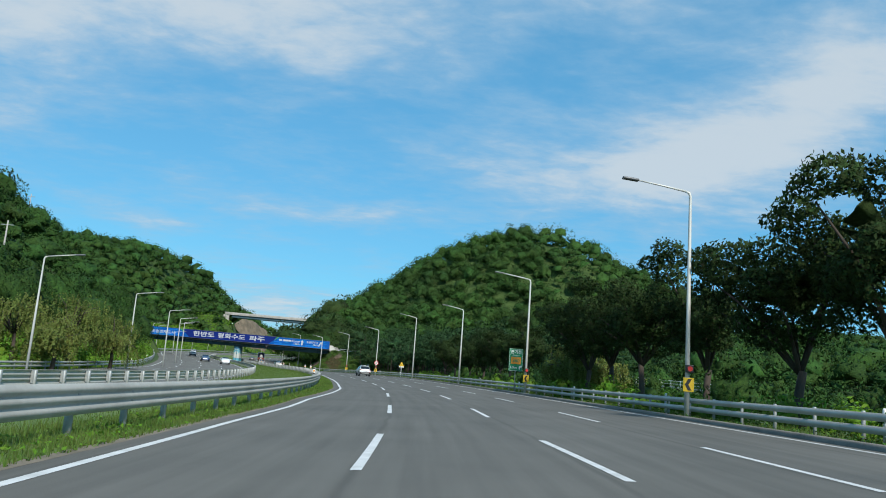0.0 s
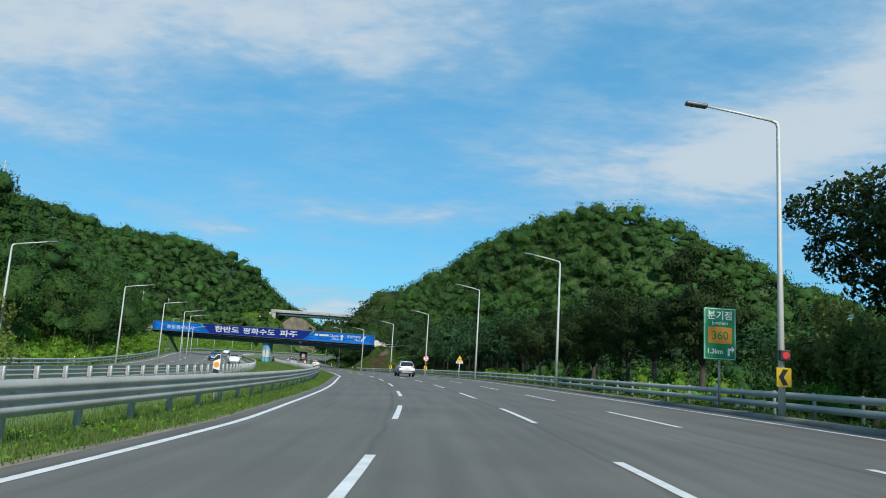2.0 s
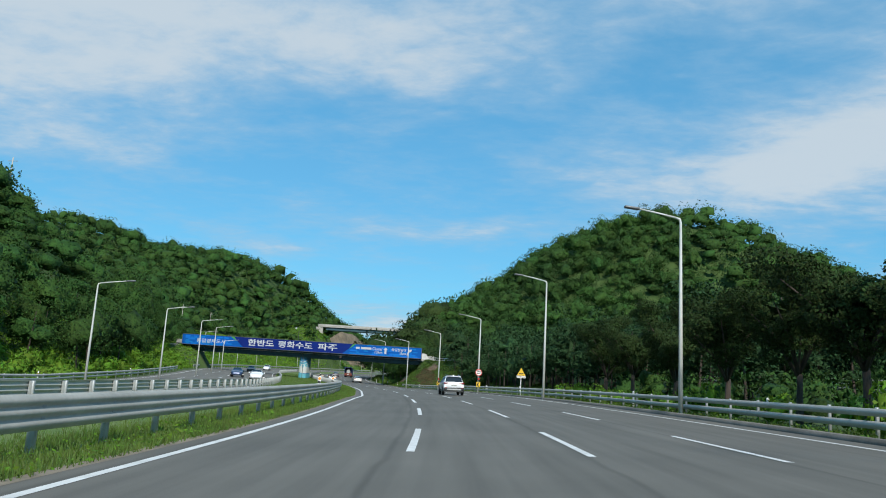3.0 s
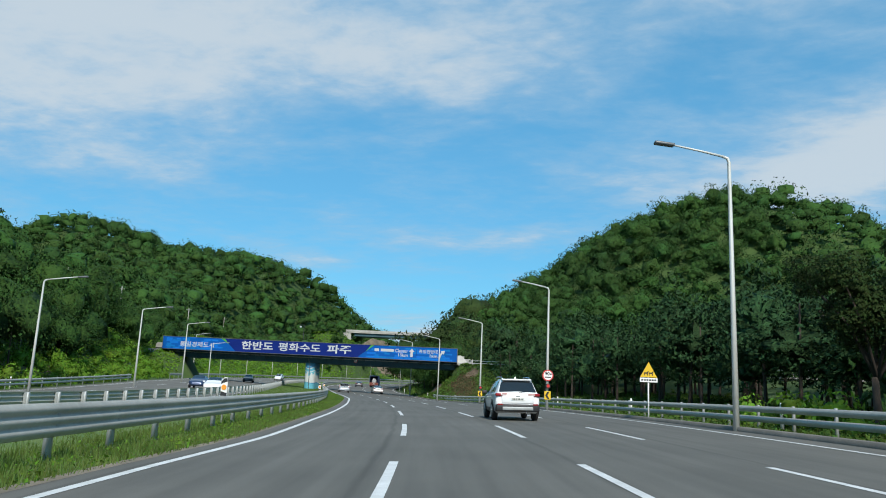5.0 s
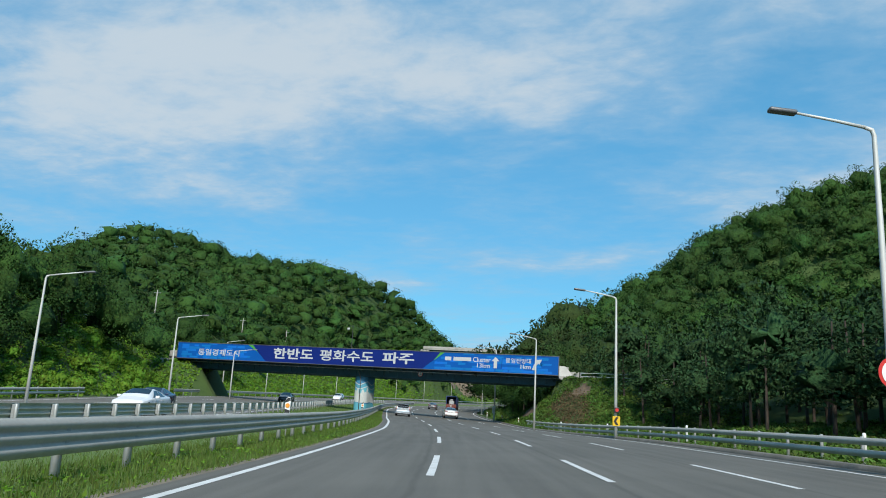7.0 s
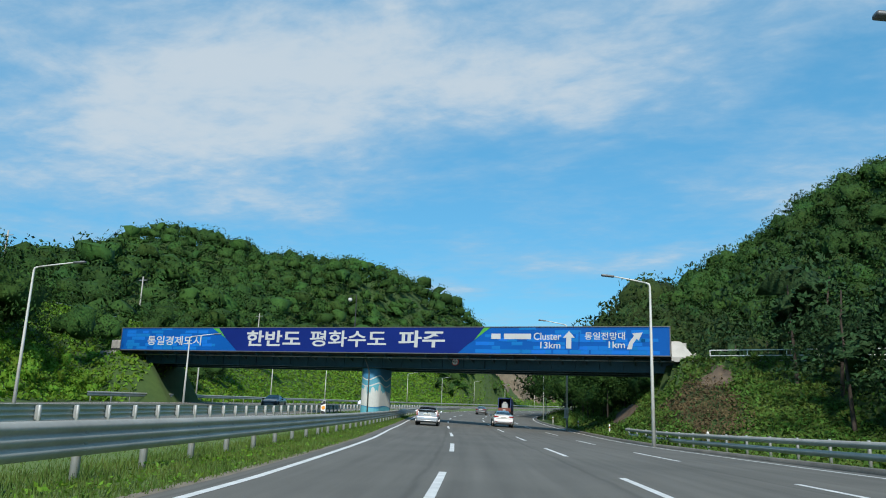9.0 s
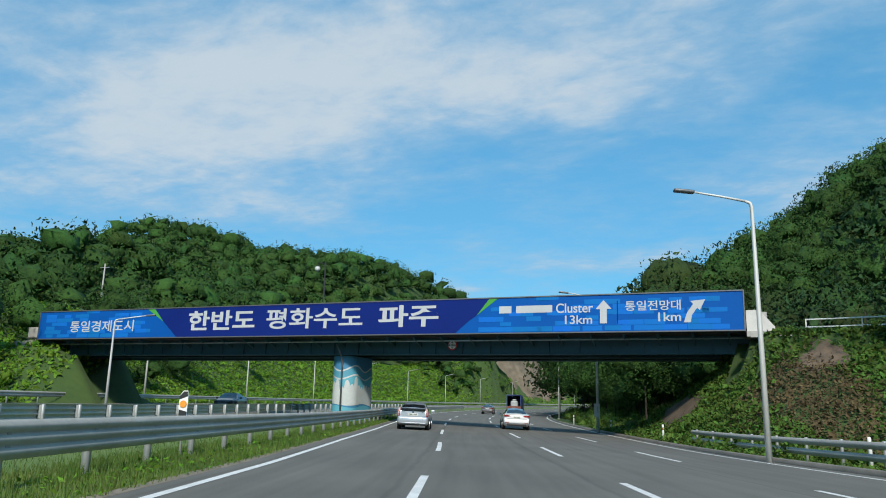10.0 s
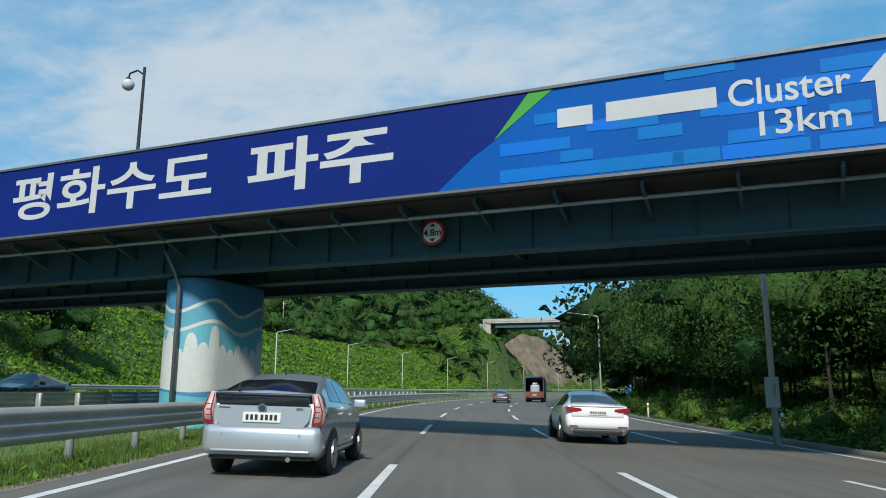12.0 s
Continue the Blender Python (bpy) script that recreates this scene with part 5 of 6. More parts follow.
def verge_weeds(name, s0, s1, near, far, per_m2, size, tall, mat, label):
    """Broad-leaved weeds in clumps between two lines beside the road."""
    n = int((s1 - s0) * 1.3 * per_m2)
    s, f = RNG.uniform(s0, s1, n), RNG.random(n)
    u = near(s) * (1 - f) + far(s) * f
    p = at(s, u)
    clump = 0.5 + 0.5 * np.sin(p[:, 0] * 2.7 + 1.6 * np.sin(p[:, 1] * 1.1)) * np.cos(p[:, 1] * 1.9 + 0.7 * np.sin(p[:, 0] * 1.3))
    k = RNG.random(n) < 0.25 + 0.75 * clump
    p, clump = p[k], clump[k]
    p[:, 2] += tall * RNG.random(len(p)) * (0.3 + 0.9 * clump)
    d = np.tile((0.0, 0.0, 1.0), (len(p), 1))
    v, g = quads_of(sprays(p, d, size, 0.6))
    return tagged(put(name, arrays(name, v, g), mat), label, "weeds", kind="stuff")


verge_weeds("verge_weeds", -4, 250, inner(-0.56), inner(-2.3), 75, 0.045, 0.13, "vine", "broad-leaved weeds and clover along the median edge")
verge_weeds("verge_weeds", -4, 215, lambda s: 11.5 + 0 * s, lambda s: 12.9 + 0 * s, 45, 0.06, 0.22, "weeds", "straggling weeds at the foot of the guard rail")


# ---- street trees ----
def street_tree(x, y, z, seed, h=9.5, w=4.9, label="spreading dark-leaved street tree with a forked trunk"):
    r = random.Random(seed)
    e = thing("street_tree", (x, y, z), label, "tree", "street trees beside the road")
    fork = h * r.uniform(0.24, 0.3)
    bm = tube(bmesh.new(), [(0, 0, -0.3), (0.03, 0, 0.25), (r.uniform(-0.1, 0.1), r.uniform(-0.1, 0.1), fork * 0.6), (r.uniform(-0.15, 0.15), r.uniform(-0.15, 0.15), fork)], [0.30, 0.23, 0.19, 0.17], 10)
    part("trunk", bm, "bark", e, "", True)
    ends = []
    for k in range(8):
        a = k * 0.785 + r.uniform(-0.35, 0.35)
        reach, up = w * r.uniform(0.5, 1.0), h * r.uniform(0.46, 0.8)
        mid = (math.cos(a) * reach * 0.4, math.sin(a) * reach * 0.4, fork + (up - fork) * 0.55)
        tip = (math.cos(a) * reach, math.sin(a) * reach, up)
        part("limb", tube(bmesh.new(), [(0, 0, fork - 0.15), mid, tip], [0.11, 0.07, 0.03], 6), "bark", e, "", True)
        ends += [tip, mid]
    c, k = [], []
    for tx, ty, tz in ends:
        for _ in range(5):
            c.append((tx + r.uniform(-1, 1) * w * 0.26, ty + r.uniform(-1, 1) * w * 0.22, tz + r.uniform(-0.02, 0.12) * h))
            k.append(w * r.uniform(0.18, 0.32))
    v, nv, f = crown_mesh(16500, c, k, 0.098, 0.8, 0.55, 0.5, 3, 0.5, 0.5, 0.35)
    w_, nw, g = crown_mesh(1900, c, np.array(k) * 1.07, 0.10, 0.9, 0.7, 0.8, 3, 0, 0.4)
    put("crown", arrays("crown", np.concatenate((v, w_)), np.concatenate((f, g + len(v))), np.concatenate((nv, nw))), "leaf_dark", e)
    return e


kinds = {}
tr = random.Random(8)
# place along the road, distance from it and height
STREET = ((25.5, 16.7, 11.2), (32, 16.8, 10.2), (44, 18.0, 10.9), (51, 16.7, 10.8), (57, 16.6, 10.1), (62.7, 16.8, 10.4), (81.2, 16.6, 9.2), (88, 16.5, 8.6),
          (93.5, 16.8, 7.9), (100.5, 16.6, 8.0), (108.5, 16.8, 7.6), (116, 16.6, 8.0), (123, 16.8, 7.6))
for i, (s0, u0, tall) in enumerate(STREET):
    x, y, _ = at(s0, u0)
    z = ground_at(x, y)
    v = i % 4
    if v not in kinds:
        kinds[v] = (street_tree(x, y, z, 30 + v, tall, (3.6, 3.6, 3.0, 3.8)[v]), tall)
    else:
        copy_thing(kinds[v][0], Matrix.Translation((x, y, z)) @ Matrix.Rotation(tr.uniform(0, 6.28), 4, "Z") @ Matrix.Scale(tall / kinds[v][1], 4))


# ---- willows ----
def willow(x, y, seed, h, wide=0.4):
    r = random.Random(seed)
    z = ground_at(x, y)
    e = thing("willow", (x, y, z), "yellow-green willow with hanging branches behind the guard rail", "tree", "willows")
    part("trunk", tube(bmesh.new(), [(0, 0, -0.3), (0.1, 0.05, h * 0.2), (-0.1, 0.2, h * 0.4)], [0.26, 0.2, 0.14], 8), "bark", e, "", True)
    pts, dirs = [], []
    for b in range(13):
        a, rad = b * 2.4 + r.uniform(-0.4, 0.4), h * wide * r.uniform(0.15, 1.0)
        tip = Vector((math.cos(a) * rad, math.sin(a) * rad, h * r.uniform(0.5, 1.0) * (1 - 0.25 * rad / (h * wide))))
        part("limb", tube(bmesh.new(), [(-0.1, 0.2, h * 0.36), (tip.x * 0.5, tip.y * 0.5, h * 0.3 + tip.z * 0.5), tip], [0.1, 0.06, 0.02], 6), "bark", e, "", True)
        for _ in range(24):
            x0, y0, z0 = tip.x + r.gauss(0, 0.085) * h, tip.y + r.gauss(0, 0.085) * h, tip.z + r.uniform(-0.08, 0.05) * h
            hang, sway = h * r.uniform(0.12, 0.42), r.uniform(-0.3, 0.3)
            for k in range(20):
                t = k / 20
                pts.append((x0 + sway * t + r.gauss(0, 0.05), y0 + sway * t + r.gauss(0, 0.05), max(0.2, z0 - hang * t)))
                dirs.append((x0 * 0.4, y0 * 0.4 - 0.4, 0.7))
    v, f = quads_of(sprays(np.array(pts), np.array(dirs), 0.115, 0.7))
    put("crown", arrays("crown", v, f), "willow", e)


for x, y, h, sd, wide in ((-34.5, 86, 9.6, 1, 0.36), (-32.0, 92, 6.6, 2, 0.42), (-36.5, 78, 8.0, 3, 0.4), (-31.3, 75, 5.0, 5, 0.5), (15.7, 70, 5.2, 7, 0.55), (17.6, 66.5, 5.0, 8, 0.5), (18.6, 73.5, 5.2, 9, 0.55)):
    willow(x, y, sd, h, wide)


# ---- signs and posts ----
def facing(s, u, turn=0.0):
    """Turn about z so that -y looks back along the way."""
    return -float(np.interp(s, S, CH)) + turn


def plate(name, w, h, at_z, parent, mat, x=0.0, y=-0.06):
    return part(name, boxed((x - w / 2, y - 0.012, at_z - h / 2), (x + w / 2, y + 0.012, at_z + h / 2), 0.004), mat, parent)


def flat(outline, y, mat, parent, name):
    return part(name, prism(outline, y - 0.003, y), mat, parent)


def chevron_sign(x, y, z, turn, at_z):
    e = thing("chevron_sign", (x, y, z), "yellow curve marker with a black chevron strapped to the lamp pole", "sign", "chevron signs", turn)
    plate("panel", 0.46, 0.58, at_z, e, "yellow", 0, -0.15)
    flat([(0.13, at_z + 0.24), (-0.03, at_z + 0.24), (-0.17, at_z), (-0.03, at_z - 0.24), (0.13, at_z - 0.24), (-0.01, at_z)], -0.166, "black", e, "chevron")
    plate("clamp", 0.26, 0.05, at_z + 0.18, e, "steel_dull", 0, -0.122)
    part("lamp_box", boxed((-0.16, -0.30, at_z + 0.5), (0.16, -0.12, at_z + 0.82), 0.02), "black", e, "black warning lamp box")
    part("lens", disc(0.11, -0.315, -0.301, 20), "red", e).location = (0, 0, at_z + 0.66)
    return e


for x, y, hz in ((12.4, 32.7, 1.45), (10.94, 64.3, 1.4), (-3.08, 152.6, 1.15), (-10.35, 181.9, 1.2)):
    s, u = plan(np.array([x]), np.array([y]))
    chevron_sign(x, y, ground_at(x, y), facing(s[0], u[0]), hz)

# green junction sign
gx_, gy_ = 10.95, 70.0
gz_ = ground_at(gx_, gy_)
s, u = plan(np.array([gx_]), np.array([gy_]))
e = thing("junction_sign", (gx_, gy_, gz_), "green junction sign with an orange route number on a grey post", "sign", turn=facing(s[0], 0))
TOP = 4.92 - gz_
part("post", tube(bmesh.new(), [(0, 0, -0.2), (0, 0, TOP - 0.1)], 0.045, 10), "steel_dull", e, "", True)
plate("panel", 1.26, 1.98, TOP - 0.99, e, "green_sign")
for w, h_, z_, x_ in ((1.2, 0.02, TOP - 0.04, 0), (1.2, 0.02, TOP - 1.94, 0), (0.02, 1.9, TOP - 0.99, 0.59), (0.02, 1.9, TOP - 0.99, -0.59)):
    plate("border", w, h_, z_, e, "white_paint", x_, -0.066)
lettering("letters", "분기점", 0.36, (0, -0.078, TOP - 0.42), "white_paint", e, align="CENTER", deep=0.002, bold=0.006)
lettering("letters", "Junction", 0.19, (0, -0.078, TOP - 0.64), "white_paint", e, align="CENTER", deep=0.002)
plate("route_shield", 0.92, 0.62, TOP - 1.05, e, "orange", 0, -0.068)
lettering("letters", "360", 0.44, (0, -0.086, TOP - 1.2), "green_sign", e, align="CENTER", deep=0.002, bold=0.006)
lettering("letters", "1.3km", 0.26, (-0.52, -0.078, TOP - 1.75), "white_paint", e, deep=0.002, bold=0.004)
flat([(0.3, TOP - 1.82), (0.38, TOP - 1.82), (0.38, TOP - 1.62), (0.46, TOP - 1.62), (0.46, TOP - 1.7), (0.56, TOP - 1.57), (0.46, TOP - 1.44), (0.46, TOP - 1.53), (0.3, TOP - 1.53)], -0.074, "white_paint", e, "arrow")

# animal warning triangle
tx, ty = 1.6, 133.5
tz = ground_at(tx, ty)
s, u = plan(np.array([tx]), np.array([ty]))
e = thing("warning_sign", (tx, ty, tz), "yellow triangular animal warning sign with a plate on a white post", "sign", turn=facing(s[0], 0))
TOP = 4.68 - tz
part("post", tube(bmesh.new(), [(0, 0, -0.2), (0, 0, TOP - 0.1)], 0.035, 10), "white_paint", e, "", True)
part("triangle", prism([(-0.40, TOP - 0.70), (0.40, TOP - 0.70), (0, TOP)], -0.07, -0.04), "yellow", e)
for dx_ in (-0.11, 0.12):
    flat([(dx_ + a * 0.55, TOP - 0.42 + b * 0.5) for a, b in ((-0.2, -0.42), (-0.15, -0.42), (-0.14, -0.25), (0.06, -0.25), (0.08, -0.42), (0.13, -0.42), (0.13, -0.15), (0.22, 0.0), (0.12, -0.02), (0.02, -0.12), (-0.2, -0.12))], -0.075, "black", e, "animal_mark")
plate("panel", 0.84, 0.2, TOP - 0.83, e, "white_paint", 0, -0.055)
for k in range(6):
    plate("text_bar", 0.09, 0.08, TOP - 0.83, e, "black", -0.31 + 0.124 * k, -0.06)

# speed sign on the lamp pole
sx_, sy_ = -3.08, 152.6
sz_ = ground_at(sx_, sy_)
s, u = plan(np.array([sx_]), np.array([sy_]))
e = thing("speed_sign", (sx_, sy_, sz_), "round white speed limit sign with a red rim", "sign", turn=facing(s[0], 0))
for nm, r_, y_, m_ in (("rim", 0.40, -0.17, "red"), ("face", 0.32, -0.182, "white_paint")):
    part(nm, disc(r_, y_ - 0.01, y_ + 0.008, 32), m_, e).location = (0, 0, 2.55)
lettering("letters", "90", 0.34, (-0.05, -0.2, 2.56), "black", e, align="CENTER", deep=0.002, bold=0.008)
plate("text_bar", 0.1, 0.12, 2.64, e, "black", 0.21, -0.19)
plate("truck_mark", 0.46, 0.07, 2.42, e, "black", 0.0, -0.19)
plate("clamp", 0.3, 0.06, 2.55, e, "steel_dull", 0, -0.13)

# notice on the pole behind the overpass
e = thing("pole_notice", (-28.15, 239.7, ground_at(-28.15, 239.7)), "weathered white notice board strapped to a pole", "sign", turn=-0.1)
plate("board", 0.42, 0.95, 1.75, e, "mural_white", -0.02, -0.16)
plate("text_bar", 0.08, 0.45, 1.8, e, "concrete", 0.05, -0.178)


def median_marker(s, u):
    x, y, z = at(s, u)
    e = thing("object_marker", (x, y, z), "white marker plate with black stripes and amber reflector behind the rail", "marker", "median markers", facing(s, u))
    part("post", tube(bmesh.new(), [(0, 0.03, -0.4), (0, 0.03, 1.3)], 0.03, 8), "steel_dull", e, "", True)
    part("plate", prism([(-0.09, 0.84), (0.09, 0.84), (0.10, 1.3), (0.08, 1.42), (-0.01, 1.42), (-0.10, 1.3)], -0.03, -0.002), "white_paint", e)
    flat([(-0.098, 1.22), (0.098, 1.30), (0.08, 1.40), (0.0, 1.40), (-0.098, 1.29)], -0.0345, "black", e, "stripe")
    flat([(-0.088, 0.86), (0.088, 0.86), (0.09, 0.95), (-0.09, 1.0)], -0.0345, "black", e, "stripe")
    part("reflector", disc(0.08, -0.05, -0.035, 20), "orange", e).location = (0, 0, 1.12)


for s in (63.8, 106.8, 120.6, 161, 201):
    median_marker(s, -5.4)


def delineator(s, u):
    x, y, _ = at(s, u)
    e = thing("delineator", (x, y, ground_at(x, y)), "white delineator post with a dark band and reflector", "delineator", "roadside delineators", facing(s, u))
    part("post", tube(bmesh.new(), [(0, 0, -0.1), (0, 0, 0.95), (0, 0, 1.02)], [0.06, 0.06, 0.045], 10), "white_paint", e, "", True)
    part("band", tube(bmesh.new(), [(0, 0, 0.72), (0, 0, 0.86)], 0.0625, 10), "black", e)
    part("reflector", disc(0.04, -0.07, -0.062, 12), "orange", e).location = (0, 0, 0.79)


for s in list(range(4, 212, 17)) + [229, 245, 268]:
    delineator(s, 13.3 if s < 214 else 12.4)
for s in range(30, 200, 34):
    delineator(s, -31.2)

# railing and fence of the slip road
e = tagged(new("railing"), "white two-bar railing on a low concrete kerb beside the slip road", "railing")
pts = []
for (x0, y0, z0), (x1, y1, z1) in zip(RAMP[:6], RAMP[1:6]):
    n = max(2, int(math.hypot(x1 - x0, y1 - y0) / 2.4))
    pts += [(x0 + (x1 - x0) * k / n, y0 + (y1 - y0) * k / n, z0 + (z1 - z0) * k / n) for k in range(n)]
pts = [Vector(p) + (Vector((0, -2.3, 0)) if i < 9 else Vector((-2.4, -1.2, 0))) for i, p in enumerate(pts) if i > 0]
for up in (0.45, 0.85):
    part("bar", tube(bmesh.new(), [p + Vector((0, 0, up)) for p in pts], 0.035, 6), "white_paint", e)
part("kerb", tube(bmesh.new(), [p + Vector((0, 0, -0.05)) for p in pts], 0.2, 6), "concrete", e)
for p in pts:
    part("post", boxed((p.x - 0.03, p.y - 0.03, p.z - 0.2), (p.x + 0.03, p.y + 0.03, p.z + 0.9)), "white_paint", e)
ramp_road = [(Vector((a, b, c + 0.03))) for a, b, c in RAMP]
bm = bmesh.new()
prev = None
for i, p in enumerate(ramp_road):
    dd = (ramp_road[min(i + 1, len(ramp_road) - 1)] - ramp_road[max(i - 1, 0)])
    n_ = Vector((-dd.y, dd.x, 0)).normalized() * 2.0
    a, b = bm.verts.new(p - n_ + Vector((0, 0, 0.02))), bm.verts.new(p + n_ + Vector((0, 0, 0.02)))
    if prev:
        bm.faces.new((prev[0], prev[1], b, a))
    prev = (a, b)
tagged(part("slip_road", bm, "asphalt_old"), "narrow asphalt slip road climbing to the overpass", "road", kind="structure")

# lamp on the overpass
e = thing("globe_lamp", tuple(TO_BR @ Vector((-28.46, 0.9, P0 + 0.12))), "dark iron lamp post with a white globe on the overpass", "street lamp", turn=ang + math.pi)
part("post", tube(bmesh.new(), [(0, 0, 0), (0, 0, 0.5), (0, 0, 0.55), (0, 0, 5.35)], [0.11, 0.1, 0.06, 0.045], 10), "black", e, "", True)
part("arm", tube(bmesh.new(), [(0, 0, 5.1), (-0.3, 0, 5.3), (-0.62, 0, 5.25), (-0.66, 0, 5.1)], 0.03, 8), "black", e)
bm = bmesh.new()
bmesh.ops.create_uvsphere(bm, u_segments=18, v_segments=12, radius=0.2, matrix=Matrix.Translation((-0.66, 0, 4.87)))
part("globe", bm, "mural_white", e, "white glass globe", True)
part("cap", tube(bmesh.new(), [(-0.66, 0, 5.01), (-0.66, 0, 5.13)], [0.14, 0.05], 10), "black", e)

# ---- far overpass, cliff and fences ----
def far_bridge():
    a, b = Vector((-98, 458.0, 33.2)), Vector((-12, 470, 32.6))
    e = thing("far_overpass", a, "grey far overpass with a slim deck crossing the valley", "bridge")
    d = b - a
    n_ = Vector((-d.y, d.x, 0)).normalized()
    turn = Matrix.Rotation(math.atan2(d.y, d.x), 4, "Z")
    L_ = d.length
    for nm, lo, hi, m_ in (("deck", (0, -4.5, -0.5), (L_, 4.5, 0), "concrete"), ("parapet", (0, -4.6, 0.002), (L_, -4.3, 0.9), "concrete"), ("parapet", (0, 4.3, 0.002), (L_, 4.6, 0.9), "concrete"),
                           ("girder", (4, -3.6, -1.9), (L_, -3.0, -0.52), "girder"), ("girder", (4, 3.0, -1.9), (L_, 3.6, -0.52), "girder")):
        bm = boxed(lo, hi)
        bmesh.ops.transform(bm, matrix=turn, verts=bm.verts[:])
        part(nm, bm, m_, e)
    for k in (45,):
        bm = bmesh.new()
        box(bm, (k - 1.0, -3.4, -30), (k + 1.0, 3.4, -1.92))
        bmesh.ops.transform(bm, matrix=turn, verts=bm.verts[:])
        part("pier", bm, "mural_deep", e)
    bm = boxed((-3, -4.2, -4), (2.5, 4.2, -0.55), 0.1)
    bmesh.ops.transform(bm, matrix=turn, verts=bm.verts[:])
    part("abutment", bm, "concrete", e)


far_bridge()


def rock_face(s0, s1, u0, u1, rise):
    """A steep broken cut in the hillside."""
    ss, tt = np.meshgrid(np.linspace(s0, s1, 46), np.linspace(0, 1, 26), indexing="ij")
    uu = u0 + (u1 - u0) * tt
    p = at(ss.ravel(), uu.ravel())
    crest = np.interp(ss.ravel(), (s0, s0 + 14, s1 - 40, s1), (0.8, 1.05, 1.0, 0.45))
    q = [noise.fractal(Vector((a * 0.09, b * 0.09, c * 3.0)), 0.8, 2.1, 5) for (a, b, _), c in zip(p, tt.ravel())]
    p[:, 2] += 0.6 + rise * crest * tt.ravel() ** 0.9 + np.array(q) * 0.8
    p[:, 0] += np.array(q) * 1.0
    i = np.arange(ss.size).reshape(ss.shape)
    f = np.stack((i[:-1, :-1], i[1:, :-1], i[1:, 1:], i[:-1, 1:]), -1).reshape(-1, 4)
    return tagged(put("cliff", arrays("cliff", p, f), "rock"), "bare brown rock cut below the far overpass", "cliff", kind="structure")


rock_face(490, 562, -35.0, -47, 20)


def mast(x, y, h):
    e = thing("utility_pole", (x, y, ground_at(x, y) - 0.3), "grey concrete utility pole on the wooded slope", "utility pole", "utility poles")
    part("pole", tube(bmesh.new(), [(0, 0, 0), (0, 0, h)], [0.17, 0.1], 8), "concrete", e, "", True)
    part("cross_arm", boxed((-0.9, -0.05, h - 0.7), (0.9, 0.05, h - 0.6)), "steel_dull", e)


for s, u, h in ((70, -47, 11), (96, -50, 11), (122, -49, 10), (205, -62, 13), (262, -58, 10), (300, -60, 10), (345, -58, 9), (380, -60, 9)):
    x, y, _ = at(s, u)
    mast(x, y, h)
e = tagged(new("terrace_railing"), "pale metal railing along the terrace road", "railing")
ss = np.arange(240, 360, 3.0)
pts = [Vector((x, y, ground_at(x, y))) for x, y, _ in at(ss, np.full(ss.shape, -51.5))]
for up in (0.4, 0.8):
    part("bar", tube(bmesh.new(), [p + Vector((0, 0, up)) for p in pts], 0.06, 5), "steel", e)
for p in pts:
    part("post", boxed((p.x - 0.05, p.y - 0.05, p.z - 0.2), (p.x + 0.05, p.y + 0.05, p.z + 0.85)), "steel", e)


def bare_patch(s0, s1, u0, u1, label):
    """Bare soil where the creepers have been cut, with a ragged edge."""
    n = 44
    ang_ = np.linspace(0, 2 * math.pi, n, endpoint=False)
    rings = []
    for k, f in enumerate((0.0, 0.35, 0.7, 1.0)):
        rag = 1 + 0.16 * np.sin(ang_ * 3 + 1) + 0.10 * np.sin(ang_ * 7) + 0.06 * np.sin(ang_ * 13)
        p = at((s0 + s1) / 2 + (s1 - s0) / 2 * f * rag * np.cos(ang_), (u0 + u1) / 2 + (u1 - u0) / 2 * f * rag * np.sin(ang_))
        p[:, 2] = ground(p[:, 0], p[:, 1]) + (0.10 if f < 1 else -0.05)
        rings.append(p)
    v = np.concatenate(rings)
    f = []
    for k in range(3):
        for i in range(n):
            j = (i + 1) % n
            f.append((k * n + i, k * n + j, (k + 1) * n + j, (k + 1) * n + i))
    return tagged(put("bare_soil", arrays("bare_soil", v, f), "dry_soil", smooth=True), label, "soil", kind="structure")


bare_patch(158, 194, -37.0, -33.2, "bare reddish soil under the trees on the bank")
bare_patch(256.0, 266.0, -39.5, -34.0, "bare brown earth below the far end of the overpass")
bare_patch(220.2, 223.2, 17.0, 20.0, "bare brown soil below the slip road")
bare_patch(229.2, 237.4, 13.3, 15.7, "bare grey beaten slope below the overpass")


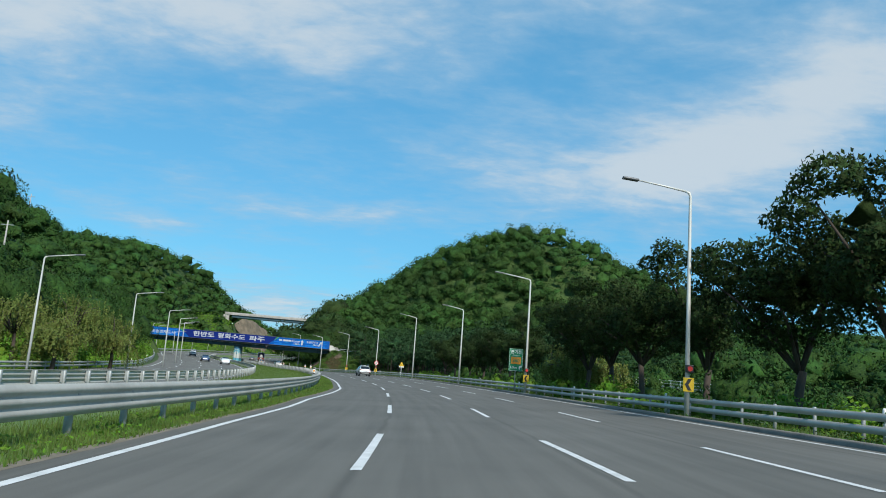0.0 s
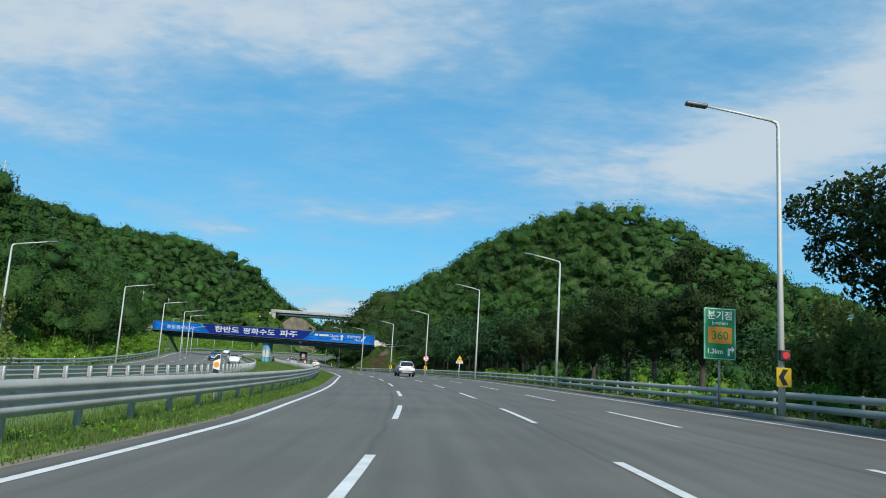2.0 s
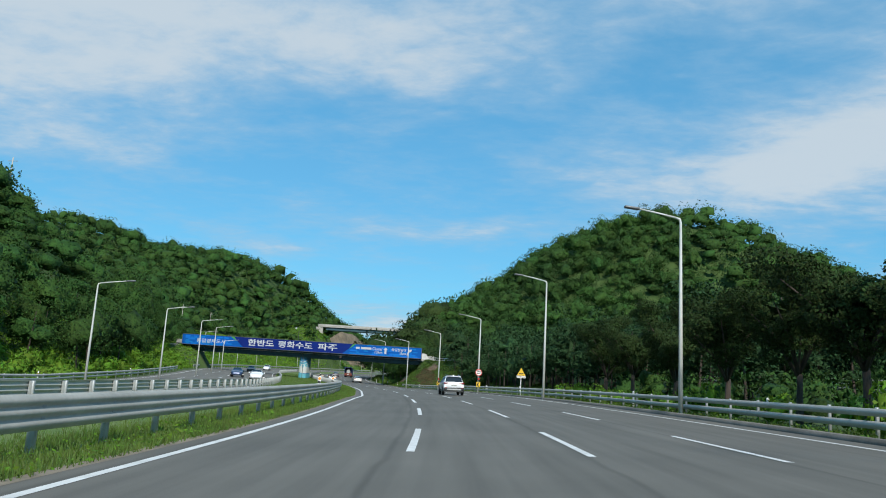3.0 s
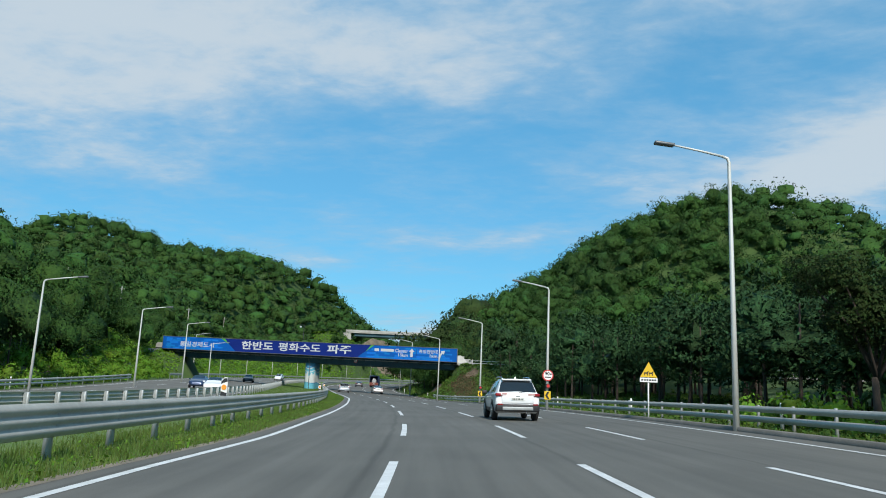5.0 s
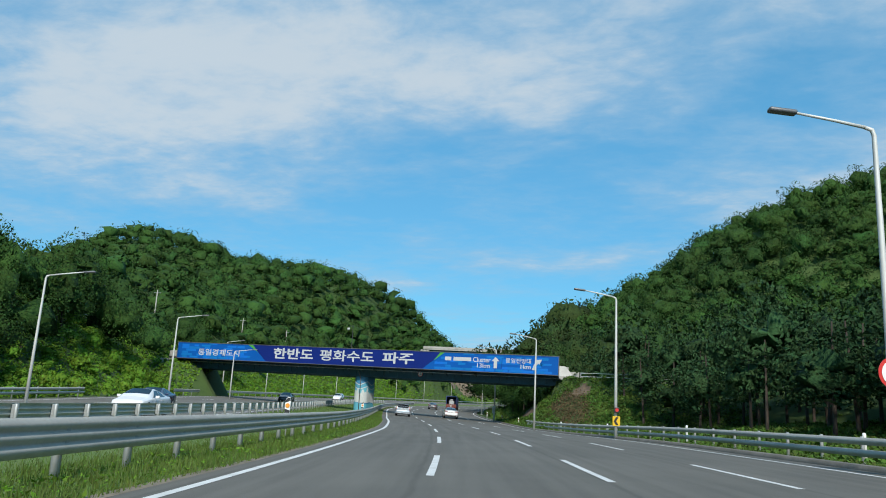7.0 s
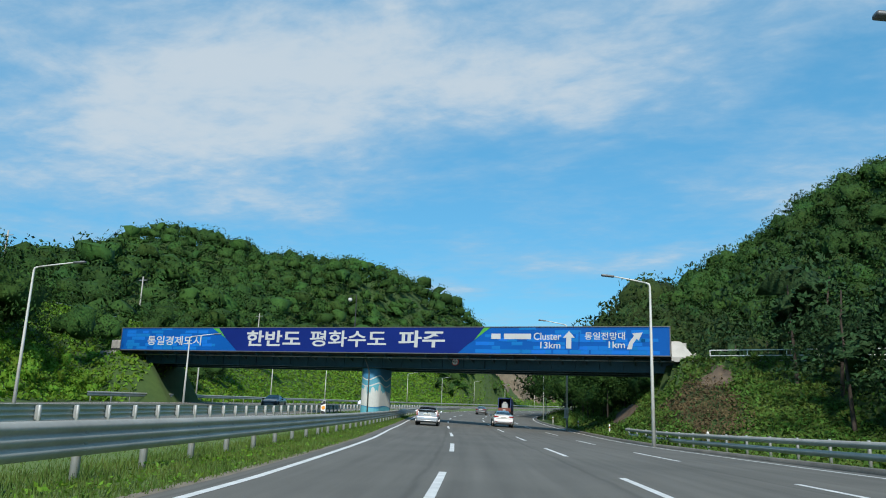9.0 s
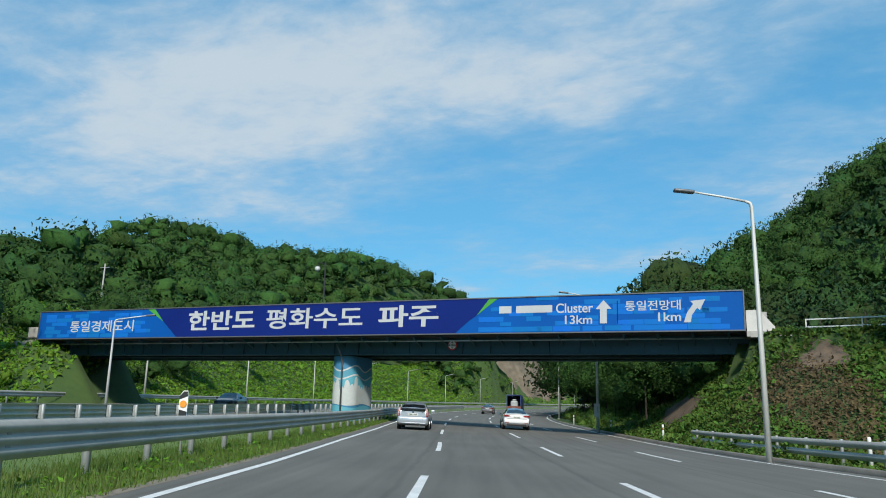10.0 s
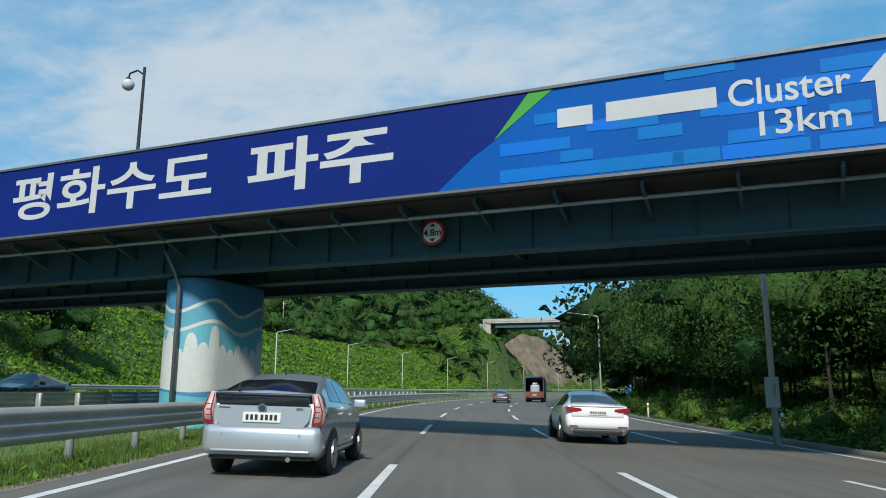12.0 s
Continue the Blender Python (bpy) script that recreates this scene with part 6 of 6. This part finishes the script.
# ---- vehicles ----
class Shell:
    """A car body as a loft: height and width lines along its length, y from the tail (0) to the nose."""
    V = (0, 0.10, 0.20, 0.38, 0.54, 0.62, 0.86, 0.94, 1.0)

    def __init__(self, top, belt, low, wide, roof):
        self.top, self.belt, self.low, self.wide, self.roof = (tuple(zip(*k)) for k in (top, belt, low, wide, roof))
        self.long = self.top[0][-1]

    def at(self, y, v):
        f = lambda c: float(np.interp(y, *c))
        zt, zb, zl, wb, wt = f(self.top), f(self.belt), f(self.low), f(self.wide), f(self.roof)
        zb = min(zb, zt - 0.02)
        xs = (0, wb * 0.86, wb * 0.965, wb, wb * 0.985, wb * 0.955, wt, wt * 0.86, 0)
        zs = (zl, zl, zl + 0.09, zl + (zb - zl) * 0.5, zb - 0.05, zb, zt - 0.10 * (zt - zb), zt - 0.012, zt + 0.025 * min(1, wt))
        return Vector((float(np.interp(v, self.V, xs)), y, float(np.interp(v, self.V, zs))))

    def normal(self, y, v):
        e = 0.02
        a = self.at(min(y + e, self.long), v) - self.at(max(y - e, 0), v)
        b = self.at(y, min(v + e, 1)) - self.at(y, max(v - e, 0))
        n = a.cross(b)
        return (-n if n.z < 0 and v > 0.5 or n.x < 0 and v <= 0.5 else n).normalized() if n.length > 1e-9 else Vector((0, 0, 1))

    def body(self):
        ys = sorted(set(np.linspace(0, self.long, 56)) | set(self.top[0]))
        vs = (0, 0.1, 0.15, 0.2, 0.29, 0.38, 0.46, 0.54, 0.58, 0.62, 0.70, 0.78, 0.86, 0.90, 0.94, 0.97, 1.0)
        bm = bmesh.new()
        rings = []
        for y in ys:
            half = [self.at(y, v) for v in vs]
            rings.append([bm.verts.new(p) for p in half] + [bm.verts.new((-p.x, p.y, p.z)) for p in reversed(half[1:-1])])
        n = len(rings[0])
        for a, b in zip(rings, rings[1:]):
            for k in range(n):
                bm.faces.new((a[k], a[(k + 1) % n], b[(k + 1) % n], b[k]))
        bm.faces.new(rings[0])
        bm.faces.new(list(reversed(rings[-1])))
        return bm

    def patch(self, corners, side=1, lift=0.008, n=6):
        """A plate that lies on the shell between four corners (y, v), in turn."""
        bm = bmesh.new()
        g = []
        c = [Vector(k) for k in corners]
        for i in range(n + 1):
            row = []
            for j in range(n + 1):
                s_, t_ = i / n, j / n
                q = (c[0] * (1 - s_) + c[1] * s_) * (1 - t_) + (c[3] * (1 - s_) + c[2] * s_) * t_
                p = self.at(q[0], q[1]) + self.normal(q[0], q[1]) * lift
                row.append(bm.verts.new((p.x * side, p.y, p.z)))
            g.append(row)
        for i in range(n):
            for j in range(n):
                bm.faces.new((g[i][j], g[i + 1][j], g[i + 1][j + 1], g[i][j + 1]))
        return bm

    def across(self, y0, y1, v0=0.88, lift=0.008, n=8):
        """A plate over the roof line from side to side (window glass, lids)."""
        bm = bmesh.new()
        g = []
        for i in range(n + 1):
            y = y0 + (y1 - y0) * i / n
            row = []
            for t in np.linspace(-1, 1, 13):
                v = 1 - (1 - v0) * abs(t)
                p = self.at(y, v) + self.normal(y, v) * lift
                row.append(bm.verts.new((p.x * (1 if t >= 0 else -1), p.y, p.z)))
            g.append(row)
        for i in range(n):
            for j in range(12):
                bm.faces.new((g[i][j], g[i + 1][j], g[i + 1][j + 1], g[i][j + 1]))
        return bm


def wheel(parent, x, y, r, w=0.21, spokes=5, rim_mat="alloy"):
    out = 1 if x > 0 else -1
    e = tube(bmesh.new(), [(x - out * w, y, r), (x - out * w * 0.92, y, r), (x - out * w * 0.08, y, r), (x, y, r)], [r * 0.88, r, r, r * 0.88], 28)
    tyre = part("wheel", e, "rubber", parent, "black rubber tyre on a spoked rim", True)
    bm = tube(bmesh.new(), [(x - out * 0.05, y, r), (x + out * 0.004, y, r)], [r * 0.66, r * 0.66], 24)
    part("rim_well", bm, "black", tyre)
    bm = bmesh.new()
    for k in range(spokes):
        a = 6.28318 * k / spokes
        m = Matrix.Translation((x + out * 0.012, y, r)) @ Matrix.Rotation(a, 4, "X")
        got = bmesh.ops.create_cube(bm, size=1, matrix=m @ Matrix.Translation((0, 0, r * 0.34)) @ Matrix.Diagonal((0.03, r * 0.17, r * 0.62, 1)))
    for i in range(28):
        a = 6.28318 * i / 28
        bmesh.ops.create_cube(bm, size=1, matrix=Matrix.Translation((x + out * 0.01, y, r)) @ Matrix.Rotation(a, 4, "X") @ Matrix.Translation((0, 0, r * 0.65)) @ Matrix.Diagonal((0.03, r * 0.16, r * 0.05, 1)))
    part("rim", bm, rim_mat, tyre)
    return tyre


def arch(shell, parent, y, r, mat, wide=0.07, name="wheel_arch"):
    """Dark well and lip round a wheel, on both sides."""
    for side in (1, -1):
        bm = bmesh.new()
        prev = None
        for k in range(15):
            a = math.pi * (-0.08 + 1.16 * k / 14)
            row = []
            for rr in (0.02, r, r + wide):
                yy, zz = y + math.cos(a) * rr, max(0.22, r * 0.86 + math.sin(a) * rr)
                xx = float(np.interp(yy, *shell.wide)) * 1.004 + (0.012 if rr > r else 0.006)
                row.append(bm.verts.new((side * xx, yy, zz)))
            if prev:
                for i in range(2):
                    bm.faces.new((prev[i], row[i], row[i + 1], prev[i + 1]))
            prev = row
        part(name, bm, mat, parent)


def number_plate(parent, y, z, w=0.52, h=0.11, mat="plate"):
    p = part("number_plate", boxed((-w / 2, y - 0.02, z - h / 2), (w / 2, y, z + h / 2), 0.004), mat, parent, "plate with unreadable characters")
    for k in range(7):
        x0 = -w * 0.42 + w * 0.12 * k + (w * 0.03 if k > 2 else 0)
        part("character_bar", boxed((x0, y - 0.024, z - h * 0.28), (x0 + w * 0.075, y - 0.0205, z + h * 0.28)), "black", p)


def car(name, shell, paint, s, u, label, wheel_r, axles, glass_side, rear_glass, front_glass, back=False, rest=None, spokes=5):
    x, y, z = at(s, u)
    turn = -float(np.interp(s, S, CH)) + (math.pi if back else 0)
    e = thing(name, (x, y, z), label, "car", turn=turn)
    slope = float(np.interp(s + 3, S, CZ) - np.interp(s - 3, S, CZ)) / 6 * (-1 if back else 1)
    e.matrix_world = Matrix.Translation((x, y, z)) @ Matrix.Rotation(turn, 4, "Z") @ Matrix.Rotation(math.atan(slope), 4, "X") @ Matrix.Rotation(-math.atan(float(np.interp(s, S, BANK)) * (-1 if back or u < -10 else 1) * (0 if u < -10 else 1)), 4, "Y")
    part("body", shell.body(), paint, e, "", True)
    for y0 in axles:
        w_ = float(np.interp(y0, *shell.wide))
        arch(shell, e, y0, wheel_r + 0.045, "black", 0.02 if "suv" not in name else 0.085)
        for sd in (1, -1):
            wheel(e, sd * (w_ + 0.02), y0, wheel_r, 0.22, spokes)
    for row in glass_side:
        for sd in (1, -1):
            part("side_window", shell.patch(row, sd, 0.007), "glass", e, "", True)
    part("rear_window", shell.across(*rear_glass), "glass", e, "", True)
    part("windscreen", shell.across(*front_glass), "glass", e, "", True)
    ymir, zmir = glass_side[-1][1][0] - 0.22, float(np.interp(glass_side[-1][1][0], *shell.belt)) + 0.06
    wmir = float(np.interp(ymir, *shell.wide))
    for sd in (1, -1):
        part("mirror", boxed((sd * (wmir + 0.11) - 0.11, ymir - 0.05, zmir - 0.05), (sd * (wmir + 0.11) + 0.11, ymir + 0.09, zmir + 0.10), 0.035), paint if "suv" not in name else "black", e, "", True)
        for yh in (axles[0] + 0.62, axles[0] + 1.55):
            zh = float(np.interp(yh, *shell.belt)) - 0.12
            part("door_handle", boxed((sd * (float(np.interp(yh, *shell.wide)) + 0.004) - 0.02, yh, zh - 0.018), (sd * (float(np.interp(yh, *shell.wide)) + 0.004) + 0.02, yh + 0.22, zh + 0.018), 0.01), paint, e, "", True)
        for yd in (axles[0] + 0.50, axles[0] + 1.42, axles[1] - 0.52):
            part("door_gap", shell.patch(((yd, 0.24), (yd + 0.012, 0.24), (yd + 0.012, 0.6), (yd, 0.6)), sd, 0.004, 4), "black", e)
    if rest:
        rest(e, shell)
    return e


def suv_rest(e, sh):
    part("lower_bumper", boxed((-0.88, -0.05, 0.36), (0.88, 0.35, 0.66), 0.05), "black", e, "black plastic lower bumper", True)
    part("bumper_trim", boxed((-0.62, -0.075, 0.42), (0.62, 0.0, 0.56), 0.03), "steel_dull", e, "grey bumper trim", True)
    part("tailgate", boxed((-0.66, -0.02, 0.68), (0.66, 0.12, 1.02), 0.05), "car_white", e, "", True)
    for sd in (1, -1):
        lamp = part("tail_lamp", boxed((sd * 0.66 - 0.24, -0.015, 0.97), (sd * 0.66 + 0.24, 0.34, 1.09), 0.04), "tail_red", e, "red and clear tail lamp", True)
        part("clear_lens", boxed((sd * 0.56 - 0.13, -0.022, 1.0), (sd * 0.56 + 0.13, 0.0, 1.06), 0.01), "tail_clear", lamp)
        part("reflector", boxed((sd * 0.72 - 0.1, -0.06, 0.62), (sd * 0.72 + 0.1, -0.02, 0.68), 0.01), "tail_red", e)
        part("roof_rail", tube(bmesh.new(), [(sd * 0.56, 0.62, 1.66), (sd * 0.57, 0.75, 1.73), (sd * 0.58, 2.2, 1.75), (sd * 0.57, 2.42, 1.68)], 0.025, 8), "chrome", e, "", True)
        part("sill", sh.patch(((0.95, 0.17), (3.2, 0.17), (3.2, 0.27), (0.95, 0.27)), sd, 0.012), "black", e)
        part("window_trim", sh.patch(((0.62, 0.625), (3.15, 0.625), (3.15, 0.64), (0.62, 0.64)), sd, 0.010, 10), "chrome", e)
    number_plate(e, -0.022, 0.86)
    part("spoiler", boxed((-0.6, 0.32, 1.60), (0.6, 0.62, 1.66), 0.025), "car_white", e, "", True)
    part("rear_wiper", tube(bmesh.new(), [(0.05, 0.10, 1.12), (0.42, 0.12, 1.17)], 0.012, 6), "black", e)
    part("badge", boxed((-0.08, -0.03, 0.96), (0.08, -0.018, 0.99)), "chrome", e)
    bm = prism([(0.72, 1.65), (0.98, 1.66), (0.95, 1.69), (0.76, 1.76)], -0.02, 0.02)
    bmesh.ops.transform(bm, matrix=Matrix.Rotation(math.pi / 2, 4, "Z"), verts=bm.verts[:])
    part("antenna_fin", bm, "car_white", e)
    part("exhaust", tube(bmesh.new(), [(0.35, -0.03, 0.33), (0.35, 0.3, 0.33)], 0.035, 10), "chrome", e)


SUV = Shell([(0, 0.70), (0.05, 0.98), (0.10, 1.10), (0.40, 1.56), (0.7, 1.66), (1.6, 1.69), (2.4, 1.65), (2.9, 1.50), (3.5, 1.13), (4.2, 1.02), (4.5, 0.88), (4.65, 0.6)],
            [(0, 0.66), (0.1, 1.03), (0.5, 1.09), (3.5, 1.02), (4.2, 0.93), (4.65, 0.55)], [(0, 0.42), (0.25, 0.30), (4.4, 0.30), (4.65, 0.4)],
            [(0, 0.82), (0.1, 0.89), (0.5, 0.925), (3.9, 0.92), (4.4, 0.84), (4.65, 0.62)], [(0, 0.74), (0.1, 0.80), (0.4, 0.66), (1.0, 0.62), (2.4, 0.60), (3.0, 0.66), (3.5, 0.76), (4.4, 0.7), (4.65, 0.5)])
car("white_suv", SUV, "car_white", 127.6, 4.75, "white suv with black lower trim driving in the third lane", 0.365, (0.93, 3.63),
    [((0.62, 0.65), (0.98, 0.65), (0.98, 0.84), (0.72, 0.84)), ((1.02, 0.65), (1.9, 0.65), (1.9, 0.84), (1.02, 0.84)), ((1.96, 0.65), (3.05, 0.65), (2.55, 0.84), (1.96, 0.84))],
    (0.13, 0.40, 0.88), (2.52, 3.40, 0.88), rest=suv_rest)


def hybrid_rest(e, sh):
    part("bumper", boxed((-0.85, -0.09, 0.30), (0.85, 0.5, 0.74), 0.12), "car_silver", e, "", True)
    part("bumper_lip", boxed((-0.70, -0.10, 0.36), (0.70, 0.1, 0.395), 0.015), "car_silver", e, "", True)
    part("under_bumper", boxed((-0.72, 0.0, 0.25), (0.72, 0.5, 0.35), 0.03), "black", e)
    part("tailgate", prism([(-0.66, 0.80), (-0.58, 0.70), (0.58, 0.70), (0.66, 0.80), (0.68, 1.0), (-0.68, 1.0)], -0.07, 0.15), "car_silver", e)
    part("lower_glass", boxed((-0.66, -0.062, 1.012), (0.66, 0.2, 1.13), 0.015), "glass", e, "dark lower rear window")
    part("spoiler", boxed((-0.69, -0.055, 1.131), (0.69, 0.28, 1.175), 0.018), "black", e, "black spoiler between the rear windows", True)
    for sd in (1, -1):
        lamp = part("tail_lamp", prism([(sd * 0.70, 0.73), (sd * 0.85, 0.76), (sd * 0.865, 0.90), (sd * 0.80, 1.12), (sd * 0.755, 1.185), (sd * 0.69, 1.17), (sd * 0.72, 0.95)], -0.045, 0.30), "tail_clear", e, "clear tail lamp with red edges", True)
        for x0, x1 in ((0.0, 0.022), (0.118, 0.14)):
            part("red_edge", prism([(sd * (0.70 + x0), 0.735), (sd * (0.70 + x1), 0.74), (sd * (0.735 + x1 * 0.9), 0.93), (sd * (0.70 + x1 * 0.55), 1.165), (sd * (0.70 + x0 * 0.55), 1.165), (sd * (0.735 + x0 * 0.9), 0.93)], -0.052, -0.0455), "tail_red", lamp)
        part("red_foot", prism([(sd * 0.705, 0.735), (sd * 0.845, 0.762), (sd * 0.85, 0.80), (sd * 0.71, 0.775)], -0.053, -0.0525), "tail_red", lamp)
        for k in range(3):
            part("reflector", boxed((sd * 0.775 - 0.035, -0.05, 0.85 + 0.075 * k), (sd * 0.775 + 0.035, -0.0455, 0.862 + 0.075 * k)), "tail_red", lamp)
        part("sensor", disc(0.022, -0.096, -0.089, 12), "steel_dull", e).location = (sd * 0.55, 0, 0.6)
        part("sill", sh.patch(((1.0, 0.16), (3.3, 0.16), (3.3, 0.23), (1.0, 0.23)), sd, 0.012), "car_silver", e)
    number_plate(e, -0.071, 0.84, 0.54, 0.135)
    part("emblem", disc(0.065, -0.09, -0.0705, 24), "chrome", e).location = (0, 0, 0.965)
    part("emblem_core", disc(0.045, -0.094, -0.0905, 20), "car_blue", e).location = (0, 0, 0.965)
    part("badge", boxed((-0.62, -0.075, 0.955), (-0.46, -0.0705, 0.975)), "chrome", e)
    part("badge", boxed((0.48, -0.075, 0.945), (0.58, -0.0705, 0.985)), "chrome", e)
    part("rear_wiper", tube(bmesh.new(), [(-0.42, 0.16, 1.20), (-0.44, 0.25, 1.30)], 0.02, 6), "black", e)
    part("antenna", tube(bmesh.new(), [(0, 1.2, 1.46), (0, 1.12, 1.55)], 0.012, 6), "black", e)
    part("exhaust", tube(bmesh.new(), [(0.40, -0.06, 0.27), (0.40, 0.3, 0.27)], 0.035, 12), "chrome", e)


HYB = Shell([(0, 0.74), (0.04, 0.98), (0.08, 1.12), (0.22, 1.19), (0.9, 1.37), (1.5, 1.47), (2.1, 1.49), (2.7, 1.42), (3.4, 1.10), (4.0, 0.93), (4.35, 0.74), (4.46, 0.5)],
            [(0, 0.70), (0.08, 1.00), (0.6, 1.03), (2.0, 0.98), (3.4, 0.92), (4.0, 0.84), (4.46, 0.45)], [(0, 0.36), (0.3, 0.24), (4.2, 0.22), (4.46, 0.32)],
            [(0, 0.80), (0.12, 0.85), (0.6, 0.872), (3.6, 0.87), (4.2, 0.76), (4.46, 0.52)], [(0, 0.72), (0.1, 0.76), (0.3, 0.70), (0.9, 0.60), (2.1, 0.56), (2.7, 0.60), (3.4, 0.72), (4.2, 0.62), (4.46, 0.4)])
car("silver_hatchback", HYB, "car_silver", 227.2, -1.75, "silver hatchback car driving in the first lane", 0.315, (0.80, 3.50),
    [((0.80, 0.66), (1.72, 0.65), (1.72, 0.84), (1.25, 0.84)), ((1.78, 0.65), (2.95, 0.65), (2.35, 0.84), (1.78, 0.84))],
    (0.26, 0.88, 0.885), (2.45, 3.35, 0.88), rest=hybrid_rest, spokes=10)


def sedan_rest(paint):
    def rest(e, sh):
        part("bumper", boxed((-0.86, -0.06, 0.40), (0.86, 0.4, 0.74), 0.12), paint, e, "", True)
        part("diffuser", boxed((-0.66, -0.045, 0.28), (0.66, 0.3, 0.41), 0.04), "black", e)
        part("boot_lid", boxed((-0.72, -0.035, 0.72), (0.72, 0.3, 1.0), 0.06), paint, e, "", True)
        part("boot_lip", boxed((-0.72, -0.02, 1.01), (0.72, 0.2, 1.05), 0.02), paint, e, "", True)
        for sd in (1, -1):
            part("tail_lamp", prism([(sd * 0.44, 0.90), (sd * 0.60, 0.86), (sd * 0.86, 0.88), (sd * 0.87, 1.0), (sd * 0.46, 0.96)], -0.045, 0.3), "tail_red", e, "dark red tail lamp")
            part("reflector", boxed((sd * 0.66 - 0.12, -0.07, 0.47), (sd * 0.66 + 0.12, -0.055, 0.50)), "tail_red", e)
        number_plate(e, -0.036, 0.85, 0.5, 0.12)
    return rest


SED = Shell([(0, 0.72), (0.05, 0.98), (0.12, 1.05), (0.55, 1.10), (1.3, 1.33), (2.0, 1.43), (2.5, 1.41), (3.2, 1.14), (3.6, 0.97), (4.3, 0.82), (4.6, 0.66), (4.69, 0.45)],
            [(0, 0.68), (0.1, 0.98), (0.6, 1.0), (3.4, 0.90), (4.3, 0.76), (4.69, 0.42)], [(0, 0.38), (0.3, 0.24), (4.4, 0.22), (4.69, 0.3)],
            [(0, 0.82), (0.12, 0.88), (0.6, 0.925), (3.8, 0.92), (4.4, 0.82), (4.69, 0.55)], [(0, 0.74), (0.12, 0.80), (0.5, 0.72), (1.3, 0.58), (2.3, 0.56), (3.2, 0.70), (4.4, 0.64), (4.69, 0.4)])
SIDES = [((0.95, 0.66), (1.85, 0.65), (1.85, 0.84), (1.45, 0.84)), ((1.91, 0.65), (3.05, 0.65), (2.4, 0.84), (1.91, 0.84))]
car("white_sedan", SED, "car_white", 238.0, 4.7, "white fastback sedan driving in the third lane", 0.335, (0.92, 3.78), SIDES, (0.58, 1.25, 0.88), (2.5, 3.2, 0.88), rest=sedan_rest("car_white"))
car("dark_sedan", SED, "car_grey", 306.0, 1.75, "dark grey sedan driving far ahead", 0.335, (0.92, 3.78), SIDES, (0.58, 1.25, 0.88), (2.5, 3.2, 0.88), rest=sedan_rest("car_grey"))
car("oncoming_car", SED, "car_white", 178.0, -15.9, "white sedan coming the other way", 0.335, (0.92, 3.78), SIDES, (0.58, 1.25, 0.88), (2.5, 3.2, 0.88), True, sedan_rest("car_white"))
car("oncoming_car", SED, "car_blue", 191.0, -19.4, "dark blue sedan coming the other way", 0.335, (0.92, 3.78), SIDES, (0.58, 1.25, 0.88), (2.5, 3.2, 0.88), True, sedan_rest("car_blue"))
car("oncoming_suv", SUV, "car_white", 311.0, -19.6, "white suv coming the other way beyond the overpass", 0.365, (0.93, 3.63), SIDES, (0.13, 0.40, 0.88), (2.52, 3.40, 0.88), True, suv_rest)
car("oncoming_car", SED, "car_dark", 254.0, -19.2, "black sedan coming the other way under the overpass", 0.335, (0.92, 3.78), SIDES, (0.58, 1.25, 0.88), (2.5, 3.2, 0.88), True, sedan_rest("car_dark"))


def truck(s, u):
    x, y, z = at(s, u)
    e = thing("cargo_truck", (x, y, z), "blue cargo truck with a red tail and a grey load", "truck", turn=-float(np.interp(s, S, CH)))
    part("chassis", boxed((-1.15, 0, 0.6), (1.15, 8.5, 0.95), 0.03), "truck_red", e, "red-oxide chassis")
    part("tailboard", boxed((-1.2, -0.06, 0.55), (1.2, 0.02, 1.35), 0.03), "truck_red", e, "red tailboard")
    part("bed", boxed((-1.22, 0.03, 0.952), (1.22, 6.4, 1.08), 0.02), "truck_blue", e)
    for sd in (1, -1):
        part("side_wall", boxed((sd * 1.2 - 0.03, 0.03, 1.082), (sd * 1.2 + 0.03, 6.4, 3.1), 0.01), "truck_blue", e)
        part("corner_post", boxed((sd * 1.16 - 0.06, -0.03, 1.352), (sd * 1.16 + 0.06, 0.028, 3.2), 0.01), "truck_blue", e)
        part("tail_lamp", boxed((sd * 0.9 - 0.2, -0.09, 0.62), (sd * 0.9 + 0.2, -0.062, 0.74)), "tail_red", e)
        for y0 in (1.3, 2.5, 7.2):
            w = tube(bmesh.new(), [(sd * 0.72, y0, 0.5), (sd * 1.18, y0, 0.5)], 0.5, 20)
            part("wheel", w, "rubber", e, "", True)
    part("cross_bar", boxed((-1.2, -0.02, 3.1), (1.2, 0.1, 3.25), 0.01), "truck_blue", e)
    part("tarp", boxed((-1.2, 0.12, 3.11), (1.2, 6.4, 3.22), 0.03), "truck_blue", e)
    part("front_wall", boxed((-1.2, 6.3, 1.09), (1.2, 6.4, 3.1), 0.01), "truck_blue", e)
    part("load", boxed((-0.55, 0.35, 1.082), (0.65, 1.8, 2.2), 0.15), "steel_dull", e, "grey wrapped load")
    part("load_top", boxed((-0.3, 0.5, 2.202), (0.4, 1.5, 2.5), 0.1), "steel_dull", e, "grey wrapped load")
    part("cab", boxed((-1.2, 6.55, 0.7), (1.2, 8.5, 2.9), 0.12), "truck_blue", e, "", True)
    part("mud_guard", boxed((-1.1, 0.5, 0.3), (1.1, 0.54, 0.6)), "black", e)
    number_plate(e, -0.061, 0.95, 0.5, 0.2)


truck(319, 5.1)
